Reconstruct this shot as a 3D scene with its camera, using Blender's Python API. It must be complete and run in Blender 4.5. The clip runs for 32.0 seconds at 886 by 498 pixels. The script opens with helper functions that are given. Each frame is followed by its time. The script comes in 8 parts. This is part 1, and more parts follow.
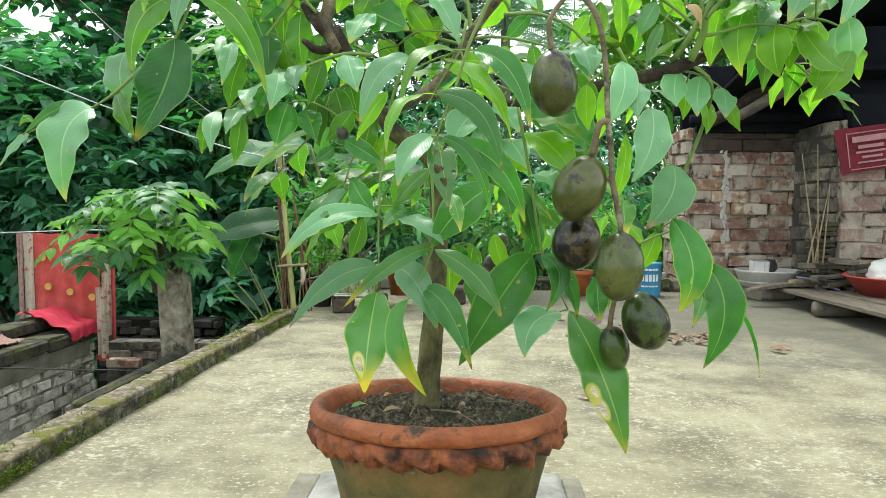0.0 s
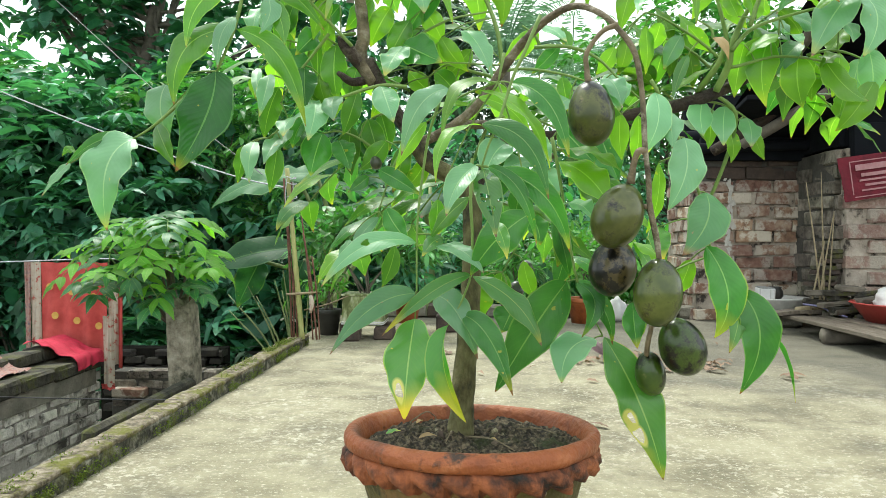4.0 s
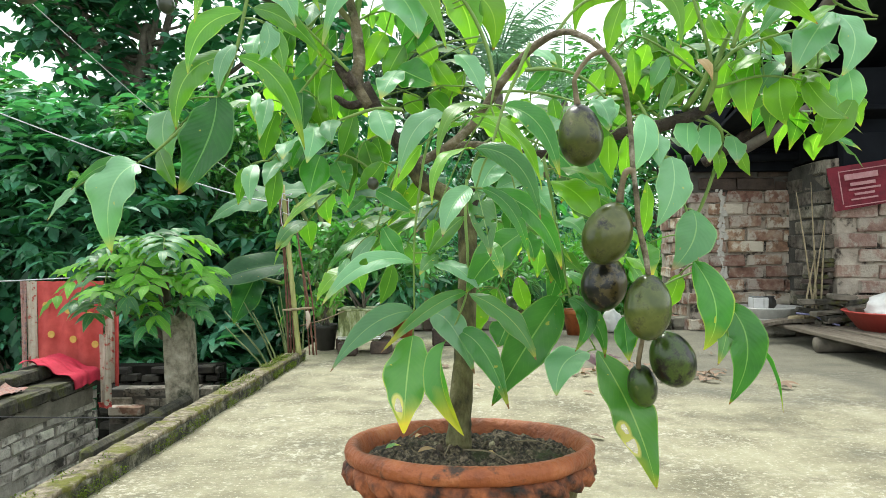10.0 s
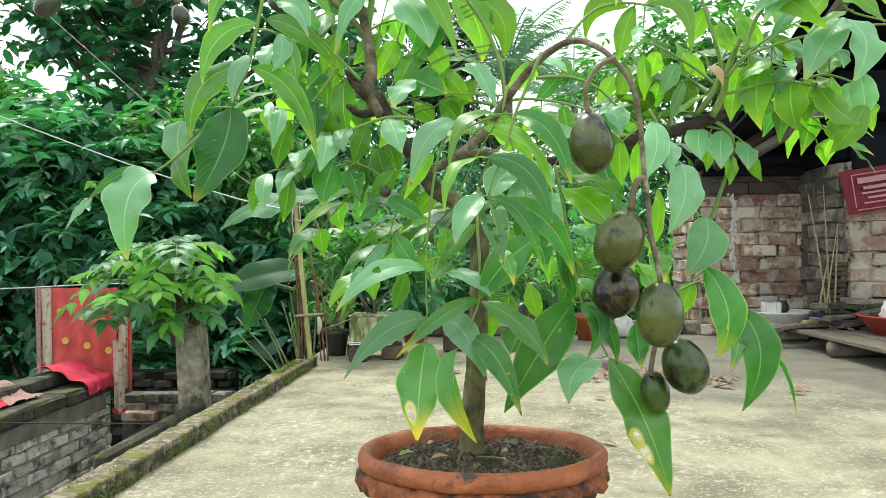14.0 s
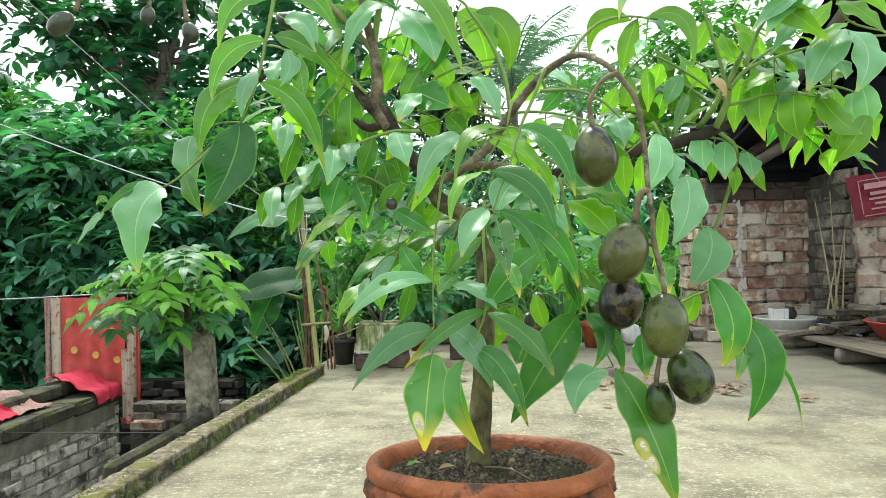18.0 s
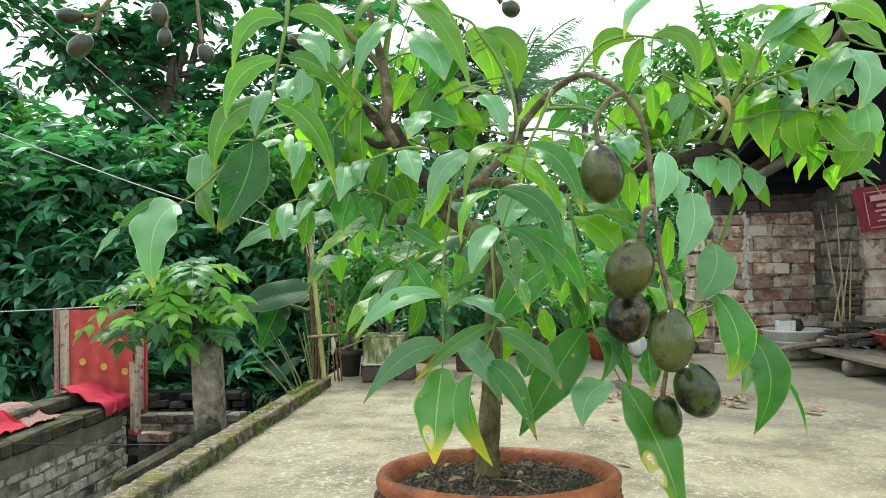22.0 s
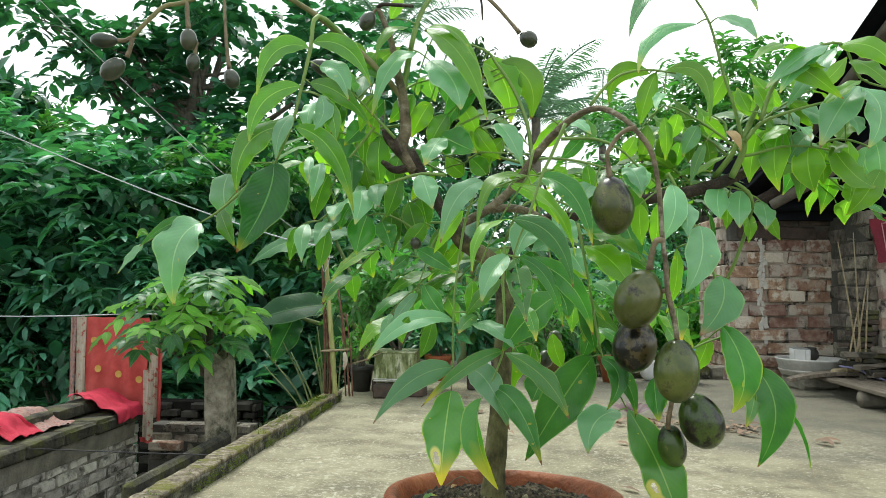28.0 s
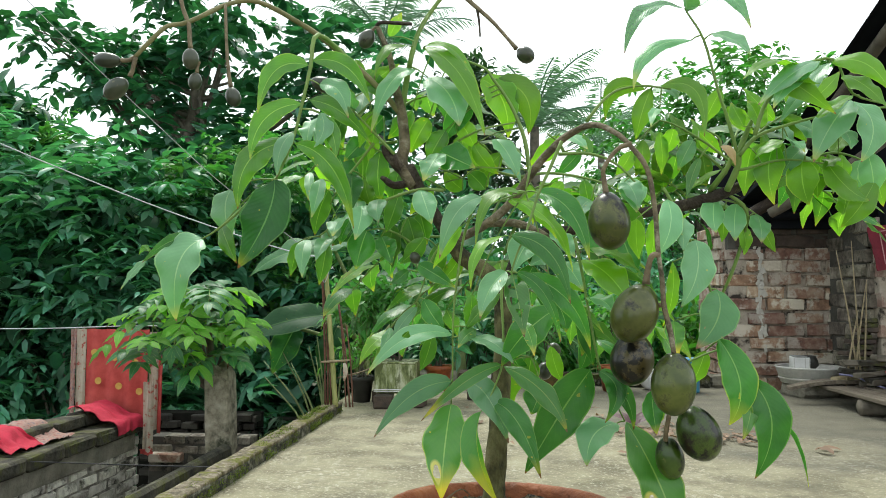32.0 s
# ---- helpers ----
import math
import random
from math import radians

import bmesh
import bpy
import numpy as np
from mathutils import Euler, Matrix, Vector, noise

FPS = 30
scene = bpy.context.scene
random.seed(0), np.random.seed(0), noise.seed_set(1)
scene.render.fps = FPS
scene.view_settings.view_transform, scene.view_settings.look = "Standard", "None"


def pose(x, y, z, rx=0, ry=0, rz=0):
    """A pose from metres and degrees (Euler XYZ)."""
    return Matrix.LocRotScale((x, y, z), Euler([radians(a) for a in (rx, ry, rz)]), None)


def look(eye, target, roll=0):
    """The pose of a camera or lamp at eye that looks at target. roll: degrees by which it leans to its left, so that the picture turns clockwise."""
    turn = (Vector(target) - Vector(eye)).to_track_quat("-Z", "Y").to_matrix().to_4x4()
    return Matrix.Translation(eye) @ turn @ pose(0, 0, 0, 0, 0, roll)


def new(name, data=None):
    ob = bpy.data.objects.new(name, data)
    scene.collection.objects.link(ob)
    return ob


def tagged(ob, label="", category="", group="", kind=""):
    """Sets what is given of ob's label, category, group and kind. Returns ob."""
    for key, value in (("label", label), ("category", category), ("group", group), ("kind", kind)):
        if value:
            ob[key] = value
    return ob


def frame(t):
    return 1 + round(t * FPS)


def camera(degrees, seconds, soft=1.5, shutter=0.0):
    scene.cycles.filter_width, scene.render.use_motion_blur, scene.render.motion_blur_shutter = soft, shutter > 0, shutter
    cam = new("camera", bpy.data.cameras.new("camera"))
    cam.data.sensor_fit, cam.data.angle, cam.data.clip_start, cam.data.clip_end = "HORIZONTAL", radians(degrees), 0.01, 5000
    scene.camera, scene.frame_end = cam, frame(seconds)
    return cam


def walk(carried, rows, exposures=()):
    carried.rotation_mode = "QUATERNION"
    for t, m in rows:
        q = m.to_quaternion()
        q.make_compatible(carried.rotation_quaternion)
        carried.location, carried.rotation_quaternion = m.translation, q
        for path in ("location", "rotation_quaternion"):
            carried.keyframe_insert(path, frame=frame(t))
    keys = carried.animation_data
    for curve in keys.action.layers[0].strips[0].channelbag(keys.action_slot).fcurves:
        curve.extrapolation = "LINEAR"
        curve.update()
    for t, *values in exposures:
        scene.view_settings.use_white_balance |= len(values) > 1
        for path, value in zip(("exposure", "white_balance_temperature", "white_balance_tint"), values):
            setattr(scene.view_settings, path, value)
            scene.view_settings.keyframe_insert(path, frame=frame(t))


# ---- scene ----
cam = camera(64.97, 32.0, 0.7)
PATH = [
    (0.0, (0.0374, -0.9249, 0.5539), (-0.0806, 2.0685, 0.3940), 0.186),
    (0.5, (0.0041, -0.9273, 0.5462), (-0.1942, 2.0645, 0.4456), 1.302),
    (1.0, (-0.0096, -0.9321, 0.5433), (-0.1803, 2.0622, 0.4713), 1.990),
    (1.5, (-0.0265, -0.9173, 0.5361), (-0.1561, 2.0776, 0.4203), 0.790),
    (2.0, (-0.0223, -0.9156, 0.5377), (-0.1811, 2.0779, 0.4200), 0.314),
    (2.5, (-0.0189, -0.9181, 0.5402), (-0.1893, 2.0755, 0.4437), 0.000),
    (3.0, (-0.0128, -0.9267, 0.5443), (-0.2408, 2.0643, 0.4974), -0.181),
    (3.5, (-0.0079, -0.9341, 0.5531), (-0.1294, 2.0633, 0.5199), 0.485),
    (5.5, (-0.0097, -0.9470, 0.5534), (-0.1574, 2.0485, 0.4828), -0.971),
    (6.0, (-0.0133, -0.9495, 0.5517), (-0.1389, 2.0474, 0.4960), -0.727),
    (6.5, (-0.0172, -0.9506, 0.5539), (-0.0900, 2.0480, 0.4951), -1.008),
    (7.0, (-0.0126, -0.9508, 0.5534), (-0.0941, 2.0478, 0.5092), -0.755),
    (7.5, (-0.0131, -0.9515, 0.5518), (-0.0930, 2.0473, 0.5228), -0.621),
    (8.0, (-0.0121, -0.9572, 0.5564), (-0.1046, 2.0414, 0.5481), -0.879),
    (8.5, (-0.0105, -0.9590, 0.5578), (-0.0961, 2.0398, 0.5617), -0.792),
    (9.0, (-0.0118, -0.9602, 0.5592), (-0.1195, 2.0379, 0.5634), -0.952),
    (9.5, (-0.0123, -0.9588, 0.5576), (-0.1125, 2.0396, 0.5584), -0.812),
    (10.0, (-0.0087, -0.9646, 0.5603), (-0.1013, 2.0339, 0.5764), -0.663),
    (10.5, (-0.0117, -0.9619, 0.5584), (-0.1147, 2.0364, 0.5684), -0.698),
    (11.0, (-0.0115, -0.9634, 0.5597), (-0.1269, 2.0344, 0.5623), -0.902),
    (11.5, (-0.0119, -0.9655, 0.5612), (-0.1325, 2.0321, 0.5717), -1.004),
    (12.0, (-0.0126, -0.9636, 0.5595), (-0.1337, 2.0339, 0.5723), -1.023),
    (12.5, (-0.0124, -0.9633, 0.5593), (-0.1385, 2.0340, 0.5743), -1.032),
    (13.0, (-0.0103, -0.9695, 0.5648), (-0.1557, 2.0268, 0.5955), -1.091),
    (13.5, (-0.0127, -0.9666, 0.5615), (-0.1344, 2.0309, 0.5808), -0.923),
    (14.0, (-0.0109, -0.9702, 0.5638), (-0.1470, 2.0265, 0.6016), -0.891),
    (14.5, (-0.0102, -0.9697, 0.5638), (-0.1515, 2.0268, 0.5964), -0.831),
    (16.5, (-0.0100, -0.9697, 0.5635), (-0.1458, 2.0268, 0.6185), -0.839),
    (17.0, (-0.0111, -0.9688, 0.5613), (-0.1668, 2.0269, 0.6009), -0.771),
    (17.5, (-0.0121, -0.9728, 0.5651), (-0.1447, 2.0238, 0.6213), -1.018),
    (18.0, (-0.0106, -0.9805, 0.5703), (-0.1725, 2.0144, 0.6387), -1.190),
    (18.5, (-0.0130, -0.9808, 0.5703), (-0.2045, 2.0125, 0.6276), -1.269),
    (19.0, (-0.0163, -0.9657, 0.5624), (-0.2091, 2.0281, 0.5652), -1.314),
    (19.5, (-0.0152, -0.9804, 0.5709), (-0.1877, 2.0141, 0.6295), -1.453),
    (20.0, (-0.0170, -0.9812, 0.5692), (-0.2043, 2.0125, 0.6254), -1.490),
    (20.5, (-0.0180, -0.9918, 0.5715), (-0.2111, 2.0006, 0.6626), -1.336),
    (21.0, (-0.0172, -0.9889, 0.5724), (-0.2152, 2.0034, 0.6560), -1.464),
    (21.4, (-0.0161, -0.9924, 0.5732), (-0.1923, 1.9989, 0.7190), -1.340),
    (21.5, (-0.0164, -1.0039, 0.5789), (-0.1798, 1.9875, 0.7363), -1.364),
    (22.0, (-0.0145, -0.9977, 0.5755), (-0.1987, 1.9943, 0.6926), -1.210),
    (22.5, (-0.0119, -0.9982, 0.5757), (-0.2003, 1.9924, 0.7203), -0.941),
    (23.0, (-0.0093, -0.9986, 0.5753), (-0.1917, 1.9917, 0.7315), -0.304),
    (23.5, (-0.0088, -1.0005, 0.5750), (-0.2145, 1.9895, 0.7081), 0.635),
    (24.0, (-0.0072, -1.0196, 0.5861), (-0.2314, 1.9648, 0.7939), 1.071),
    (24.5, (-0.0119, -1.0189, 0.5883), (-0.2369, 1.9670, 0.7719), 0.874),
    (25.0, (-0.0130, -1.0203, 0.5878), (-0.2487, 1.9647, 0.7738), 0.746),
    (25.5, (-0.0118, -1.0235, 0.5886), (-0.2653, 1.9594, 0.7829), 0.714),
    (27.5, (-0.0145, -1.0199, 0.5854), (-0.2619, 1.9638, 0.7759), 0.644),
    (28.0, (-0.0104, -1.0205, 0.5863), (-0.2566, 1.9635, 0.7732), 0.461),
    (28.5, (-0.0087, -1.0253, 0.5888), (-0.2510, 1.9589, 0.7780), 0.453),
    (29.0, (-0.0068, -1.0288, 0.5921), (-0.2419, 1.9552, 0.7936), 0.291),
    (29.5, (-0.0075, -1.0297, 0.5918), (-0.2479, 1.9536, 0.7975), 0.322),
    (30.0, (-0.0098, -1.0319, 0.5923), (-0.2764, 1.9488, 0.8027), 0.154),
    (30.5, (-0.0113, -1.0321, 0.5936), (-0.2670, 1.9492, 0.8096), 0.086),
    (31.0, (-0.0093, -1.0328, 0.5928), (-0.2810, 1.9472, 0.8065), 0.021),
    (31.5, (-0.0105, -1.0338, 0.5936), (-0.2802, 1.9461, 0.8104), -0.046),
    (32.0, (-0.0088, -1.0327, 0.5940), (-0.2530, 1.9488, 0.8188), 0.155),
]
walk(cam, [(t, look(eye, target, roll)) for t, eye, target, roll in PATH],
     [(0.0, 0.4, 6500, 3), (4.0, 0.46, 6500, 3), (12.0, 0.49, 6500, 3), (19.0, 0.45, 6500, 3), (24.0, 0.19, 6500, 3), (32.0, 0.05, 6500, 3)])

# ---- world and light: a bright overcast day ----
world = bpy.data.worlds.new("world")
scene.world = world
world.use_nodes = True
wn, wl = world.node_tree.nodes, world.node_tree.links
wn.clear()
SUN_ELEV, SUN_ROT = radians(65), radians(-31)
sky = wn.new("ShaderNodeTexSky")
sky.sky_type, sky.sun_disc = "NISHITA", False
sky.sun_elevation, sky.sun_rotation = SUN_ELEV, SUN_ROT
sky.air_density, sky.dust_density, sky.ozone_density = 1.0, 3.0, 1.0
cloud = wn.new("ShaderNodeTexNoise")
cloud.inputs["Scale"].default_value, cloud.inputs["Detail"].default_value = 1.6, 5
tone = wn.new("ShaderNodeValToRGB")
tone.color_ramp.elements[0].position, tone.color_ramp.elements[0].color = 0.3, (9.0, 9.6, 10.6, 1)
tone.color_ramp.elements[1].position, tone.color_ramp.elements[1].color = 0.7, (13.5, 13.6, 13.8, 1)
mix = wn.new("ShaderNodeMixRGB")
mix.inputs[0].default_value = 0.88
bg = wn.new("ShaderNodeBackground")
bg.inputs["Strength"].default_value = 0.124
wo = wn.new("ShaderNodeOutputWorld")
wl.new(cloud.outputs["Fac"], tone.inputs[0])
wl.new(sky.outputs[0], mix.inputs[1])
wl.new(tone.outputs[0], mix.inputs[2])
wl.new(mix.outputs[0], bg.inputs["Color"])
wl.new(bg.outputs[0], wo.inputs["Surface"])
sun_data = bpy.data.lights.new("sun", "SUN")
sun_data.energy, sun_data.angle, sun_data.color = 2.5, radians(22), (1.0, 0.97, 0.92)
sun = new("sun", sun_data)
sun.matrix_world = look((-3.0, 5.0, 12.5), (0, 0, 0))
scene.view_settings.exposure = 0.0

# ---- materials ----
def mat(name, stops, scale=6.0, rough=0.7, bump=0.2, bump_scale=40.0, detail=6, metal=0.0, spec=0.5,
        second=None, translucent=0.0, per_object=0.0, per_island=0.0, stretch=(1, 1, 1), coat=0.0):
    """A noise-varied surface: stops are (position, colour); second is (scale, low, high, colour) for blotches laid over it."""
    m = bpy.data.materials.new(name)
    m.use_nodes = True
    n, l = m.node_tree.nodes, m.node_tree.links
    b = n["Principled BSDF"]
    co = n.new("ShaderNodeTexCoord")
    mp = n.new("ShaderNodeMapping")
    mp.inputs["Scale"].default_value = stretch
    l.new(co.outputs["Object"], mp.inputs["Vector"])
    if per_object:
        shift = n.new("ShaderNodeVectorMath")
        l.new(n.new("ShaderNodeObjectInfo").outputs["Random"], shift.inputs[0])
        shift.operation, shift.inputs[1].default_value = "MULTIPLY_ADD", (37, 51, 23)
        l.new(co.outputs["Object"], shift.inputs[2])
        l.new(shift.outputs[0], mp.inputs["Vector"])
    no = n.new("ShaderNodeTexNoise")
    no.inputs["Scale"].default_value, no.inputs["Detail"].default_value = scale, detail
    no.inputs["Roughness"].default_value = 0.62
    l.new(mp.outputs[0], no.inputs["Vector"])
    ra = n.new("ShaderNodeValToRGB")
    els = ra.color_ramp.elements
    while len(els) < len(stops):
        els.new(0.5)
    for e, (p, c) in zip(els, stops):
        e.position, e.color = p, (*c, 1)
    l.new(no.outputs["Fac"], ra.inputs[0])
    colour = ra.outputs[0]
    if second:
        s, lo, hi, c = second
        n2 = n.new("ShaderNodeTexNoise")
        n2.inputs["Scale"].default_value, n2.inputs["Detail"].default_value = s, 8
        n2.inputs["Roughness"].default_value = 0.68
        l.new(mp.outputs[0], n2.inputs["Vector"])
        r2 = n.new("ShaderNodeMapRange")
        r2.inputs["From Min"].default_value, r2.inputs["From Max"].default_value = lo, hi
        l.new(n2.outputs["Fac"], r2.inputs["Value"])
        mx = n.new("ShaderNodeMixRGB")
        mx.inputs[2].default_value = (*c, 1)
        l.new(r2.outputs[0], mx.inputs[0])
        l.new(colour, mx.inputs[1])
        colour = mx.outputs[0]
    if per_object or per_island:
        hs = n.new("ShaderNodeHueSaturation")
        src = n.new("ShaderNodeObjectInfo").outputs["Random"] if per_object else n.new("ShaderNodeNewGeometry").outputs["Random Per Island"]
        k = per_object or per_island
        mr = n.new("ShaderNodeMapRange")
        mr.inputs["To Min"].default_value, mr.inputs["To Max"].default_value = 1 - k, 1 + k
        l.new(src, mr.inputs["Value"])
        l.new(mr.outputs[0], hs.inputs["Value"])
        m2 = n.new("ShaderNodeMapRange")
        m2.inputs["To Min"].default_value, m2.inputs["To Max"].default_value = 0.5 - 0.05 * k, 0.5 + 0.05 * k
        l.new(src, m2.inputs["Value"])
        l.new(m2.outputs[0], hs.inputs["Hue"])
        l.new(colour, hs.inputs["Color"])
        colour = hs.outputs[0]
    l.new(colour, b.inputs["Base Color"])
    b.inputs["Roughness"].default_value, b.inputs["Metallic"].default_value = rough, metal
    b.inputs["Specular IOR Level"].default_value = spec
    b.inputs["Coat Weight"].default_value = coat
    if bump:
        nb = n.new("ShaderNodeTexNoise")
        nb.inputs["Scale"].default_value, nb.inputs["Detail"].default_value = bump_scale, 6
        l.new(mp.outputs[0], nb.inputs["Vector"])
        bu = n.new("ShaderNodeBump")
        bu.inputs["Strength"].default_value, bu.inputs["Distance"].default_value = bump, 0.01
        l.new(nb.outputs["Fac"], bu.inputs["Height"])
        l.new(bu.outputs[0], b.inputs["Normal"])
    if translucent:
        tr = n.new("ShaderNodeBsdfTranslucent")
        gm = n.new("ShaderNodeMixRGB")
        gm.blend_type, gm.inputs[0].default_value, gm.inputs[2].default_value = "MULTIPLY", 1.0, (1.25, 1.9, 0.65, 1)
        l.new(colour, gm.inputs[1])
        l.new(gm.outputs[0], tr.inputs["Color"])
        ms = n.new("ShaderNodeMixShader")
        ms.inputs[0].default_value = translucent
        l.new(b.outputs[0], ms.inputs[1])
        l.new(tr.outputs[0], ms.inputs[2])
        l.new(ms.outputs[0], n["Material Output"].inputs["Surface"])
    return m


M_FLOOR = mat("weathered_concrete", [(0.34, (0.155, 0.14, 0.088)), (0.46, (0.25, 0.229, 0.147)), (0.56, (0.315, 0.29, 0.188)), (0.7, (0.385, 0.36, 0.243))], 4.2, 0.9, 1.0, 110, detail=12, stretch=(1.0, 1.15, 1.0),
              second=(75.0, 0.55, 0.63, (0.48, 0.445, 0.335)))
M_CRUST = mat("worn_kerb_crust", [(0.32, (0.04, 0.033, 0.02)), (0.48, (0.145, 0.12, 0.078)), (0.66, (0.32, 0.275, 0.205))], 40, 0.92, 1.0, 80,
              second=(17.0, 0.5, 0.6, (0.12, 0.12, 0.017)))
M_KERB = mat("mossy_concrete", [(0.36, (0.014, 0.014, 0.009)), (0.5, (0.05, 0.05, 0.03)), (0.66, (0.2, 0.19, 0.145))], 40, 0.92, 1.0, 80,
             second=(9.0, 0.54, 0.63, (0.08, 0.088, 0.012)))
M_CONC = mat("grey_concrete", [(0.3, (0.13, 0.12, 0.09)), (0.7, (0.29, 0.27, 0.215))], 9, 0.9, 0.8, 60, second=(3.0, 0.58, 0.72, (0.11, 0.11, 0.085)))
M_MORTAR = mat("old_mortar", [(0.38, (0.035, 0.028, 0.022)), (0.46, (0.3, 0.26, 0.21)), (0.7, (0.45, 0.395, 0.325))], 9, 0.95, 0.6, 60)
M_BRICK = mat("worn_brick", [(0.3, (0.1, 0.055, 0.038)), (0.48, (0.24, 0.135, 0.092)), (0.64, (0.37, 0.275, 0.2))], 11, 0.95, 1.0, 45, detail=10, per_object=0.3,
              second=(7.0, 0.47, 0.54, (0.43, 0.375, 0.31)))
M_BRICK_GREY = mat("limewashed_brick", [(0.3, (0.26, 0.24, 0.205)), (0.45, (0.5, 0.47, 0.41)), (0.65, (0.68, 0.65, 0.58))], 14, 0.92, 0.9, 70, per_object=0.25,
                   second=(5.0, 0.5, 0.6, (0.07, 0.066, 0.055)))
M_TERRA = mat("terracotta", [(0.3, (0.12, 0.03, 0.009)), (0.48, (0.29, 0.076, 0.02)), (0.72, (0.4, 0.125, 0.038))], 13, 0.5, 0.25, 60,
              second=(9.0, 0.6, 0.72, (0.1, 0.045, 0.022)))
M_TERRA_MOSS = mat("algae_stained_terracotta", [(0.3, (0.035, 0.034, 0.008)), (0.5, (0.12, 0.098, 0.026)), (0.68, (0.24, 0.125, 0.045))], 9, 0.85, 0.5, 90, detail=10,
                   second=(13.0, 0.56, 0.64, (0.03, 0.03, 0.012)))
M_SOIL = mat("soil", [(0.4, (0.012, 0.009, 0.006)), (0.5, (0.055, 0.042, 0.026)), (0.64, (0.19, 0.15, 0.1))], 130, 0.95, 1.0, 160, second=(14.0, 0.55, 0.66, (0.035, 0.045, 0.012)))
M_BARK = mat("grey_green_bark", [(0.36, (0.02, 0.019, 0.007)), (0.48, (0.085, 0.078, 0.028)), (0.66, (0.19, 0.178, 0.08))], 34, 0.85, 0.7, 110, stretch=(1, 1, 0.6),
             second=(30.0, 0.58, 0.7, (0.1, 0.11, 0.035)))
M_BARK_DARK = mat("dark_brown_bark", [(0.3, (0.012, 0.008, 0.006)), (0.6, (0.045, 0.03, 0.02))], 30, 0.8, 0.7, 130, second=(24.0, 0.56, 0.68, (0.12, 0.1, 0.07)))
M_STALK = mat("brown_fruit_stalk", [(0.3, (0.1, 0.075, 0.042)), (0.6, (0.22, 0.175, 0.105))], 60, 0.7, 0.3, 200, second=(40.0, 0.58, 0.68, (0.28, 0.23, 0.14)))
M_RACHIS = mat("green_leaf_stem", [(0.3, (0.14, 0.24, 0.05)), (0.7, (0.25, 0.36, 0.1))], 20, 0.5, 0.1, 100, translucent=0.15)
M_TERRA_FRILL = mat("blackened_terracotta", [(0.38, (0.012, 0.009, 0.006)), (0.47, (0.11, 0.034, 0.013)), (0.62, (0.34, 0.105, 0.036))], 24, 0.75, 0.5, 120, detail=9)
M_TERRA_RIM = mat("worn_terracotta_rim", [(0.3, (0.11, 0.03, 0.01)), (0.46, (0.26, 0.07, 0.02)), (0.6, (0.34, 0.1, 0.03)), (0.72, (0.46, 0.18, 0.075))], 17, 0.55, 0.5, 120, detail=10,
                  second=(16.0, 0.6, 0.68, (0.045, 0.024, 0.013)))
M_WOOD = mat("old_plank", [(0.3, (0.07, 0.056, 0.04)), (0.7, (0.19, 0.16, 0.12))], 9, 0.85, 0.5, 60, stretch=(6, 1, 6))
M_BAMBOO = mat("bamboo", [(0.3, (0.17, 0.2, 0.05)), (0.7, (0.38, 0.37, 0.14))], 14, 0.6, 0.15, 60, stretch=(3, 3, 0.5), second=(6, 0.58, 0.7, (0.1, 0.085, 0.05)))
M_RUST = mat("rusty_iron", [(0.3, (0.07, 0.03, 0.02)), (0.7, (0.19, 0.09, 0.055))], 40, 0.85, 0.4, 120)
M_ROOF = mat("near_black_roofing", [(0.3, (0.005, 0.006, 0.008)), (0.7, (0.013, 0.015, 0.019))], 3, 0.95, 0.3, 20, spec=0.1)
M_TIN = mat("mossy_painted_tin", [(0.36, (0.05, 0.065, 0.016)), (0.48, (0.2, 0.24, 0.09)), (0.62, (0.5, 0.52, 0.36))], 24, 0.6, 0.3, 60, stretch=(1, 1, 0.35), second=(14, 0.52, 0.6, (0.08, 0.1, 0.025)))
M_WHITE = mat("chalky_white", [(0.3, (0.5, 0.5, 0.48)), (0.7, (0.75, 0.75, 0.73))], 9, 0.7, 0.2, 50)
M_ROPE = mat("white_rope", [(0.3, (0.35, 0.36, 0.38)), (0.7, (0.6, 0.61, 0.62))], 90, 0.8, 0.3, 200)
M_WIRE = mat("dark_wire", [(0.3, (0.02, 0.02, 0.02)), (0.7, (0.05, 0.05, 0.05))], 50, 0.6, 0)
M_BLACKPOT = mat("black_plastic_pot", [(0.3, (0.02, 0.02, 0.018)), (0.7, (0.05, 0.047, 0.04))], 12, 0.6, 0.1, 60)
M_RED = mat("red_cotton", [(0.3, (0.42, 0.05, 0.045)), (0.7, (0.58, 0.095, 0.08))], 14, 0.85, 0.3, 160)
M_PINK = mat("crimson_cotton", [(0.3, (0.36, 0.01, 0.03)), (0.7, (0.55, 0.025, 0.065))], 14, 0.85, 0.3, 160)
M_CREAM = mat("cream_printed_cotton", [(0.36, (0.34, 0.07, 0.05)), (0.43, (0.42, 0.35, 0.27)), (0.75, (0.5, 0.44, 0.36))], 30, 0.85, 0.3, 160)
M_GOLD = mat("ochre_print", [(0.3, (0.5, 0.3, 0.05)), (0.7, (0.62, 0.42, 0.12))], 30, 0.85, 0.1, 160)
M_BLUE = mat("blue_printed_tin", [(0.3, (0.03, 0.2, 0.4)), (0.7, (0.06, 0.32, 0.52))], 8, 0.4, 0.05, 50)
M_BASIN = mat("faded_red_plastic", [(0.3, (0.33, 0.04, 0.035)), (0.7, (0.48, 0.07, 0.055))], 7, 0.45, 0.05, 50)
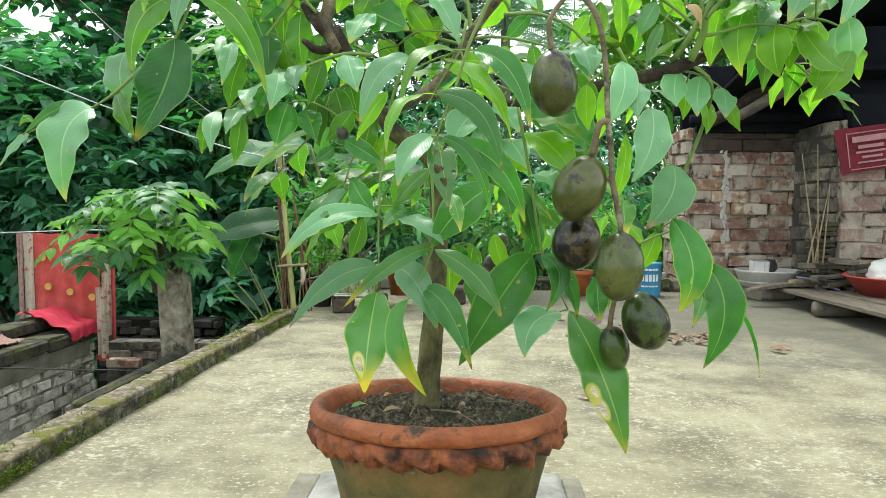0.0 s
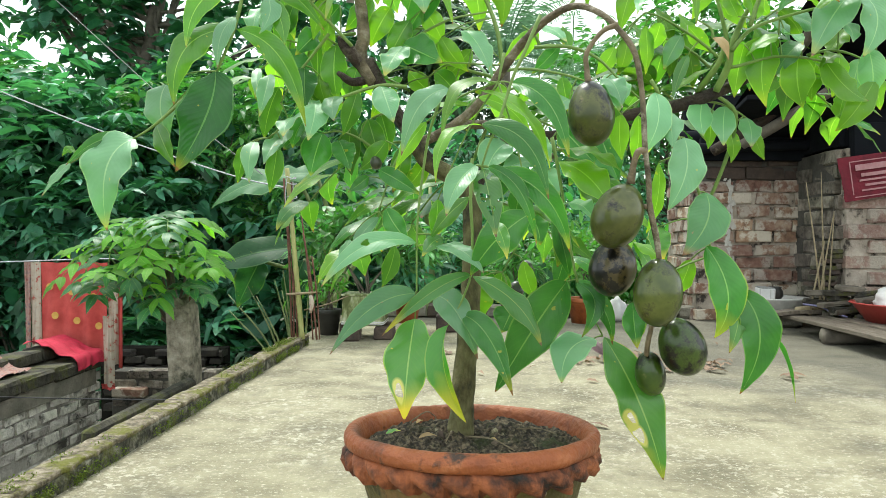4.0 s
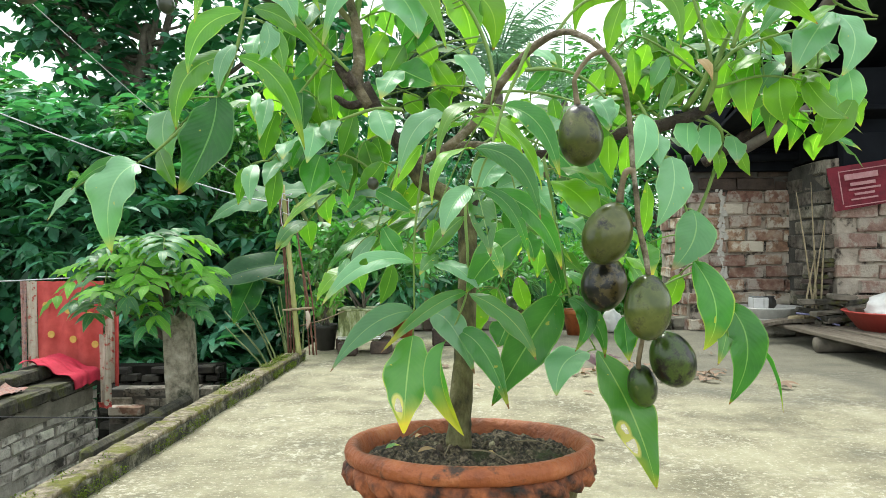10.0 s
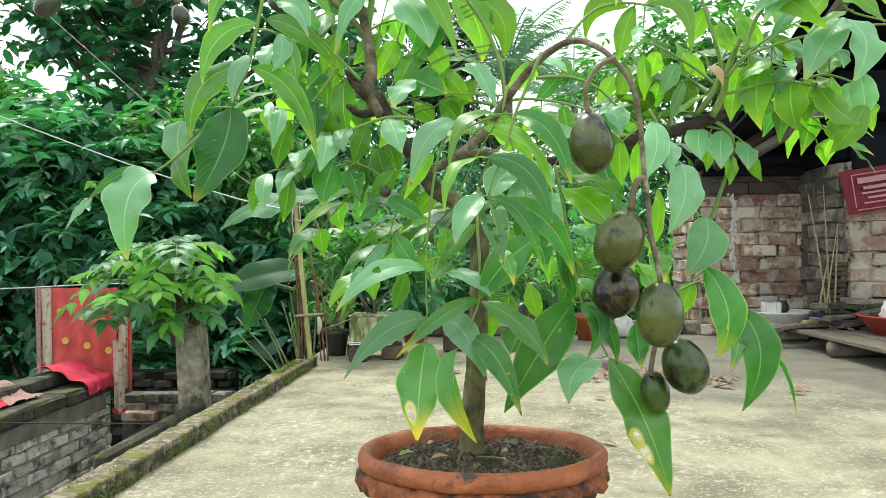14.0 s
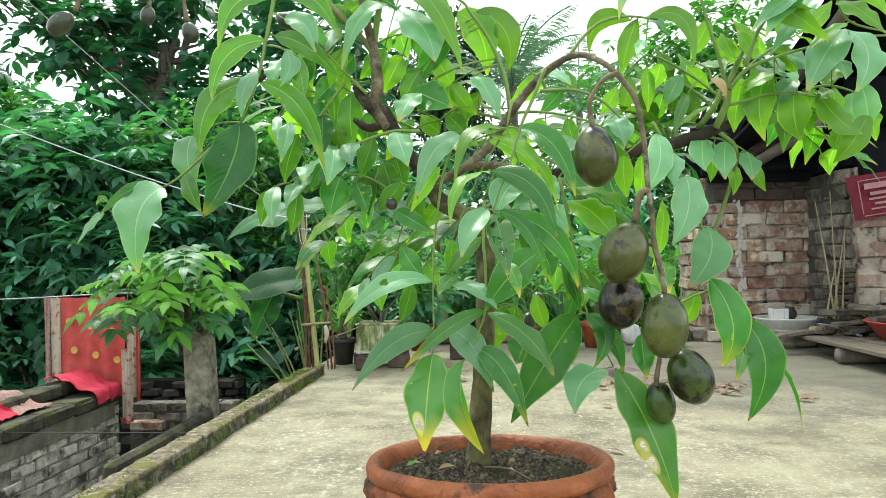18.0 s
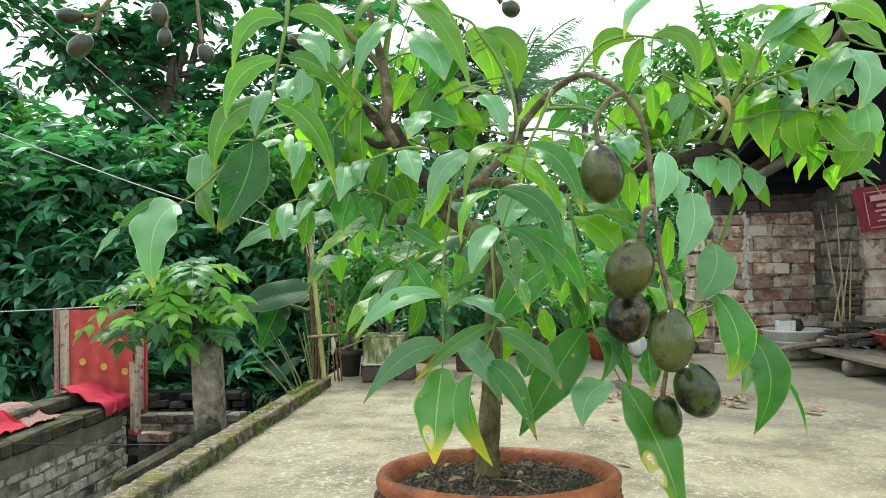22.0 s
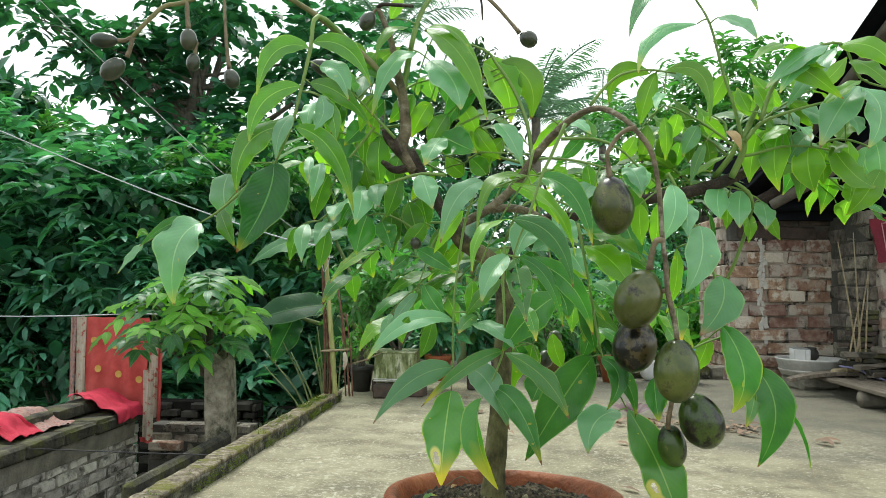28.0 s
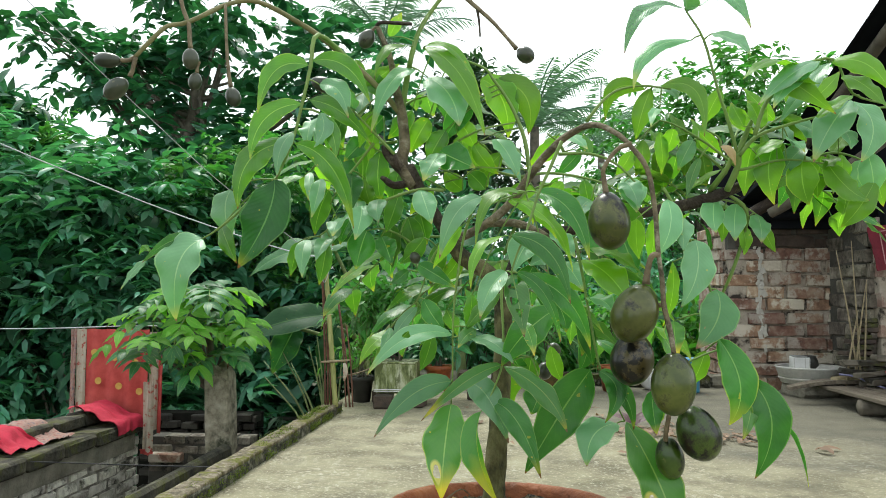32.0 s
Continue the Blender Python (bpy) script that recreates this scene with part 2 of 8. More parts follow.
M_SIGN = mat("maroon_cloth_banner", [(0.3, (0.1, 0.006, 0.015)), (0.7, (0.2, 0.012, 0.028))], 12, 0.8, 0.3, 60)
M_SIGNTEXT = mat("faded_pink_print", [(0.3, (0.36, 0.16, 0.17)), (0.7, (0.46, 0.26, 0.27))], 30, 0.8, 0)


def foliage_mat(name, dark, light, per=0.4, translucent=0.3, rough=0.36):
    return mat(name, [(0.3, dark), (0.7, light)], 9, rough, 0, per_island=per, translucent=translucent)


M_FOL_DEEP = foliage_mat("deep_green_foliage", (0.028, 0.11, 0.066), (0.07, 0.205, 0.125), 0.45, 0.34, 0.4)
M_FOL_MID = foliage_mat("broadleaf_foliage", (0.056, 0.195, 0.112), (0.13, 0.33, 0.198), 0.45, 0.3, 0.34)
M_FOL_BRIGHT = foliage_mat("fresh_foliage", (0.085, 0.22, 0.04), (0.15, 0.33, 0.07), 0.3, 0.38)
M_FOL_FAR = foliage_mat("far_foliage", (0.035, 0.08, 0.035), (0.065, 0.125, 0.055), 0.25, 0.15, 0.6)
# shade of the gap and of crown insides put into these leaf colours
M_FOL_GAP_SHADE = foliage_mat("gap_shade_foliage", (0.008, 0.034, 0.016), (0.02, 0.065, 0.03), 0.4, 0.12, 0.55)
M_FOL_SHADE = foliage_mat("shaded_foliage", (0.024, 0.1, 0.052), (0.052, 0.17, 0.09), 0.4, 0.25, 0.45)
M_PALM = foliage_mat("palm_foliage", (0.14, 0.24, 0.19), (0.24, 0.36, 0.29), 0.25, 0.25, 0.35)
M_TRUNK = mat("grey_brown_trunk", [(0.3, (0.055, 0.048, 0.036)), (0.7, (0.2, 0.175, 0.135))], 6, 0.9, 0.6, 30)
M_MOSS = mat("moss", [(0.3, (0.07, 0.12, 0.01)), (0.7, (0.18, 0.24, 0.022))], 60, 0.95, 0.8, 150)

M_WHITE_OLD = mat("lime_stain", [(0.3, (0.36, 0.34, 0.3)), (0.7, (0.52, 0.5, 0.45))], 20, 0.9, 0.4, 70)
M_BRICK_PALE = mat("pale_brick", [(0.3, (0.19, 0.11, 0.085)), (0.5, (0.28, 0.19, 0.15)), (0.65, (0.36, 0.31, 0.255))], 13, 0.92, 0.9, 60, per_object=0.14, second=(9.0, 0.5, 0.58, (0.36, 0.32, 0.26)))
M_MORTAR_DARK = mat("dark_mortar", [(0.3, (0.035, 0.033, 0.028)), (0.7, (0.1, 0.095, 0.08))], 8, 0.95, 0.6, 60)

M_BRICK_DARK = mat("dark_brick", [(0.3, (0.025, 0.02, 0.016)), (0.7, (0.09, 0.06, 0.045))], 12, 0.85, 0.5, 70, per_object=0.2)
M_WOOD_PALE = mat("bare_stick", [(0.3, (0.17, 0.135, 0.075)), (0.7, (0.34, 0.28, 0.17))], 30, 0.8, 0.3, 90)
M_ROPE_BLUE = mat("blue_grey_rope", [(0.3, (0.1, 0.1, 0.2)), (0.7, (0.24, 0.24, 0.38))], 70, 0.8, 0.3, 200)
M_WIRE_GREY = mat("grey_wire", [(0.3, (0.16, 0.17, 0.16)), (0.7, (0.3, 0.31, 0.3))], 60, 0.6, 0)
M_CREAM_EDGE = mat("striped_cotton_edge", [(0.35, (0.22, 0.07, 0.06)), (0.5, (0.35, 0.22, 0.18)), (0.7, (0.12, 0.1, 0.12))], 40, 0.85, 0.3, 160)

M_FOL_BRIGHT2 = foliage_mat("lively_foliage", (0.065, 0.19, 0.05), (0.135, 0.31, 0.09), 0.35, 0.32, 0.36)
M_BANANA_STEM = mat("banana_stem", [(0.3, (0.13, 0.17, 0.06)), (0.7, (0.27, 0.32, 0.13))], 8, 0.55, 0.1, 40, translucent=0.1)

M_BRICK_BLACK = mat("near_black_brick", [(0.3, (0.01, 0.009, 0.007)), (0.6, (0.036, 0.032, 0.024))], 9, 0.92, 0.6, 70, per_object=0.3, second=(6.0, 0.58, 0.7, (0.09, 0.078, 0.058)))
M_BRICK_CROSS = mat("grimy_brick", [(0.32, (0.045, 0.039, 0.03)), (0.5, (0.16, 0.14, 0.11)), (0.68, (0.34, 0.305, 0.25))], 12, 0.92, 0.8, 70, per_object=0.35, second=(6.0, 0.54, 0.62, (0.02, 0.02, 0.014)))
M_COPING = mat("dark_mossy_coping", [(0.35, (0.018, 0.017, 0.013)), (0.55, (0.06, 0.055, 0.038)), (0.72, (0.13, 0.12, 0.08))], 12, 0.92, 0.8, 60, second=(7.0, 0.54, 0.64, (0.07, 0.075, 0.015)))


M_POST = mat("stained_post_concrete", [(0.32, (0.07, 0.063, 0.043)), (0.48, (0.24, 0.215, 0.155)), (0.68, (0.4, 0.365, 0.28))], 15, 0.92, 1.0, 45, second=(5.0, 0.52, 0.62, (0.04, 0.043, 0.024)))
M_MORTAR_WASH = mat("limewashed_mortar", [(0.36, (0.11, 0.103, 0.087)), (0.5, (0.33, 0.31, 0.265)), (0.66, (0.5, 0.47, 0.415))], 7, 0.95, 0.8, 50)
# near black: the shade of the gap put into the wall colour
M_GAP_BLACK = mat("gap_black_wall", [(0.3, (0.006, 0.006, 0.005)), (0.7, (0.02, 0.019, 0.015))], 7, 0.95, 0.4, 40, spec=0.1)
M_PAN = mat("pale_cement", [(0.3, (0.36, 0.355, 0.33)), (0.7, (0.58, 0.57, 0.53))], 14, 0.85, 0.4, 60)


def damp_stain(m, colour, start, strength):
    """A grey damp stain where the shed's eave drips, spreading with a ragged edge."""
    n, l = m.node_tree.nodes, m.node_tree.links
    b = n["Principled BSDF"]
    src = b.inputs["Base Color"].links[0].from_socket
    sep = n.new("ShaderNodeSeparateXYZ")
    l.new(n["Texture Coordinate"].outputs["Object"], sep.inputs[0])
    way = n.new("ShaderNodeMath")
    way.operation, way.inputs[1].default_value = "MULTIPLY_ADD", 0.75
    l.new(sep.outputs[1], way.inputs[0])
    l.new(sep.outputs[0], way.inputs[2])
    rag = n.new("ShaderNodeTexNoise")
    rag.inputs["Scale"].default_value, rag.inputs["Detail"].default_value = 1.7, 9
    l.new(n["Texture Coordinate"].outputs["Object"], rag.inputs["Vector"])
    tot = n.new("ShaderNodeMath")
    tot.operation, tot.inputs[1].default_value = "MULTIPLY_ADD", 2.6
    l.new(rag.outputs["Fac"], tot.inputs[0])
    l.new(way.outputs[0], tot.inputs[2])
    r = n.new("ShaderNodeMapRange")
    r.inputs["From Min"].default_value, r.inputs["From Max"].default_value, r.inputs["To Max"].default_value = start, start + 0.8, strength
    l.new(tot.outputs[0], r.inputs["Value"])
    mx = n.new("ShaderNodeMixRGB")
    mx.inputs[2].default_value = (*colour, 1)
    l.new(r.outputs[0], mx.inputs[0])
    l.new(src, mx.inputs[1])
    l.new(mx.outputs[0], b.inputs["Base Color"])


def flaked(m, colour, patch, chip, dirt):
    """Pale flaked chips gathered in patches, and darker grime in others."""
    n, l = m.node_tree.nodes, m.node_tree.links
    b = n["Principled BSDF"]
    co = n["Texture Coordinate"].outputs["Object"]

    def band(scale, lo, hi, top, detail):
        t = n.new("ShaderNodeTexNoise")
        t.inputs["Scale"].default_value, t.inputs["Detail"].default_value, t.inputs["Roughness"].default_value = scale, detail, 0.7
        l.new(co, t.inputs["Vector"])
        r = n.new("ShaderNodeMapRange")
        r.inputs["From Min"].default_value, r.inputs["From Max"].default_value, r.inputs["To Max"].default_value = lo, hi, top
        l.new(t.outputs["Fac"], r.inputs["Value"])
        return r.outputs[0]

    def lay(fac, c):
        src = b.inputs["Base Color"].links[0].from_socket
        mx = n.new("ShaderNodeMixRGB")
        mx.inputs[2].default_value = (*c, 1)
        l.new(fac, mx.inputs[0])
        l.new(src, mx.inputs[1])
        l.new(mx.outputs[0], b.inputs["Base Color"])

    lay(band(dirt, 0.5, 0.66, 0.75, 10), (0.13, 0.118, 0.08))
    both = n.new("ShaderNodeMath")
    both.operation = "MULTIPLY"
    l.new(band(patch, 0.47, 0.62, 1.0, 5), both.inputs[0])
    l.new(band(chip, 0.54, 0.57, 1.0, 4), both.inputs[1])
    lay(both.outputs[0], colour)


flaked(M_FLOOR, (0.46, 0.43, 0.33), 2.6, 42.0, 3.4)
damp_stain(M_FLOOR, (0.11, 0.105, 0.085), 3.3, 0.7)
# ---- building helpers ----
def part(name, bm, material, parent=None, label="", smooth=False):
    me = bpy.data.meshes.new(name)
    bm.to_mesh(me)
    bm.free()
    if smooth:
        me.polygons.foreach_set("use_smooth", [True] * len(me.polygons))
    me.materials.append(material)
    ob = new(name, me)
    ob.parent = parent
    if label:
        tagged(ob, label)
    return ob


def sheet(name, verts, faces, material, parent=None, label="", smooth=True):
    me = bpy.data.meshes.new(name)
    me.from_pydata([tuple(v) for v in verts], [], [tuple(f) for f in faces])
    if smooth:
        me.polygons.foreach_set("use_smooth", [True] * len(me.polygons))
    me.materials.append(material)
    ob = new(name, me)
    ob.parent = parent
    if label:
        tagged(ob, label)
    return ob


def thing(name, place, label, category, group="", kind=""):
    ob = new(name)
    ob.location = place
    return tagged(ob, label, category, group, kind)


def add_box(bm, size, m=None, bevel=0.0, wobble=0.0, seed=0):
    """A box of that size, centred at m, with chamfered and slightly uneven edges."""
    made = bmesh.ops.create_cube(bm, size=1.0)["verts"]
    for v in made:
        v.co = Vector((v.co.x * size[0], v.co.y * size[1], v.co.z * size[2]))
    if bevel:
        edges = list({e for v in made for e in v.link_edges})
        res = bmesh.ops.bevel(bm, geom=edges, offset=bevel, segments=1, affect="EDGES")
        made = list({v for f in res["faces"] for v in f.verts} | {v for v in made if v.is_valid})
    if wobble:
        rnd = random.Random(seed)
        for v in made:
            v.co += Vector((rnd.uniform(-1, 1), rnd.uniform(-1, 1), rnd.uniform(-1, 1))) * wobble
    if m is not None:
        bmesh.ops.transform(bm, matrix=m, verts=made)
    return made


def box(name, size, m, material, parent=None, bevel=0.004, wobble=0.0, seed=0, label=""):
    bm = bmesh.new()
    add_box(bm, size, None, bevel, wobble, seed)
    ob = part(name, bm, material, parent, label)
    ob.matrix_basis = m
    return ob


def smooth_line(pts, per=5):
    """A smooth line through points (x, y, z, radius)."""
    p = [np.array(q, float) for q in pts]
    p = [2 * p[0] - p[1]] + p + [2 * p[-1] - p[-2]]
    out = []
    for i in range(1, len(p) - 2):
        for k in range(per):
            t = k / per
            out.append(0.5 * (2 * p[i] + (p[i + 1] - p[i - 1]) * t + (2 * p[i - 1] - 5 * p[i] + 4 * p[i + 1] - p[i + 2]) * t * t
                              + (3 * p[i] - p[i - 1] - 3 * p[i + 1] + p[i + 2]) * t ** 3))
    out.append(p[-2])
    return out


def tube_data(pts, seg=8, per=5, knobble=0.0, seed=0):
    line = smooth_line(pts, per) if per > 1 else [np.array(q, float) for q in pts]
    rnd = random.Random(seed)
    verts, faces = [], []
    side = None
    for i, q in enumerate(line):
        d = line[min(i + 1, len(line) - 1)][:3] - line[max(i - 1, 0)][:3]
        d = Vector(d).normalized()
        if side is None:
            side = d.orthogonal().normalized()
        side = (side - d * side.dot(d)).normalized()
        up = d.cross(side)
        for k in range(seg):
            a = 2 * math.pi * k / seg
            r = max(q[3], 0.0003) * (1 + knobble * rnd.uniform(-1, 1))
            verts.append(Vector(q[:3]) + (side * math.cos(a) + up * math.sin(a)) * r)
    for i in range(len(line) - 1):
        for k in range(seg):
            a, b = i * seg + k, i * seg + (k + 1) % seg
            faces.append((a, b, b + seg, a + seg))
    faces.append(tuple(range(seg))[::-1])
    faces.append(tuple(len(verts) - seg + k for k in range(seg)))
    return verts, faces


def tube(name, pts, material, parent=None, seg=8, per=5, knobble=0.0, label="", seed=0):
    v, f = tube_data(pts, seg, per, knobble, seed)
    return sheet(name, v, f, material, parent, label)


def lathe(name, profile, material, parent=None, seg=48, wave=None, label=""):
    """Turns (radius, height) pairs round the z axis; wave(angle, index) moves the radius and height of each point."""
    verts, faces = [], []
    n = len(profile)
    for k in range(seg):
        a = 2 * math.pi * k / seg
        for i, (r, z) in enumerate(profile):
            dr, dz = wave(a, i) if wave else (0, 0)
            verts.append(((r + dr) * math.cos(a), (r + dr) * math.sin(a), z + dz))
    for k in range(seg):
        k2 = (k + 1) % seg
        for i in range(n - 1):
            faces.append((k * n + i, k2 * n + i, k2 * n + i + 1, k * n + i + 1))
    return sheet(name, verts, faces, material, parent, label)


def leaf_shape(u, blunt):
    """Half width along a leaflet, 0 to 1: a rounded base, and a tip drawn out to a point."""
    if not 0 < u < 1:
        return 0.0
    k = max(0.0, (u - 0.5) / 0.5)
    return math.sin(math.pi * u ** blunt) ** 0.72 * (1 - 0.42 * k * k * (3 - 2 * k))


def leaflet(parent, base, tip, width, face=(0, -1, 0.3), droop=0.0, fold=0.25, twist=0.0, material=None, blunt=0.85, holes=(), fine=9, label="", via=None):
    """One leaf blade from base to tip, by way of via: face is the way its upper side looks, droop how far its middle bulges that way, in lengths."""
    b, t = Vector(base), Vector(tip)
    a = t - b
    L = a.length
    rnd = random.Random(int(abs(b.x) * 7919 + abs(t.z) * 10007))
    ph, rip, bow = rnd.uniform(0, 6), rnd.uniform(0.5, 1.9), rnd.uniform(-0.05, 0.05)
    curl, roll = rnd.uniform(0.0, 0.11), rnd.uniform(0.0, 0.38)
    f0 = Vector(face)
    f0 = (f0 - a * (f0.dot(a) / (L * L))).normalized()
    s0 = a.cross(f0) / L
    mid = Vector(via) if via else (b + t) / 2 + s0 * (bow * L)
    mid = mid + f0 * (droop * L)
    cols = [-1, -0.82, -0.5, -0.2, 0, 0.2, 0.5, 0.82, 1] if fine > 11 else [-1, -0.55, 0, 0.55, 1] if fine > 6 else [-1, 0, 1]
    if holes:
        fine, cols = 34, [k / 9 for k in range(-9, 10)]
    verts, uvs, faces, cut = [], [], [], []
    for i in range(fine + 1):
        u = i / fine
        w = max(leaf_shape(u, blunt) * width / 2 * (1 + 0.018 * math.sin(u * 31 + ph)), 0.0004)
        c0 = b * (2 * u * u - 3 * u + 1) + mid * (4 * u - 4 * u * u) + t * (2 * u * u - u) - f0 * (curl * L * u ** 3)
        d = (b * (4 * u - 3) + mid * (4 - 8 * u) + t * (4 * u - 1) - f0 * (3 * curl * L * u * u)).normalized()
        f = (f0 - d * f0.dot(d)).normalized()
        s = d.cross(f)
        ang = twist * (u - 0.5)
        su = s * math.cos(ang) + f * math.sin(ang)
        fu = f * math.cos(ang) - s * math.sin(ang)
        c = c0
        for v in cols:
            ripple = 0.12 * rip * w * math.sin(u * 17 + ph + (2 if v > 0 else 0)) * v * v
            inside = False
            for hu, hv, hr in holes:
                du, dv = (u - hu) * L, (v - hv) * width / 2
                r = math.hypot(du, dv)
                edge = hr * (1 + 0.25 * math.sin(3 * math.atan2(dv, du) + hu * 40))
                if r < edge:
                    inside = True
                    k = edge / max(r, 1e-5)
                    du, dv = du * k, dv * k
                    c = c + d * (L * (hu + du / L - u))
                    v = max(-1, min(1, hv + dv / (width / 2)))
                    u = hu + du / L
            cut.append(inside)
            verts.append(c + su * (w * v) + fu * (fold * w * abs(v) - roll * w * v * v + ripple))
            uvs.append((u, v))
            u, c = i / fine, c0
    n = len(cols)
    for i in range(fine):
        for k in range(n - 1):
            q = (i * n + k, i * n + k + 1, (i + 1) * n + k + 1, (i + 1) * n + k)
            if holes:
                if all(cut[j] for j in q):
                    continue
            faces.append(q)
    ob = sheet("leaflet", verts, faces, material, parent, label)
    if holes:
        scar = ob.data.attributes.new("scar", "FLOAT", "POINT")
        for i, (u, v) in enumerate(uvs):
            scar.data[i].value = max(max(0.0, min(1.0, 1.9 - math.hypot((u - hu) * L * 0.75, (v - hv) * width / 2) / hr)) if hr > 0.0053 else 0.0 for hu, hv, hr in holes)
    layer = ob.data.uv_layers.new(name="blade")
    for lp in ob.data.loops:
        u, v = uvs[lp.vertex_index]
        layer.data[lp.index].uv = (u, 0.5 + v / 2)
    return ob


def leaf_mat(name, dark, light, rib, edge=(0.42, 0.4, 0.05), edge_amount=0.3, rough=0.34, translucent=0.35, per=0.3, gloss=0.85, wilt=5.0, vein=0.045):
    """Leaf blade: vein pattern along the blade, yellowing at margins and tip, waxy sheen, light passing through."""
    m = bpy.data.materials.new(name)
    m.use_nodes = True
    n, l = m.node_tree.nodes, m.node_tree.links
    b = n["Principled BSDF"]
    uv = n.new("ShaderNodeUVMap")
    uv.uv_map = "blade"
    sep = n.new("ShaderNodeSeparateXYZ")
    l.new(uv.outputs[0], sep.inputs[0])

    def calc(op, x, y=None, z=None):
        k = n.new("ShaderNodeMath")
        k.operation = op
        for i, q in enumerate((x, y, z)):
            if q is None:
                continue
            if isinstance(q, (int, float)):
                k.inputs[i].default_value = q
            else:
                l.new(q, k.inputs[i])
        return k.outputs[0]

    def blend(fac, c1, c2):
        k = n.new("ShaderNodeMixRGB")
        for i, q in enumerate((fac, c1, c2)):
            if isinstance(q, tuple):
                k.inputs[i].default_value = (*q, 1)
            else:
                l.new(q, k.inputs[i])
        return k.outputs[0]

    v = calc("ABSOLUTE", calc("MULTIPLY_ADD", sep.outputs[1], 2.0, -1.0))
    u = sep.outputs[0]
    co = n.new("ShaderNodeTexCoord")
    no = n.new("ShaderNodeTexNoise")
    no.inputs["Scale"].default_value, no.inputs["Detail"].default_value = 34, 4
    l.new(co.outputs["Object"], no.inputs["Vector"])
    base = blend(no.outputs["Fac"], dark, light)
    side = calc("SINE", calc("MULTIPLY_ADD", u, 95.0, calc("MULTIPLY", v, -22.0)))
    veins = calc("MAXIMUM", calc("MULTIPLY", calc("GREATER_THAN", side, 0.93), 0.05), calc("MULTIPLY", calc("GREATER_THAN", v, 0.93), 0.5))
    ribm = calc("LESS_THAN", v, 0.035)
    base = blend(calc("MAXIMUM", veins, calc("MULTIPLY", ribm, 0.8)), base, rib)
    # yellow margin and tip, uneven from leaf to leaf
    rand = n.new("ShaderNodeObjectInfo").outputs["Random"]
    blot = n.new("ShaderNodeTexNoise")
    blot.inputs["Scale"].default_value, blot.inputs["Detail"].default_value = 13, 2
    l.new(co.outputs["Object"], blot.inputs["Vector"])
    lim = calc("MULTIPLY_ADD", blot.outputs["Fac"], 1.5, calc("MULTIPLY_ADD", calc("SUBTRACT", 1.0, rand), 0.22, -0.44))
    far = calc("MAXIMUM", calc("POWER", u, wilt), calc("MULTIPLY", calc("POWER", v, 10.0), 0.6))
    k = n.new("ShaderNodeMapRange")
    l.new(calc("SUBTRACT", far, lim), k.inputs["Value"])
    k.inputs["From Min"].default_value, k.inputs["From Max"].default_value = 0.1, 0.62
    k.inputs["To Max"].default_value = edge_amount
    base = blend(k.outputs[0], base, edge)
    # dry brown at some tips, and small gnawed specks
    dry = n.new("ShaderNodeMapRange")
    l.new(calc("SUBTRACT", calc("POWER", u, 16.0), calc("MULTIPLY_ADD", blot.outputs["Fac"], 0.9, calc("MULTIPLY", rand, 0.35))), dry.inputs["Value"])
    dry.inputs["From Min"].default_value, dry.inputs["From Max"].default_value = 0.02, 0.14
    base = blend(dry.outputs[0], base, (0.2, 0.1, 0.045))
    fleck = n.new("ShaderNodeTexNoise")
    fleck.inputs["Scale"].default_value, fleck.inputs["Detail"].default_value = 95, 2
    l.new(co.outputs["Object"], fleck.inputs["Vector"])
    base = blend(calc("MULTIPLY", calc("GREATER_THAN", fleck.outputs["Fac"], 0.735), 0.55), base, edge)
    scar = n.new("ShaderNodeAttribute")
    scar.attribute_name = "scar"
    sk = n.new("ShaderNodeMapRange")
    l.new(calc("MULTIPLY", scar.outputs["Fac"], calc("MULTIPLY_ADD", blot.outputs["Fac"], 1.6, 0.1)), sk.inputs["Value"])
    sk.inputs["From Min"].default_value, sk.inputs["From Max"].default_value = 0.3, 0.6
    base = blend(sk.outputs[0], base, (0.5, 0.48, 0.15))
    hs = n.new("ShaderNodeHueSaturation")
    mr = n.new("ShaderNodeMapRange")
    mr.inputs["To Min"].default_value, mr.inputs["To Max"].default_value = 1 - per, 1 + per
    l.new(rand, mr.inputs["Value"])
    l.new(mr.outputs[0], hs.inputs["Value"])
    l.new(base, hs.inputs["Color"])
    col = hs.outputs[0]
    l.new(col, b.inputs["Base Color"])
    b.inputs["Roughness"].default_value = rough
    b.inputs["Specular IOR Level"].default_value = gloss
    bu = n.new("ShaderNodeBump")
    bu.inputs["Strength"].default_value, bu.inputs["Distance"].default_value = 0.38, 0.003
    l.new(calc("MULTIPLY_ADD", side, vein, no.outputs["Fac"]), bu.inputs["Height"])
    l.new(bu.outputs[0], b.inputs["Normal"])
    tr = n.new("ShaderNodeBsdfTranslucent")
    gm = n.new("ShaderNodeMixRGB")
    gm.blend_type, gm.inputs[0].default_value, gm.inputs[2].default_value = "MULTIPLY", 1.0, (1.85, 1.95, 0.75, 1)
    l.new(col, gm.inputs[1])
    l.new(gm.outputs[0], tr.inputs["Color"])
    ms = n.new("ShaderNodeMixShader")
    ms.inputs[0].default_value = translucent
    l.new(b.outputs[0], ms.inputs[1])
    l.new(tr.outputs[0], ms.inputs[2])
    l.new(ms.outputs[0], n["Material Output"].inputs["Surface"])
    return m


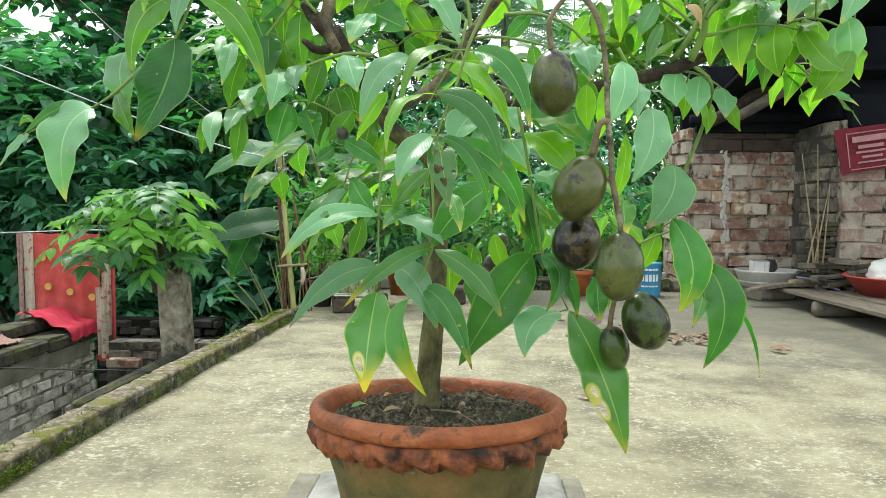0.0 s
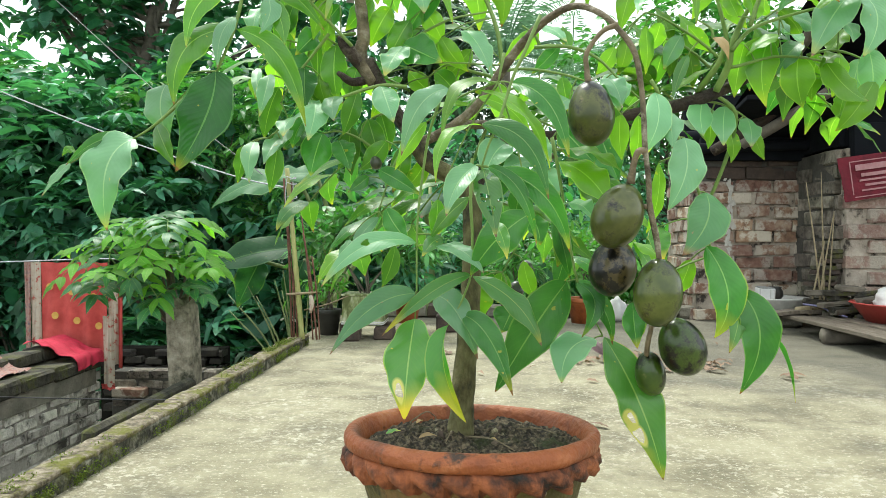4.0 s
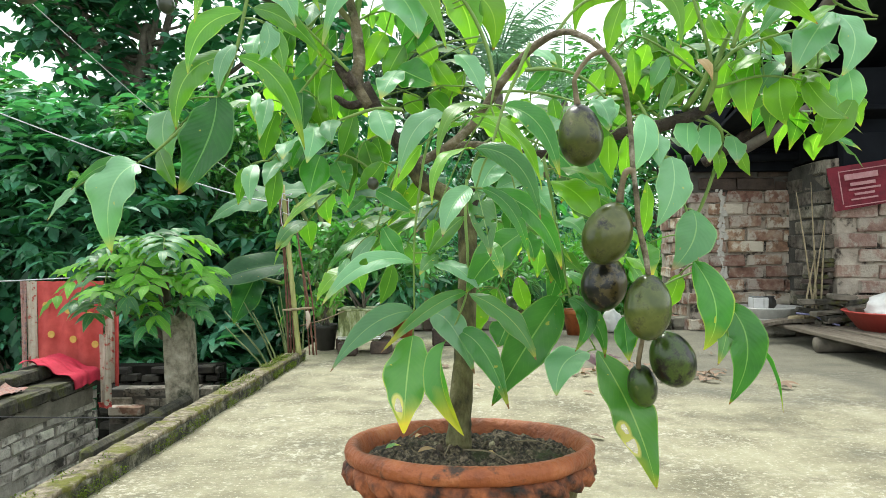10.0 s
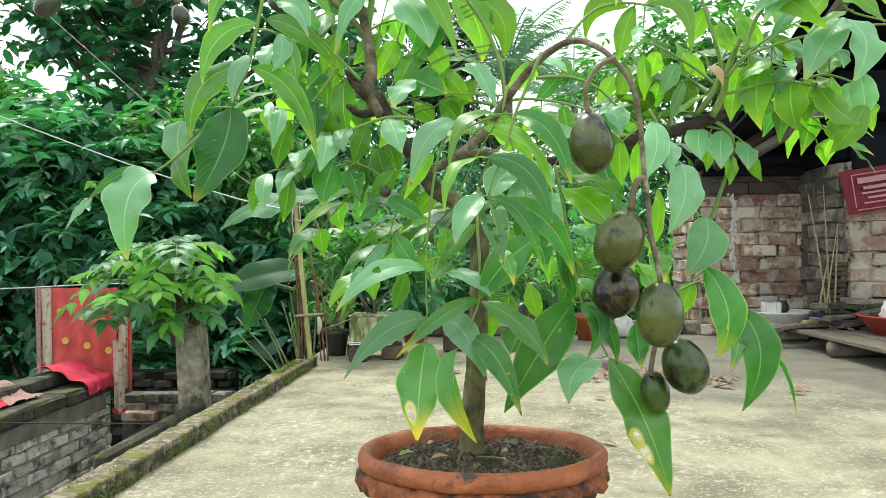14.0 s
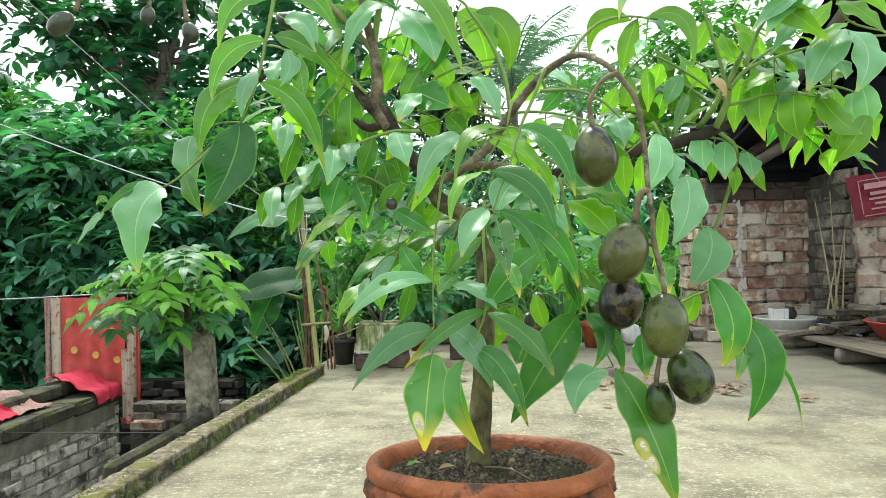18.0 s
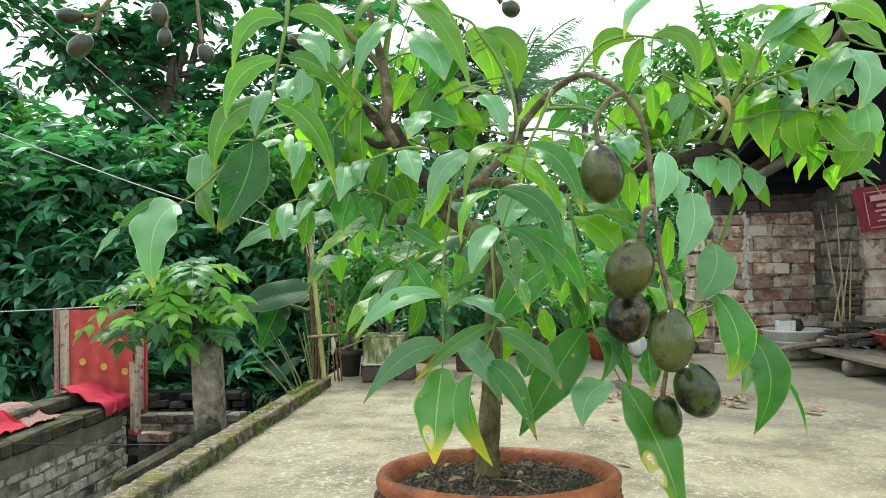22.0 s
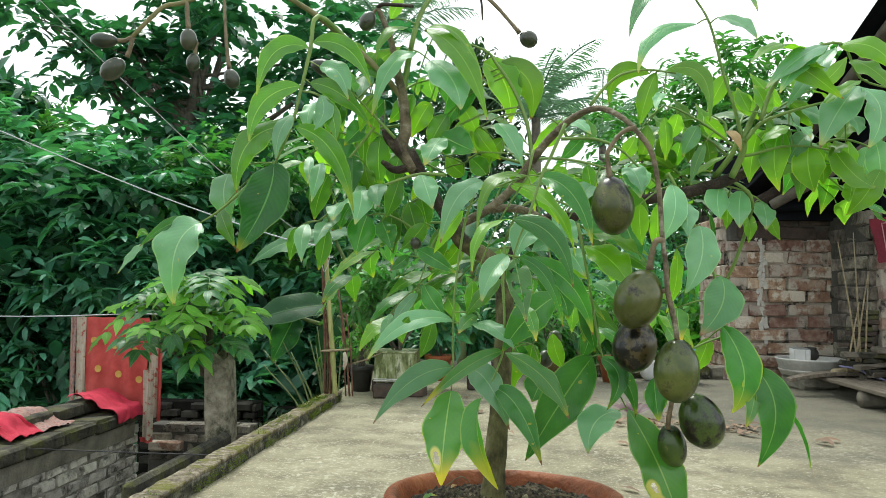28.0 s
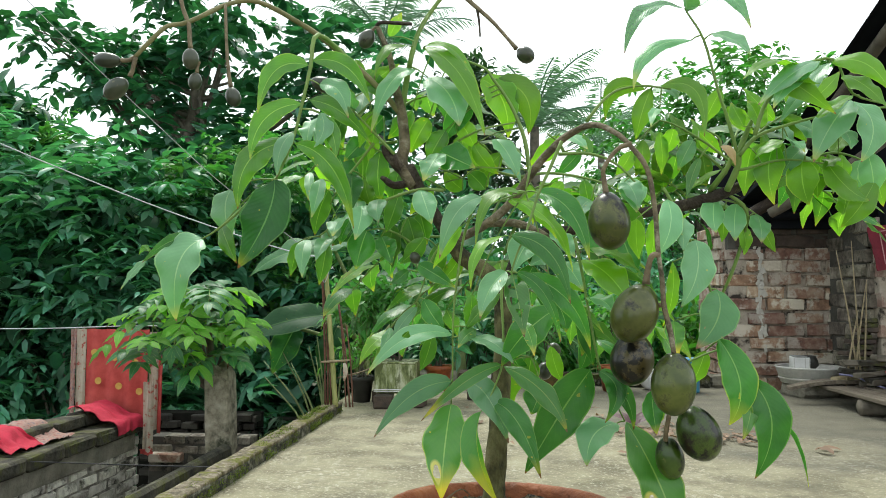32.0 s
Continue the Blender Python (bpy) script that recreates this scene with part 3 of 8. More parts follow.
M_LEAF = leaf_mat("glossy_plum_leaf", (0.02, 0.115, 0.02), (0.07, 0.26, 0.045), (0.19, 0.38, 0.11), edge_amount=0.8, rough=0.27, gloss=0.6, translucent=0.4)
# brighter, yellower copy of the leaf: light from behind put into the colour
M_LEAF_BRIGHT = leaf_mat("backlit_plum_leaf", (0.085, 0.225, 0.016), (0.16, 0.35, 0.032), (0.26, 0.44, 0.09), edge_amount=0.6, rough=0.33, translucent=0.55, per=0.4)
M_LEAF_YELLOW = leaf_mat("yellowing_plum_leaf", (0.045, 0.185, 0.035), (0.1, 0.28, 0.045), (0.26, 0.42, 0.13), edge=(0.62, 0.5, 0.04), edge_amount=1.0, translucent=0.4, wilt=2.6)
# darker copy of the bright leaf, also for shade deeper in the crown
M_LEAF_MID = leaf_mat("midtone_plum_leaf", (0.04, 0.15, 0.014), (0.1, 0.27, 0.028), (0.24, 0.42, 0.09), edge_amount=0.6, rough=0.3, translucent=0.45, per=0.25)
M_LEAF_DARK = leaf_mat("dark_quilted_plum_leaf", (0.01, 0.075, 0.014), (0.035, 0.165, 0.028), (0.12, 0.3, 0.08), edge_amount=0.7, rough=0.28, translucent=0.3, gloss=0.4, vein=0.1)
M_LEAF_WILT = leaf_mat("wilting_plum_leaf", (0.04, 0.2, 0.025), (0.09, 0.3, 0.035), (0.3, 0.44, 0.1), edge=(0.66, 0.5, 0.03), edge_amount=1.0, translucent=0.4, wilt=1.5)
# paler copy for leaves facing up: sky sheen put into the colour
M_LEAF_WAXY = leaf_mat("waxy_sheen_plum_leaf", (0.085, 0.26, 0.1), (0.155, 0.385, 0.18), (0.28, 0.48, 0.24), edge_amount=0.85, rough=0.38, translucent=0.28, gloss=1.0, per=0.28)
M_LEAF_BANANA = leaf_mat("banana_leaf", (0.014, 0.075, 0.024), (0.034, 0.135, 0.042), (0.1, 0.24, 0.08), edge_amount=0.25, rough=0.5, translucent=0.35, gloss=0.3, vein=0.12)

M_LEAF_FRESH = leaf_mat("fresh_pinnate_leaf", (0.11, 0.29, 0.035), (0.17, 0.42, 0.055), (0.28, 0.44, 0.12), edge_amount=0.2, rough=0.55, translucent=0.52, gloss=0.3)
M_LEAF_YOUNG = leaf_mat("young_tree_leaf", (0.022, 0.12, 0.035), (0.055, 0.2, 0.055), (0.2, 0.36, 0.1), edge_amount=0.2, rough=0.42, translucent=0.25, gloss=0.5)
# ---- ground, roof terrace, walls ----
def place_structure(ob, label, category):
    return tagged(ob, label, category, "", "structure")


bm = bmesh.new()
bmesh.ops.create_grid(bm, x_segments=8, y_segments=8, size=900)
M_GROUND = mat("damp_earth", [(0.3, (0.03, 0.035, 0.016)), (0.6, (0.06, 0.065, 0.03))], 0.6, 0.95, 0.5, 5)
ground = place_structure(part("ground", bm, M_GROUND), "dark damp earth among the trees, far below the roof", "ground")
ground.location = (0, 0, -3.2)

# roof slab with a gently uneven top
bm = bmesh.new()
FX0, FX1, FY0, FY1 = -0.97, 6.5, -4.0, 4.15
nx, ny = 60, 66
grid = [[bm.verts.new((FX0 + (FX1 - FX0) * i / nx, FY0 + (FY1 - FY0) * j / ny,
                       0.004 * noise.noise((i * 0.35, j * 0.35, 0)) if 0 < i < nx else 0)) for i in range(nx + 1)] for j in range(ny + 1)]
for j in range(ny):
    for i in range(nx):
        bm.faces.new((grid[j][i], grid[j][i + 1], grid[j + 1][i + 1], grid[j + 1][i]))
floor = place_structure(part("floor", bm, M_FLOOR, None, "", True), "worn pale concrete roof terrace with stains and flaked patches", "floor")
slab = place_structure(box("roof_slab", (FX1 - FX0 + 0.04, FY1 - FY0 + 0.04, 0.16), pose((FX0 + FX1) / 2, (FY0 + FY1) / 2, -0.09), M_CONC), "grey concrete edge of the roof slab", "slab")
place_structure(box("wall_house", (FX1 - FX0 - 0.1, FY1 - FY0 - 0.1, 3.0), pose((FX0 + FX1) / 2, (FY0 + FY1) / 2, -1.68), M_CONC), "plain house wall below the terrace", "wall")

# mossy kerb along the terrace edge, a row of uneven cement-covered lengths
kerb = new("kerb")
place_structure(kerb, "low mossy cement kerb along the roof edge", "kerb")
rk = random.Random(4)
y = -2.0
while y < 2.68:
    ln = min(rk.uniform(0.7, 1.1), 2.72 - y)
    bm = bmesh.new()
    add_box(bm, (0.07, ln - 0.001, 0.05), Matrix.Translation((0, 0, -0.0025)), 0.004)
    bmesh.ops.subdivide_edges(bm, edges=bm.edges, cuts=5, use_grid_fill=True)
    for v in bm.verts:
        v.co += Vector((0.006 * noise.noise(((v.co.y + y) * 16, 2, v.co.z * 15)), 0, 0.005 * noise.noise((v.co.x * 20, (v.co.y + y) * 17, 3))))
    ob = part("kerb_stone", bm, M_KERB, kerb, "", True)
    bm = bmesh.new()
    add_box(bm, (0.074, ln - 0.004, 0.014), Matrix.Translation((-0.001, 0, 0.027)), 0.003)
    bmesh.ops.subdivide_edges(bm, edges=[e for e in bm.edges if abs(e.verts[0].co.y - e.verts[1].co.y) > 0.1], cuts=40)
    for v in bm.verts:
        w = (v.co.y + y) * 23
        v.co += Vector((0.007 * noise.noise((w, 5, v.co.x * 9)), 0, 0.004 * noise.noise((v.co.x * 30, w, 8))))
    crust = part("kerb_crust", bm, M_CRUST, kerb, "pale flaking crust on the kerb", True)
    for q in (ob, crust):
        q.location = (-0.937 + 0.0148 * max(0.0, y + ln / 2), y + ln / 2, 0.019)
        q.rotation_euler = (0, 0, radians(-0.85) if y + ln / 2 > 0 else 0)
    y += ln

# added wall, out of view to the south; shapes reflections and front light
M_PLASTER = mat("grey_plaster", [(0.3, (0.45, 0.44, 0.41)), (0.7, (0.62, 0.61, 0.57))], 4, 0.9, 0.4, 40)
place_structure(box("wall_south_unseen", (7.4, 0.12, 0.9), pose(2.8, -3.9, 0.44), M_PLASTER), "plain grey wall added out of view to the south", "wall")
# ---- the potted plum tree ----
M_BARK_B = mat("brown_branch_bark", [(0.34, (0.065, 0.052, 0.03)), (0.6, (0.19, 0.155, 0.095))], 40, 0.8, 0.6, 140, second=(30.0, 0.54, 0.64, (0.3, 0.27, 0.2)))
M_STALK_G = mat("green_brown_stalk", [(0.3, (0.11, 0.12, 0.04)), (0.6, (0.22, 0.2, 0.09))], 40, 0.65, 0.2, 150)
M_WITHER = leaf_mat("withered_leaf", (0.3, 0.18, 0.08), (0.42, 0.3, 0.16), (0.45, 0.33, 0.2), edge=(0.2, 0.1, 0.05), edge_amount=0.6, rough=0.7, translucent=0.3)
tree = thing("plum_tree", (0, 0, 0.285), "small fruiting plum tree with glossy pinnate leaves in a pot", "tree")
tree.location = (0, 0, 0)
KINDS = {"p": ((0, -0.75, 0.7), M_LEAF_WAXY), "d": ((0, -1, 0.08), M_LEAF), "b": ((0, -1, -0.15), M_LEAF_BRIGHT), "y": ((0, -0.9, 0.5), M_LEAF_YELLOW), "m": ((0, -1, 0.0), M_LEAF_MID), "k": ((0.2, -1, 0.25), M_LEAF_DARK),
         "a": ((0, -0.45, 1), M_LEAF_BRIGHT), "c": ((-0.75, -0.6, 0.2), M_LEAF_BRIGHT), "g": ((1, -0.35, 0.2), M_LEAF), "r": ((0, -1, 0.3), M_WITHER)}
HOLES = {"wilted": (), "holes": ((0.5, 0.25, 0.005),), "eaten": ((0.74, 0.45, 0.008), (0.25, -0.5, 0.0025)),
         "holed": ((0.16, -0.35, 0.004), (0.24, 0.3, 0.0045), (0.48, 0.35, 0.005), (0.66, 0.05, 0.005), (0.1, -0.8, 0.004), (0.55, -0.7, 0.003)),
         "torn": ((0.56, 0.66, 0.0065), (0.68, 0.7, 0.0085), (0.62, -0.66, 0.0045), (0.45, -0.2, 0.002)), "brown": ()}
rt = random.Random(11)


STEM = []


def frond(*pts, r=0.002):
    """The stem of one compound leaf, tapering to its end."""
    n = len(pts)
    STEM[:] = [Vector(p) for p in pts]
    return tube("leaf_stem", [(*p, r * (1.25 - 0.7 * i / max(1, n - 1))) for i, p in enumerate(pts)], M_RACHIS, tree, 6, 4)


def lf(stem, kind, base, tip, width, droop=0.05, how="", via=None):
    face, m = KINDS[kind]
    b = Vector(base)
    near = min(((STEM[i].lerp(STEM[i + 1], k / 6) - b).length, i, k) for i in range(len(STEM) - 1) for k in range(7))
    if 0.004 < near[0]:
        q = STEM[near[1]].lerp(STEM[near[1] + 1], near[2] / 6)
        mid = (q + b) / 2 + Vector((0, 0, 0.08 * near[0]))
        tube("leaf_stalk", ((*q, 0.0013), (*mid, 0.0011), (*b, 0.0009)), M_RACHIS, stem, 5, 3)
    f = Vector(face) + Vector((rt.uniform(-0.3, 0.3), 0, rt.uniform(-0.2, 0.2)))
    fold = {"b": 0.12, "c": 0.7, "d": 0.3, "g": 0.9}.get(kind, 0.22) + rt.uniform(-0.06, 0.14)
    mat_ = M_LEAF_BROWN if how == "brown" else M_LEAF_WILT if how == "wilted" else M_LEAF_YELLOW if how in ("eaten", "torn", "holed") else m
    label = {"holes": "leaflet with a gnawed hole", "eaten": "leaflet with a yellowed, eaten tip", "holed": "leaflet riddled with insect holes",
             "torn": "long leaflet, torn and yellowed at its edge", "brown": "leaflet with a dry brown tip", "wilted": "leaflet yellowed along its margin and tip"}.get(how, "")
    width *= 0.86 if kind == "b" and via is None else 1.0
    droop += rt.uniform(-0.03, 0.07) if kind in "bp" and via is None else 0.0
    return leaflet(stem, base, tip, width, f, droop, fold, rt.uniform(-0.6, 0.6), mat_, 0.78 + rt.uniform(-0.05, 0.12), HOLES.get(how, ()), 18, label, via)


M_LEAF_BROWN = leaf_mat("brown_tipped_plum_leaf", (0.045, 0.18, 0.055), (0.1, 0.29, 0.1), (0.2, 0.38, 0.13), edge=(0.36, 0.17, 0.1), edge_amount=1.0)
# trunk, branches and fruit stalks: (x, y, z, radius) along each
tube('trunk', ((-0.020, 0.000, 0.292, 0.0181), (-0.018, 0.000, 0.324, 0.0165), (-0.015, 0.000, 0.371, 0.0154), (-0.009, 0.000, 0.449, 0.0142), (-0.005, 0.005, 0.527, 0.0131), (-0.004, 0.010, 0.582, 0.0135), (-0.008, 0.015, 0.615, 0.0136), (-0.032, 0.020, 0.640, 0.0121), (-0.064, 0.020, 0.660, 0.0117), (-0.085, 0.020, 0.688, 0.0121)), M_BARK, tree, 12, 4, 0.07)
tube('branch', ((-0.082, 0.020, 0.683, 0.0089), (-0.095, 0.020, 0.706, 0.0092), (-0.112, 0.025, 0.733, 0.0089), (-0.132, 0.030, 0.769, 0.0090), (-0.150, 0.035, 0.804, 0.0093)), M_BARK_DARK, tree, 10, 4, 0.07)
tube('branch', ((-0.141, 0.030, 0.771, 0.0095), (-0.162, 0.035, 0.808, 0.0099), (-0.157, 0.035, 0.839, 0.0088), (-0.162, 0.035, 0.889, 0.0081), (-0.171, 0.035, 0.930, 0.0062), (-0.182, 0.035, 0.981, 0.0048), (-0.197, 0.035, 1.018, 0.0044), (-0.203, 0.035, 1.032, 0.0033)), M_BARK_B, tree, 10, 4, 0.07)
tube('branch_stub', ((-0.156, 0.035, 0.795, 0.0095), (-0.174, 0.030, 0.814, 0.0095), (-0.185, 0.030, 0.828, 0.0078), (-0.190, 0.030, 0.837, 0.0039)), M_BARK_DARK, tree, 8, 4, 0.07, 'dark broken stub')
tube('branch_stub', ((-0.147, 0.035, 0.778, 0.0061), (-0.172, 0.030, 0.774, 0.0060), (-0.188, 0.030, 0.784, 0.0043), (-0.193, 0.030, 0.787, 0.0026)), M_BARK_DARK, tree, 8, 4, 0.07, 'dark broken stub')
tube('twig', ((-0.203, 0.035, 1.032, 0.0039), (-0.195, 0.030, 1.035, 0.0030), (-0.168, 0.030, 1.033, 0.0030), (-0.146, 0.030, 1.031, 0.0026)), M_BARK_DARK, tree, 6, 4, 0.07)
tube('green_shoot', ((-0.162, 0.035, 0.894, 0.0052), (-0.151, 0.040, 0.968, 0.0044), (-0.138, 0.040, 1.018, 0.0039), (-0.120, 0.040, 1.050, 0.0035), (-0.093, 0.040, 1.086, 0.0030)), M_RACHIS, tree, 8, 4, 0.07)
tube('fruiting_branch', ((-0.085, 0.020, 0.688, 0.0073), (-0.063, 0.020, 0.693, 0.0070), (-0.026, 0.010, 0.712, 0.0066), (0.007, 0.000, 0.740, 0.0066), (0.040, -0.030, 0.783, 0.0064), (0.065, -0.060, 0.808, 0.0056), (0.088, -0.090, 0.822, 0.0047), (0.114, -0.120, 0.826, 0.0040), (0.137, -0.150, 0.808, 0.0035), (0.155, -0.165, 0.785, 0.0032), (0.172, -0.170, 0.756, 0.0032), (0.180, -0.170, 0.710, 0.0030), (0.183, -0.170, 0.659, 0.0030), (0.187, -0.170, 0.620, 0.0030), (0.189, -0.170, 0.588, 0.0032), (0.196, -0.170, 0.556, 0.0035), (0.199, -0.170, 0.532, 0.0028)), M_BARK_B, tree, 10, 4, 0.07, 'brown branch arching down under the weight of fruit')
tube('branch', ((-0.003, 0.010, 0.610, 0.0074), (0.022, 0.060, 0.675, 0.0071), (0.067, 0.100, 0.708, 0.0074), (0.128, 0.110, 0.711, 0.0075), (0.215, 0.110, 0.736, 0.0082), (0.298, 0.100, 0.751, 0.0096), (0.347, 0.090, 0.767, 0.0088), (0.408, 0.110, 0.795, 0.0060), (0.448, 0.130, 0.812, 0.0038)), M_BARK_DARK, tree, 10, 4, 0.07)
tube('branch', ((-0.032, 0.050, 0.715, 0.0062), (0.012, 0.040, 0.715, 0.0061), (0.046, 0.040, 0.703, 0.0057), (0.080, 0.040, 0.682, 0.0052), (0.116, 0.060, 0.671, 0.0035)), M_BARK_B, tree, 8, 4, 0.07, 'pale grey branch')
tube('fruiting_branch', ((-0.162, 0.035, 0.885, 0.0044), (-0.190, 0.030, 0.920, 0.0044), (-0.234, 0.020, 0.962, 0.0047), (-0.283, 0.000, 1.001, 0.0043), (-0.319, -0.030, 1.019, 0.0038), (-0.362, -0.060, 1.034, 0.0034), (-0.397, -0.080, 1.025, 0.0033), (-0.441, -0.120, 0.982, 0.0032), (-0.465, -0.130, 0.973, 0.0031), (-0.479, -0.140, 0.954, 0.0031), (-0.507, -0.140, 0.925, 0.0028)), M_STALK_G, tree, 8, 4, 0.07, 'green-brown branch with young fruit')
tube('green_shoot', ((0.346, 0.080, 0.768, 0.0050), (0.356, 0.060, 0.800, 0.0049), (0.356, 0.050, 0.822, 0.0048), (0.369, 0.040, 0.860, 0.0035), (0.383, 0.030, 0.887, 0.0026)), M_RACHIS, tree, 10, 4, 0.07)
tube('green_shoot', ((0.326, 0.100, 0.771, 0.0046), (0.344, 0.070, 0.802, 0.0040), (0.350, 0.060, 0.824, 0.0027)), M_RACHIS, tree, 8, 4, 0.07)
tube('green_shoot', ((0.347, 0.090, 0.767, 0.0026), (0.382, 0.100, 0.739, 0.0030), (0.380, 0.120, 0.690, 0.0031), (0.365, 0.130, 0.639, 0.0031), (0.354, 0.140, 0.609, 0.0023)), M_RACHIS, tree, 6, 4, 0.07)
tube('fruit_stalk', ((0.155, -0.165, 0.790, 0.0035), (0.138, -0.160, 0.784, 0.0028), (0.122, -0.155, 0.762, 0.0028), (0.123, -0.150, 0.746, 0.0031), (0.125, -0.150, 0.729, 0.0042)), M_STALK, tree, 7, 4, 0.07)
tube('fruit_stalk', ((0.185, -0.170, 0.651, 0.0038), (0.176, -0.170, 0.650, 0.0038), (0.172, -0.165, 0.637, 0.0035), (0.170, -0.160, 0.616, 0.0049)), M_STALK, tree, 7, 4, 0.07)
tube('fruit_stalk', ((0.186, -0.170, 0.590, 0.0030), (0.180, -0.155, 0.588, 0.0028), (0.174, -0.120, 0.570, 0.0033), (0.166, -0.115, 0.555, 0.0037)), M_STALK, tree, 7, 4, 0.07)
tube('fruit_stalk', ((0.205, -0.140, 0.463, 0.0021), (0.216, -0.130, 0.456, 0.0021), (0.228, -0.125, 0.457, 0.0033)), M_STALK, tree, 7, 4, 0.07)
tube('fruit_stalk', ((0.203, -0.130, 0.462, 0.0028), (0.200, -0.120, 0.433, 0.0030), (0.201, -0.110, 0.418, 0.0033)), M_STALK, tree, 7, 4, 0.07)
tube('fruit_stalk', ((-0.507, -0.140, 0.925, 0.0033), (-0.515, -0.140, 0.922, 0.0029), (-0.525, -0.140, 0.922, 0.0033)), M_STALK, tree, 7, 4, 0.07)
tube('fruit_stalk', ((-0.505, -0.140, 0.926, 0.0033), (-0.508, -0.140, 0.910, 0.0029), (-0.512, -0.140, 0.899, 0.0036)), M_STALK, tree, 7, 4, 0.07)
tube('fruit_stalk', ((-0.455, -0.120, 1.028, 0.0030), (-0.450, -0.120, 1.003, 0.0030), (-0.441, -0.120, 0.980, 0.0033), (-0.439, -0.120, 0.962, 0.0030), (-0.437, -0.120, 0.944, 0.0037)), M_STALK, tree, 7, 4, 0.07)
tube('fruit_stalk', ((-0.424, -0.118, 0.926, 0.0019), (-0.427, -0.117, 0.918, 0.0022), (-0.428, -0.117, 0.909, 0.0030)), M_STALK, tree, 7, 4, 0.07)
tube('fruit_stalk', ((-0.401, -0.090, 1.018, 0.0023), (-0.398, -0.090, 0.964, 0.0023), (-0.394, -0.090, 0.922, 0.0027), (-0.390, -0.090, 0.897, 0.0034)), M_STALK, tree, 7, 4, 0.07)
tube('fruit_stalk', ((-0.104, 0.190, 1.176, 0.0040), (-0.058, 0.190, 1.132, 0.0040), (-0.023, 0.190, 1.099, 0.0035), (0.007, 0.190, 1.064, 0.0030), (0.022, 0.190, 1.045, 0.0045)), M_STALK, tree, 7, 4, 0.07)
tube('twig', ((-0.049, 0.190, 1.123, 0.0025), (-0.045, 0.190, 1.100, 0.0020), (-0.043, 0.190, 1.070, 0.0015)), M_BARK_DARK, tree, 5, 4, 0.07)
tube('fruit_stalk', ((-0.203, 0.035, 1.030, 0.0030), (-0.208, 0.035, 1.027, 0.0026), (-0.212, 0.035, 1.021, 0.0035)), M_STALK, tree, 7, 4, 0.07)

# leaf fronds of the plum tree: a stem with its leaflets (base, tip, width)
# upper left frond
fr = frond((-0.234, 0.020, 0.962), (-0.278, -0.040, 0.990), (-0.286, -0.050, 0.936), (-0.297, -0.050, 0.885), (-0.311, -0.050, 0.826), (-0.334, -0.050, 0.771), r=0.0034)
lf(fr, 'm', (-0.289, -0.050, 0.940), (-0.357, -0.070, 0.864), 0.032, 0.00, via=(-0.335, -0.062, 0.929))
lf(fr, 'm', (-0.299, -0.050, 0.883), (-0.367, -0.070, 0.798), 0.033, 0.00, via=(-0.349, -0.062, 0.858))
lf(fr, 'm', (-0.315, -0.050, 0.825), (-0.388, -0.070, 0.729), 0.044, 0.00, via=(-0.371, -0.062, 0.798))
lf(fr, 'm', (-0.283, -0.050, 0.947), (-0.196, -0.070, 0.880), 0.029, 0.00, via=(-0.230, -0.062, 0.933))
lf(fr, 'm', (-0.286, -0.050, 0.888), (-0.192, -0.070, 0.816), 0.027, 0.00, via=(-0.235, -0.062, 0.865))
lf(fr, 'm', (-0.307, -0.050, 0.824), (-0.220, -0.070, 0.697), 0.032, 0.00, via=(-0.248, -0.062, 0.783))
lf(fr, 'p', (-0.309, -0.050, 0.840), (-0.328, -0.070, 0.773), 0.027, 0.00, via=(-0.324, -0.062, 0.815))
lf(fr, 'p', (-0.272, -0.050, 0.911), (-0.224, -0.070, 0.858), 0.035, 0.00, via=(-0.241, -0.062, 0.898))
lf(fr, 'p', (-0.270, -0.050, 0.869), (-0.276, -0.070, 0.816), 0.029, 0.00, via=(-0.262, -0.062, 0.841))
lf(fr, 'm', (-0.265, -0.050, 0.864), (-0.243, -0.070, 0.801), 0.024, 0.00, via=(-0.248, -0.062, 0.832))
lf(fr, 'k', (-0.336, -0.050, 0.771), (-0.385, -0.070, 0.642), 0.074, 0.00, via=(-0.343, -0.066, 0.710))
lf(fr, 'p', (-0.414, -0.020, 0.761), (-0.408, -0.030, 0.684), 0.048, 0.00, via=(-0.418, -0.030, 0.728))
lf(fr, 'm', (-0.423, -0.030, 0.705), (-0.394, -0.050, 0.649), 0.029, 0.00, via=(-0.409, -0.042, 0.680))
fr = frond((-0.349, -0.050, 0.762), (-0.387, -0.060, 0.721), (-0.416, -0.060, 0.697), (-0.439, -0.060, 0.683), r=0.0022)
lf(fr, 'p', (-0.437, -0.060, 0.683), (-0.471, -0.085, 0.568), 0.078, 0.02, via=(-0.463, -0.080, 0.645))
lf(fr, 'd', (-0.454, -0.050, 0.686), (-0.524, -0.070, 0.649), 0.019, 0.00, via=(-0.487, -0.062, 0.679))
lf(fr, 'p', (-0.528, -0.050, 0.653), (-0.555, -0.070, 0.608), 0.013, 0.00, via=(-0.540, -0.062, 0.635))
lf(fr, 'm', (-0.525, -0.040, 0.667), (-0.533, -0.060, 0.661), 0.011, 0.00, via=(-0.529, -0.052, 0.671))
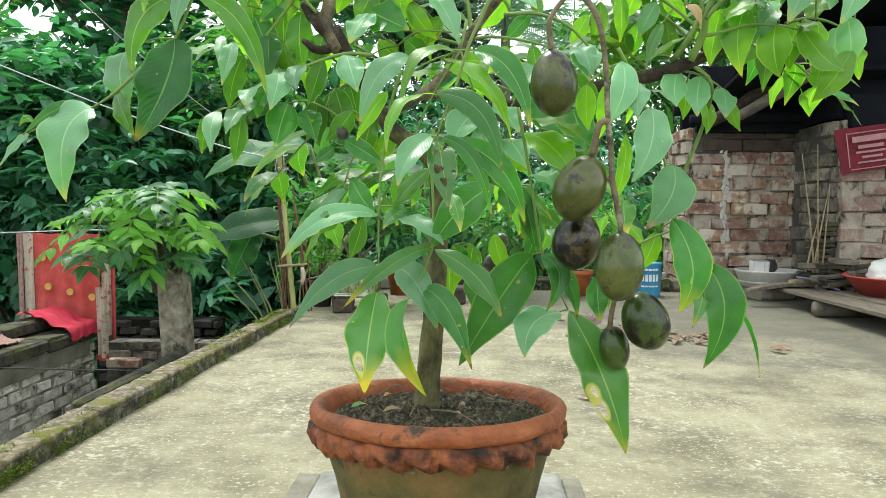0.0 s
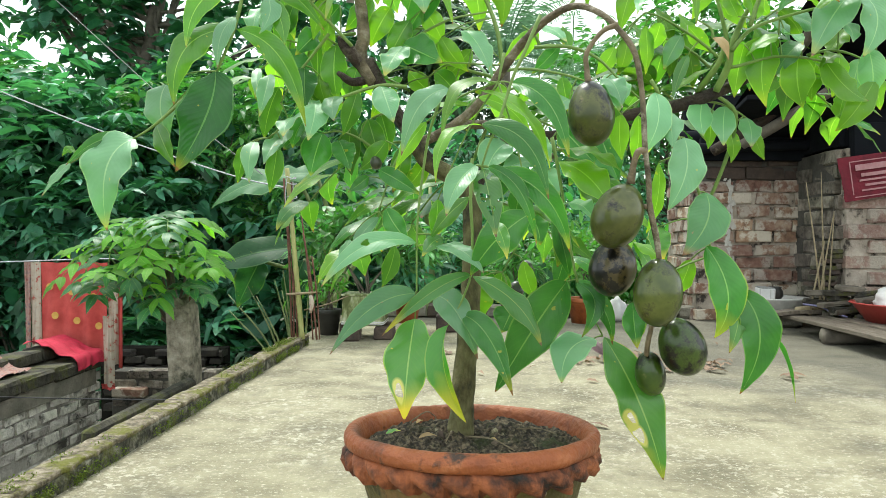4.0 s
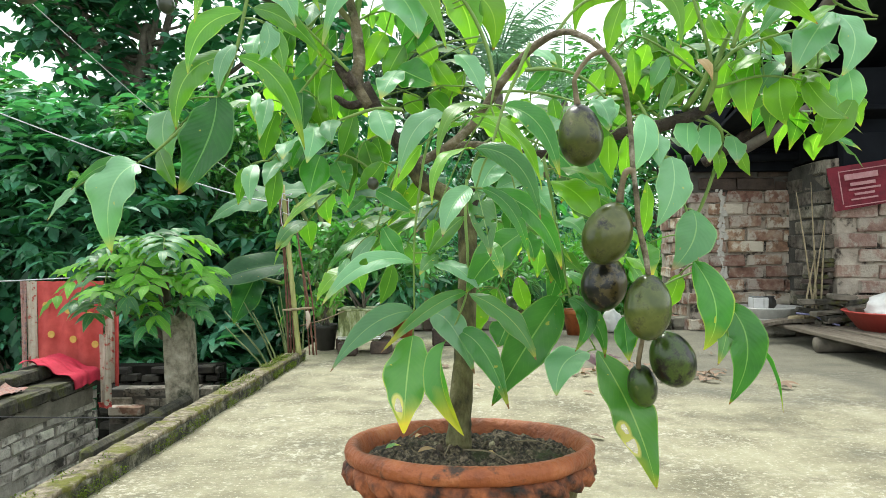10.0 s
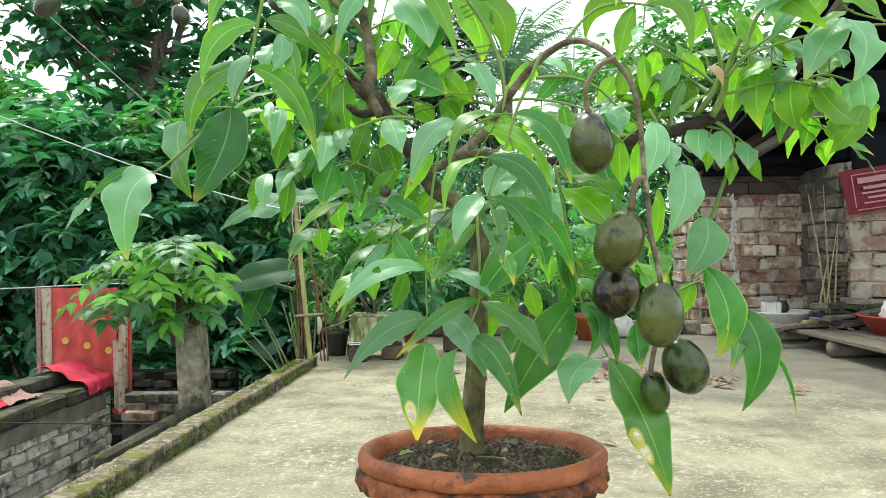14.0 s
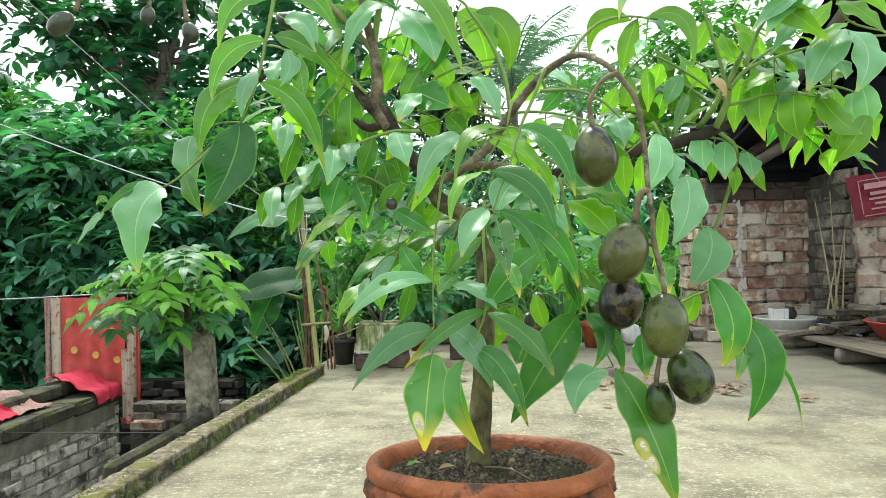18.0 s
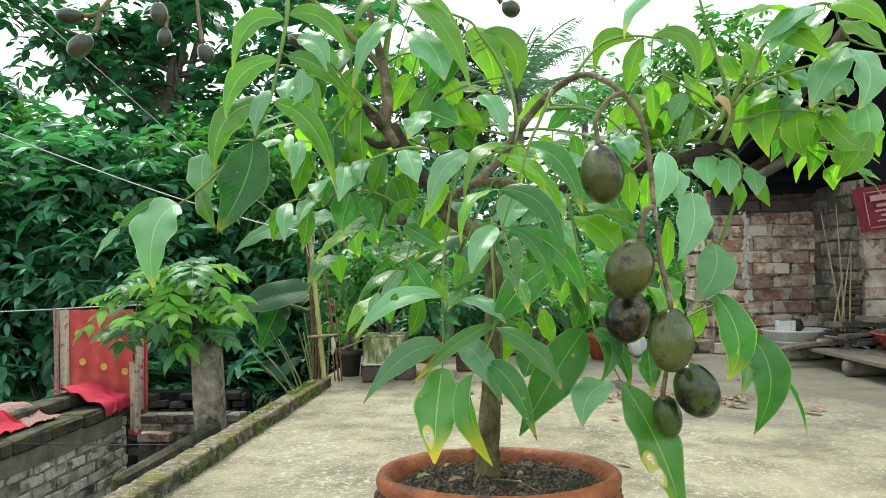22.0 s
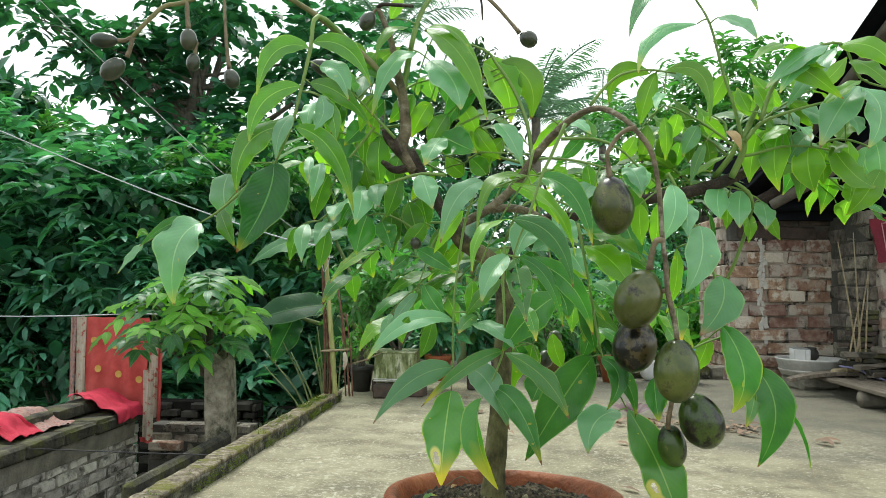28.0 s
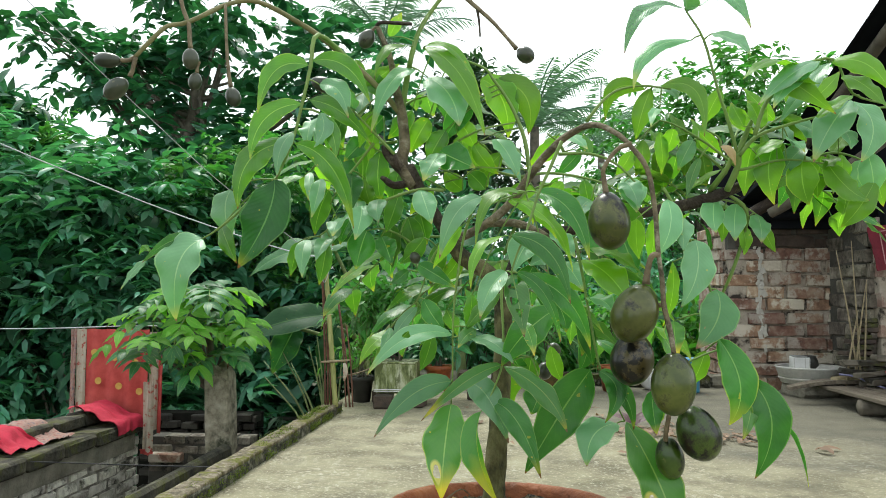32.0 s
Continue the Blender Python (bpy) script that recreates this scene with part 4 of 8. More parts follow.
# small shoot behind the left frond
fr = frond((-0.171, 0.020, 0.821), (-0.203, 0.020, 0.855), (-0.235, 0.020, 0.889), (-0.267, 0.020, 0.922), r=0.0022)
lf(fr, 'm', (-0.183, 0.032, 0.924), (-0.243, 0.041, 0.966), 0.036)
lf(fr, 'b', (-0.204, 0.032, 0.891), (-0.230, 0.041, 0.836), 0.033)
lf(fr, 'p', (-0.235, 0.020, 0.893), (-0.255, -0.025, 0.918), 0.039)
lf(fr, 'm', (-0.254, 0.032, 0.885), (-0.276, 0.041, 0.833), 0.026)
lf(fr, 'b', (-0.205, 0.032, 0.858), (-0.217, 0.041, 0.815), 0.029)
lf(fr, 'm', (-0.271, 0.032, 0.894), (-0.256, 0.041, 0.837), 0.022)
lf(fr, 'p', (-0.280, 0.020, 0.878), (-0.281, -0.025, 0.813), 0.025)
lf(fr, 'm', (-0.237, 0.032, 0.917), (-0.294, 0.041, 0.927), 0.026, 0.10)
lf(fr, 'b', (-0.220, 0.032, 0.925), (-0.166, 0.041, 0.972), 0.032)
# left middle clump
fr = frond((-0.093, 0.000, 0.760), (-0.128, 0.000, 0.762), (-0.168, 0.000, 0.751), (-0.209, 0.000, 0.735), (-0.249, 0.000, 0.716), (-0.282, 0.000, 0.692), r=0.0022)
lf(fr, 'p', (-0.128, 0.000, 0.762), (-0.107, -0.045, 0.710), 0.037)
lf(fr, 'p', (-0.191, 0.000, 0.748), (-0.184, -0.045, 0.709), 0.031)
lf(fr, 'p', (-0.218, 0.000, 0.738), (-0.217, -0.045, 0.687), 0.039)
lf(fr, 'p', (-0.243, 0.000, 0.721), (-0.250, -0.045, 0.688), 0.034)
lf(fr, 'm', (-0.162, 0.012, 0.758), (-0.184, 0.021, 0.699), 0.028)
lf(fr, 'd', (-0.232, 0.012, 0.723), (-0.257, 0.021, 0.681), 0.024)
lf(fr, 'm', (-0.273, 0.012, 0.683), (-0.287, 0.021, 0.618), 0.025)
lf(fr, 'p', (-0.300, 0.000, 0.687), (-0.294, -0.045, 0.628), 0.024)
lf(fr, 'm', (-0.317, 0.012, 0.684), (-0.332, 0.021, 0.632), 0.021)
lf(fr, 'p', (-0.266, 0.000, 0.691), (-0.275, -0.045, 0.652), 0.024)
fr = frond((-0.205, 0.030, 0.841), (-0.230, 0.030, 0.809), (-0.256, 0.030, 0.777), (-0.273, 0.030, 0.745), r=0.0020)
lf(fr, 'p', (-0.289, 0.030, 0.785), (-0.291, -0.015, 0.723), 0.025)
lf(fr, 'm', (-0.279, 0.042, 0.770), (-0.303, 0.051, 0.698), 0.033)
lf(fr, 'd', (-0.239, 0.030, 0.793), (-0.234, 0.010, 0.735), 0.037)
lf(fr, 'm', (-0.197, 0.042, 0.829), (-0.197, 0.051, 0.752), 0.039)
lf(fr, 'b', (-0.221, 0.042, 0.787), (-0.210, 0.051, 0.742), 0.029)
lf(fr, 'p', (-0.260, 0.030, 0.715), (-0.274, -0.015, 0.666), 0.023)
lf(fr, 'm', (-0.165, 0.042, 0.802), (-0.178, 0.051, 0.745), 0.032)
fr = frond((-0.128, 0.050, 0.669), (-0.161, 0.050, 0.695), (-0.194, 0.050, 0.708), (-0.220, 0.050, 0.705), r=0.0020)
lf(fr, 'd', (-0.218, 0.050, 0.706), (-0.231, 0.030, 0.643), 0.045)
lf(fr, 'm', (-0.179, 0.062, 0.717), (-0.180, 0.071, 0.647), 0.036)
lf(fr, 'd', (-0.195, 0.050, 0.696), (-0.175, 0.030, 0.652), 0.034)
lf(fr, 'm', (-0.155, 0.062, 0.728), (-0.137, 0.071, 0.665), 0.034)
# dark leaves round the fork
fr = frond((-0.088, 0.020, 0.689), (-0.108, 0.020, 0.666), (-0.121, 0.020, 0.633), (-0.134, 0.020, 0.593), r=0.0020)
lf(fr, 'd', (-0.133, 0.020, 0.650), (-0.074, 0.000, 0.614), 0.026, 0.08)
lf(fr, 'd', (-0.148, 0.020, 0.641), (-0.172, 0.000, 0.619), 0.018)
lf(fr, 'd', (-0.124, 0.020, 0.597), (-0.091, 0.000, 0.551), 0.030)
lf(fr, 'p', (-0.134, 0.020, 0.585), (-0.168, -0.025, 0.531), 0.018)
lf(fr, 'm', (-0.125, 0.032, 0.692), (-0.164, 0.041, 0.652), 0.029)
lf(fr, 'm', (-0.097, 0.032, 0.687), (-0.117, 0.041, 0.620), 0.029)
lf(fr, 'b', (-0.069, 0.032, 0.666), (-0.102, 0.041, 0.622), 0.032)
lf(fr, 'p', (-0.175, 0.020, 0.554), (-0.183, -0.025, 0.514), 0.016)
lf(fr, 'm', (-0.144, 0.032, 0.553), (-0.174, 0.041, 0.522), 0.022)
lf(fr, 'm', (-0.112, 0.032, 0.544), (-0.132, 0.041, 0.486), 0.024)
# long thin frond, lower left
fr = frond((-0.045, -0.100, 0.719), (-0.057, -0.100, 0.681), (-0.064, -0.100, 0.638), (-0.070, -0.100, 0.589), (-0.072, -0.100, 0.546), (-0.072, -0.100, 0.490), (-0.074, -0.100, 0.458), r=0.0017)
lf(fr, 'p', (-0.073, -0.100, 0.550), (-0.180, -0.145, 0.506), 0.032, 0.00, how='holes', via=(-0.128, -0.131, 0.548))
lf(fr, 'p', (-0.052, -0.100, 0.546), (0.008, -0.145, 0.516), 0.028, 0.00, via=(-0.019, -0.131, 0.542))
lf(fr, 'y', (-0.041, -0.100, 0.556), (-0.063, -0.130, 0.535), 0.020, 0.10)
lf(fr, 'p', (-0.074, -0.100, 0.458), (-0.085, -0.145, 0.347), 0.060, how='eaten')
lf(fr, 'p', (-0.052, -0.100, 0.485), (0.001, -0.145, 0.421), 0.037, 0.00, via=(-0.026, -0.131, 0.474))
lf(fr, 'p', (-0.072, -0.120, 0.490), (-0.170, -0.140, 0.420), 0.034, 0.00, how='brown', via=(-0.123, -0.132, 0.473))
# frond in front of the trunk
fr = frond((-0.005, -0.130, 0.648), (-0.007, -0.130, 0.600), (-0.005, -0.130, 0.560), (-0.006, -0.130, 0.516), (-0.016, -0.130, 0.485), (-0.027, -0.130, 0.463), r=0.0018)
lf(fr, 'y', (-0.007, -0.130, 0.513), (-0.110, -0.150, 0.446), 0.020, 0.00, how='wilted', via=(-0.053, -0.146, 0.493))
lf(fr, 'y', (-0.004, -0.130, 0.511), (0.073, -0.160, 0.436), 0.029, 0.00, how='wilted', via=(0.044, -0.151, 0.482))
lf(fr, 'c', (-0.033, -0.130, 0.454), (-0.015, -0.150, 0.345), 0.036, 0.00, how='wilted', via=(-0.037, -0.146, 0.406))
lf(fr, 'd', (-0.016, -0.130, 0.466), (0.039, -0.175, 0.383), 0.031, 0.00, via=(0.014, -0.158, 0.443))
lf(fr, 'm', (-0.009, -0.118, 0.604), (-0.057, -0.109, 0.555), 0.021, 0.10)
# holed leaf and its neighbours
fr = frond((0.062, -0.240, 0.777), (0.047, -0.240, 0.742), (0.035, -0.240, 0.716), (0.021, -0.240, 0.672), (0.011, -0.240, 0.649), (0.004, -0.240, 0.627), r=0.0018)
lf(fr, 'p', (-0.002, -0.240, 0.628), (-0.030, -0.285, 0.577), 0.025, 0.00, via=(-0.020, -0.270, 0.607))
lf(fr, 'p', (0.005, -0.240, 0.625), (0.017, -0.285, 0.559), 0.028, 0.04, how='holed')
lf(fr, 'd', (0.010, -0.240, 0.627), (0.057, -0.260, 0.551), 0.016, 0.00, via=(0.041, -0.258, 0.601))
lf(fr, 'd', (0.017, -0.240, 0.624), (0.089, -0.260, 0.542), 0.025, 0.00, via=(0.065, -0.258, 0.596))
lf(fr, 'a', (0.004, -0.240, 0.668), (-0.042, -0.290, 0.611), 0.020, 0.00, via=(-0.030, -0.273, 0.654))
lf(fr, 'd', (0.004, -0.240, 0.669), (0.064, -0.290, 0.594), 0.024, 0.00, via=(0.045, -0.273, 0.647))
lf(fr, 'y', (0.017, -0.240, 0.572), (0.028, -0.270, 0.536), 0.015)
fr = frond((0.032, -0.120, 0.772), (0.025, -0.120, 0.738), r=0.0018)
lf(fr, 'a', (0.019, -0.120, 0.737), (-0.041, -0.170, 0.664), 0.023, 0.00, via=(-0.022, -0.153, 0.724))
lf(fr, 'd', (0.040, -0.120, 0.737), (0.101, -0.170, 0.648), 0.030, 0.00, via=(0.079, -0.153, 0.709))
lf(fr, 'a', (0.005, -0.120, 0.729), (0.087, -0.170, 0.639), 0.027, 0.12)
lf(fr, 'b', (0.003, -0.030, 0.739), (0.071, -0.050, 0.681), 0.021, 0.00, via=(0.044, -0.042, 0.720))
lf(fr, 'p', (-0.033, -0.120, 0.731), (-0.084, -0.165, 0.650), 0.030, 0.00, via=(-0.065, -0.151, 0.705))
lf(fr, 'b', (-0.060, -0.108, 0.694), (-0.101, -0.099, 0.638), 0.022, 0.10)
lf(fr, 'd', (0.064, -0.120, 0.585), (-0.007, -0.140, 0.512), 0.045, 0.00, via=(0.023, -0.138, 0.554))
lf(fr, 'm', (-0.046, -0.108, 0.602), (-0.053, -0.099, 0.556), 0.019)
# big dark leaf and lower right
fr = frond((0.095, -0.060, 0.682), (0.105, -0.060, 0.630), (0.112, -0.060, 0.586), (0.125, -0.060, 0.510), (0.140, -0.060, 0.472), (0.159, -0.060, 0.433), r=0.0019)
lf(fr, 'd', (0.114, -0.060, 0.501), (0.026, -0.080, 0.363), 0.061, 0.00, via=(0.069, -0.076, 0.440))
lf(fr, 'd', (0.125, -0.060, 0.500), (0.130, -0.080, 0.434), 0.028, 0.00, via=(0.146, -0.078, 0.476))
lf(fr, 'd', (0.129, -0.060, 0.498), (0.167, -0.080, 0.425), 0.023, 0.00, via=(0.157, -0.078, 0.468))
lf(fr, 'p', (0.148, -0.060, 0.430), (0.102, -0.105, 0.383), 0.049, 0.00, via=(0.113, -0.091, 0.419))
lf(fr, 'p', (0.161, -0.060, 0.432), (0.226, -0.105, 0.268), 0.058, 0.04, how='torn')
lf(fr, 'a', (0.113, -0.060, 0.668), (0.180, -0.110, 0.630), 0.039, 0.10)
lf(fr, 'a', (0.106, -0.060, 0.652), (0.161, -0.110, 0.595), 0.051, 0.10)
lf(fr, 'p', (0.113, -0.060, 0.599), (0.141, -0.105, 0.579), 0.032, 0.10)
lf(fr, 'd', (0.099, -0.048, 0.587), (0.122, -0.039, 0.504), 0.026)
lf(fr, 'm', (0.113, -0.048, 0.572), (0.105, -0.039, 0.518), 0.024)
# column of leaves beside the fruit
fr = frond((0.207, -0.100, 0.744), (0.217, -0.100, 0.726), (0.240, -0.100, 0.675), (0.264, -0.100, 0.611), (0.278, -0.100, 0.546), (0.314, -0.100, 0.490), (0.350, -0.100, 0.446), r=0.0019)
lf(fr, 'p', (0.212, -0.100, 0.729), (0.189, -0.145, 0.654), 0.032, 0.00, via=(0.208, -0.131, 0.690))
lf(fr, 'p', (0.247, -0.100, 0.675), (0.218, -0.145, 0.591), 0.043, 0.00, via=(0.240, -0.131, 0.632))
lf(fr, 'd', (0.272, -0.100, 0.610), (0.234, -0.145, 0.539), 0.049, 0.00, how='brown', via=(0.264, -0.131, 0.575))
lf(fr, 'd', (0.273, -0.100, 0.547), (0.279, -0.120, 0.440), 0.046, 0.00, via=(0.293, -0.118, 0.490))
lf(fr, 'd', (0.312, -0.100, 0.494), (0.309, -0.120, 0.374), 0.046, 0.00, via=(0.330, -0.118, 0.442))
lf(fr, 'g', (0.343, -0.100, 0.444), (0.388, -0.100, 0.364), 0.011, 0.00, via=(0.362, -0.108, 0.419))
lf(fr, 'p', (0.228, -0.100, 0.706), (0.221, -0.145, 0.662), 0.030)
lf(fr, 'b', (0.220, -0.088, 0.647), (0.208, -0.079, 0.561), 0.022)
lf(fr, 'b', (0.259, -0.088, 0.530), (0.238, -0.079, 0.477), 0.028)
lf(fr, 'y', (0.312, -0.100, 0.484), (0.291, -0.130, 0.424), 0.022)
lf(fr, 'b', (0.195, -0.088, 0.704), (0.192, -0.079, 0.642), 0.025)
lf(fr, 'y', (0.217, -0.100, 0.569), (0.215, -0.130, 0.529), 0.026)
lf(fr, 'm', (0.197, -0.088, 0.485), (0.206, -0.079, 0.437), 0.022)
lf(fr, 'd', (0.187, -0.100, 0.479), (0.188, -0.120, 0.427), 0.027)
lf(fr, 'b', (0.174, -0.088, 0.705), (0.178, -0.079, 0.651), 0.028)
# bright leaves behind the lower fruit
fr = frond((0.090, 0.100, 0.591), (0.064, 0.100, 0.548), (0.041, 0.100, 0.505), r=0.0018)
lf(fr, 'm', (0.042, 0.112, 0.505), (0.036, 0.121, 0.456), 0.034)
lf(fr, 'b', (0.010, 0.112, 0.497), (0.009, 0.121, 0.421), 0.043, 0.00, via=(0.006, 0.109, 0.461))
lf(fr, 'd', (0.057, 0.100, 0.453), (0.039, 0.080, 0.418), 0.049)
lf(fr, 'd', (0.011, 0.112, 0.505), (0.030, 0.121, 0.465), 0.028)
lf(fr, 'b', (0.073, 0.112, 0.522), (0.092, 0.121, 0.463), 0.031)
lf(fr, 'd', (0.082, 0.100, 0.591), (0.096, 0.080, 0.548), 0.033)
lf(fr, 'd', (0.134, 0.112, 0.547), (0.120, 0.121, 0.479), 0.031)
# arching shoot under the fruit arch
fr = frond((-0.003, 0.050, 0.666), (0.022, 0.050, 0.719), (0.064, 0.050, 0.730), (0.109, 0.050, 0.713), (0.153, 0.050, 0.687), r=0.0022)
lf(fr, 'p', (0.043, 0.050, 0.690), (0.012, 0.005, 0.637), 0.047)
lf(fr, 'p', (0.072, 0.050, 0.705), (0.102, 0.005, 0.659), 0.039)
lf(fr, 'p', (0.087, 0.050, 0.656), (0.113, 0.005, 0.615), 0.039)
lf(fr, 'd', (0.121, 0.050, 0.712), (0.165, 0.030, 0.660), 0.047)
lf(fr, 'd', (0.178, 0.050, 0.695), (0.197, 0.030, 0.635), 0.044)
lf(fr, 'm', (0.173, 0.062, 0.746), (0.218, 0.071, 0.682), 0.037)
lf(fr, 'p', (0.079, 0.050, 0.664), (0.036, 0.005, 0.649), 0.037)
lf(fr, 'm', (0.146, 0.062, 0.639), (0.187, 0.071, 0.602), 0.030)
fr = frond((0.023, 0.030, 0.785), (0.064, 0.030, 0.790), (0.112, 0.030, 0.784), (0.152, 0.030, 0.772), (0.191, 0.030, 0.752), r=0.0020)
lf(fr, 'p', (0.184, 0.030, 0.782), (0.189, -0.015, 0.728), 0.041)
lf(fr, 'p', (0.129, 0.030, 0.748), (0.101, -0.015, 0.711), 0.036)
lf(fr, 'b', (0.089, 0.042, 0.778), (0.061, 0.051, 0.744), 0.026)
lf(fr, 'm', (0.121, 0.042, 0.781), (0.131, 0.051, 0.733), 0.022)
fr = frond((0.080, 0.020, 0.817), (0.127, 0.020, 0.817), (0.166, 0.020, 0.801), (0.197, 0.020, 0.770), (0.228, 0.020, 0.741), r=0.0022)
lf(fr, 'p', (0.178, 0.020, 0.774), (0.191, -0.025, 0.730), 0.036)
lf(fr, 'm', (0.129, 0.032, 0.817), (0.121, 0.041, 0.853), 0.019)
# upper centre
fr = frond((-0.150, 0.030, 0.963), (-0.137, 0.030, 1.009), (-0.119, 0.030, 1.045), r=0.0030)
lf(fr, 'p', (-0.120, 0.030, 0.944), (-0.068, -0.015, 0.855), 0.067, 0.00, via=(-0.084, -0.000, 0.906))
lf(fr, 'p', (-0.140, 0.030, 0.957), (-0.206, -0.015, 0.855), 0.035, 0.00, via=(-0.175, -0.000, 0.928))
lf(fr, 'a', (-0.150, 0.030, 0.995), (-0.199, -0.020, 0.936), 0.030, 0.20)
lf(fr, 'b', (-0.184, 0.042, 1.016), (-0.165, 0.051, 1.060), 0.023)
fr = frond((0.038, 0.040, 0.788), (0.030, 0.040, 0.846), (0.009, 0.040, 0.900), (-0.017, 0.040, 0.940), (-0.039, 0.040, 0.964), (-0.129, 0.040, 0.995), r=0.0028)
lf(fr, 'b', (-0.038, 0.052, 0.947), (0.006, 0.061, 0.853), 0.055, 0.00, via=(-0.004, 0.048, 0.912))
lf(fr, 'b', (-0.013, 0.052, 0.946), (0.037, 0.061, 0.858), 0.048, 0.00, via=(0.033, 0.048, 0.915))
lf(fr, 'a', (-0.127, 0.040, 0.998), (-0.028, -0.010, 0.847), 0.040, 0.14)
lf(fr, 'a', (-0.124, 0.030, 0.995), (-0.035, 0.010, 0.908), 0.022, 0.00, via=(-0.076, 0.018, 0.980))
lf(fr, 'd', (-0.049, 0.052, 0.914), (-0.100, 0.061, 0.847), 0.039)
lf(fr, 'b', (-0.076, 0.052, 0.883), (-0.046, 0.061, 0.833), 0.036)
lf(fr, 'd', (-0.102, 0.040, 0.829), (-0.046, 0.020, 0.799), 0.051)
lf(fr, 'p', (-0.015, 0.040, 0.847), (0.025, -0.005, 0.774), 0.036, 0.06)
lf(fr, 'b', (-0.121, 0.052, 0.884), (-0.152, 0.061, 0.831), 0.039)
lf(fr, 'm', (-0.148, 0.052, 0.898), (-0.190, 0.061, 0.856), 0.034)
lf(fr, 'm', (-0.094, 0.052, 0.865), (-0.125, 0.061, 0.812), 0.034)
lf(fr, 'b', (-0.049, 0.052, 0.841), (-0.010, 0.061, 0.793), 0.031)
lf(fr, 'm', (-0.184, 0.052, 0.771), (-0.151, 0.061, 0.812), 0.031)
lf(fr, 'p', (-0.102, 0.040, 0.826), (-0.124, -0.005, 0.778), 0.041)
fr = frond((0.032, 0.100, 0.794), (-0.005, 0.100, 0.804), (-0.042, 0.100, 0.814), (-0.070, 0.100, 0.796), r=0.0022)
lf(fr, 'b', (-0.005, 0.112, 0.840), (-0.046, 0.121, 0.795), 0.036)
lf(fr, 'm', (-0.033, 0.112, 0.779), (-0.064, 0.121, 0.812), 0.033)
lf(fr, 'b', (0.051, 0.112, 0.777), (-0.001, 0.121, 0.779), 0.033)
lf(fr, 'b', (-0.070, 0.112, 0.779), (-0.102, 0.121, 0.813), 0.036)
lf(fr, 'd', (-0.135, 0.100, 0.816), (-0.170, 0.080, 0.785), 0.035)
lf(fr, 'b', (-0.118, 0.112, 0.780), (-0.160, 0.121, 0.739), 0.033)
fr = frond((0.092, 0.060, 0.829), (0.084, 0.060, 0.845), (0.066, 0.060, 0.859), r=0.0022)
lf(fr, 'b', (0.089, 0.072, 0.857), (0.034, 0.081, 0.809), 0.035, 0.06)
lf(fr, 'p', (0.088, 0.060, 0.860), (0.124, 0.015, 0.827), 0.031, 0.06)
lf(fr, 'd', (0.120, 0.072, 0.833), (0.082, 0.081, 0.796), 0.024)
# leaves round the upper left of the trunk
fr = frond((-0.172, 0.060, 0.850), (-0.204, 0.060, 0.846), (-0.241, 0.060, 0.836), (-0.278, 0.060, 0.843), r=0.0020)
lf(fr, 'm', (-0.232, 0.072, 0.845), (-0.237, 0.081, 0.754), 0.036)
lf(fr, 'd', (-0.269, 0.060, 0.829), (-0.236, 0.040, 0.752), 0.043)
lf(fr, 'm', (-0.282, 0.072, 0.898), (-0.272, 0.081, 0.806), 0.035)
lf(fr, 'd', (-0.296, 0.072, 0.907), (-0.314, 0.081, 0.837), 0.024)
lf(fr, 'p', (-0.307, 0.060, 0.890), (-0.310, 0.015, 0.834), 0.033)
lf(fr, 'd', (-0.197, 0.072, 0.895), (-0.230, 0.081, 0.858), 0.032)
lf(fr, 'd', (-0.223, 0.060, 0.856), (-0.255, 0.040, 0.815), 0.033)
lf(fr, 'm', (-0.243, 0.072, 0.775), (-0.194, 0.081, 0.755), 0.032)
lf(fr, 'p', (-0.315, 0.060, 0.802), (-0.306, 0.015, 0.754), 0.016)
lf(fr, 'p', (-0.236, 0.060, 0.755), (-0.230, 0.015, 0.713), 0.027)
lf(fr, 'd', (-0.240, 0.060, 0.718), (-0.272, 0.040, 0.681), 0.037)
lf(fr, 'b', (-0.245, 0.072, 0.991), (-0.225, 0.081, 0.951), 0.024)
lf(fr, 'p', (-0.223, 0.060, 0.939), (-0.227, 0.015, 0.881), 0.036)
# right hand shoots
fr = frond((0.353, 0.050, 0.822), (0.340, 0.050, 0.877), (0.327, 0.050, 0.921), (0.308, 0.050, 1.000), (0.283, 0.050, 1.046), r=0.0024)
lf(fr, 'p', (0.280, 0.050, 1.051), (0.178, 0.000, 0.969), 0.031, 0.00, via=(0.212, 0.017, 1.036))
lf(fr, 'p', (0.289, 0.050, 1.000), (0.190, 0.000, 0.915), 0.029, 0.00, via=(0.219, 0.017, 0.974))
lf(fr, 'p', (0.282, 0.050, 1.048), (0.272, 0.005, 1.072), 0.045)
lf(fr, 'p', (0.306, 0.050, 1.056), (0.363, 0.000, 1.004), 0.034, 0.00, via=(0.338, 0.017, 1.053))
lf(fr, 'p', (0.322, 0.050, 1.010), (0.364, 0.005, 0.965), 0.045, 0.06)
lf(fr, 'b', (0.344, 0.062, 0.897), (0.388, 0.071, 0.855), 0.031)
lf(fr, 'b', (0.336, 0.062, 0.924), (0.310, 0.071, 0.869), 0.031)
fr = frond((0.123, 0.020, 0.867), (0.145, 0.020, 0.895), (0.170, 0.020, 0.914), (0.208, 0.020, 0.920), (0.249, 0.020, 0.914), r=0.0024)
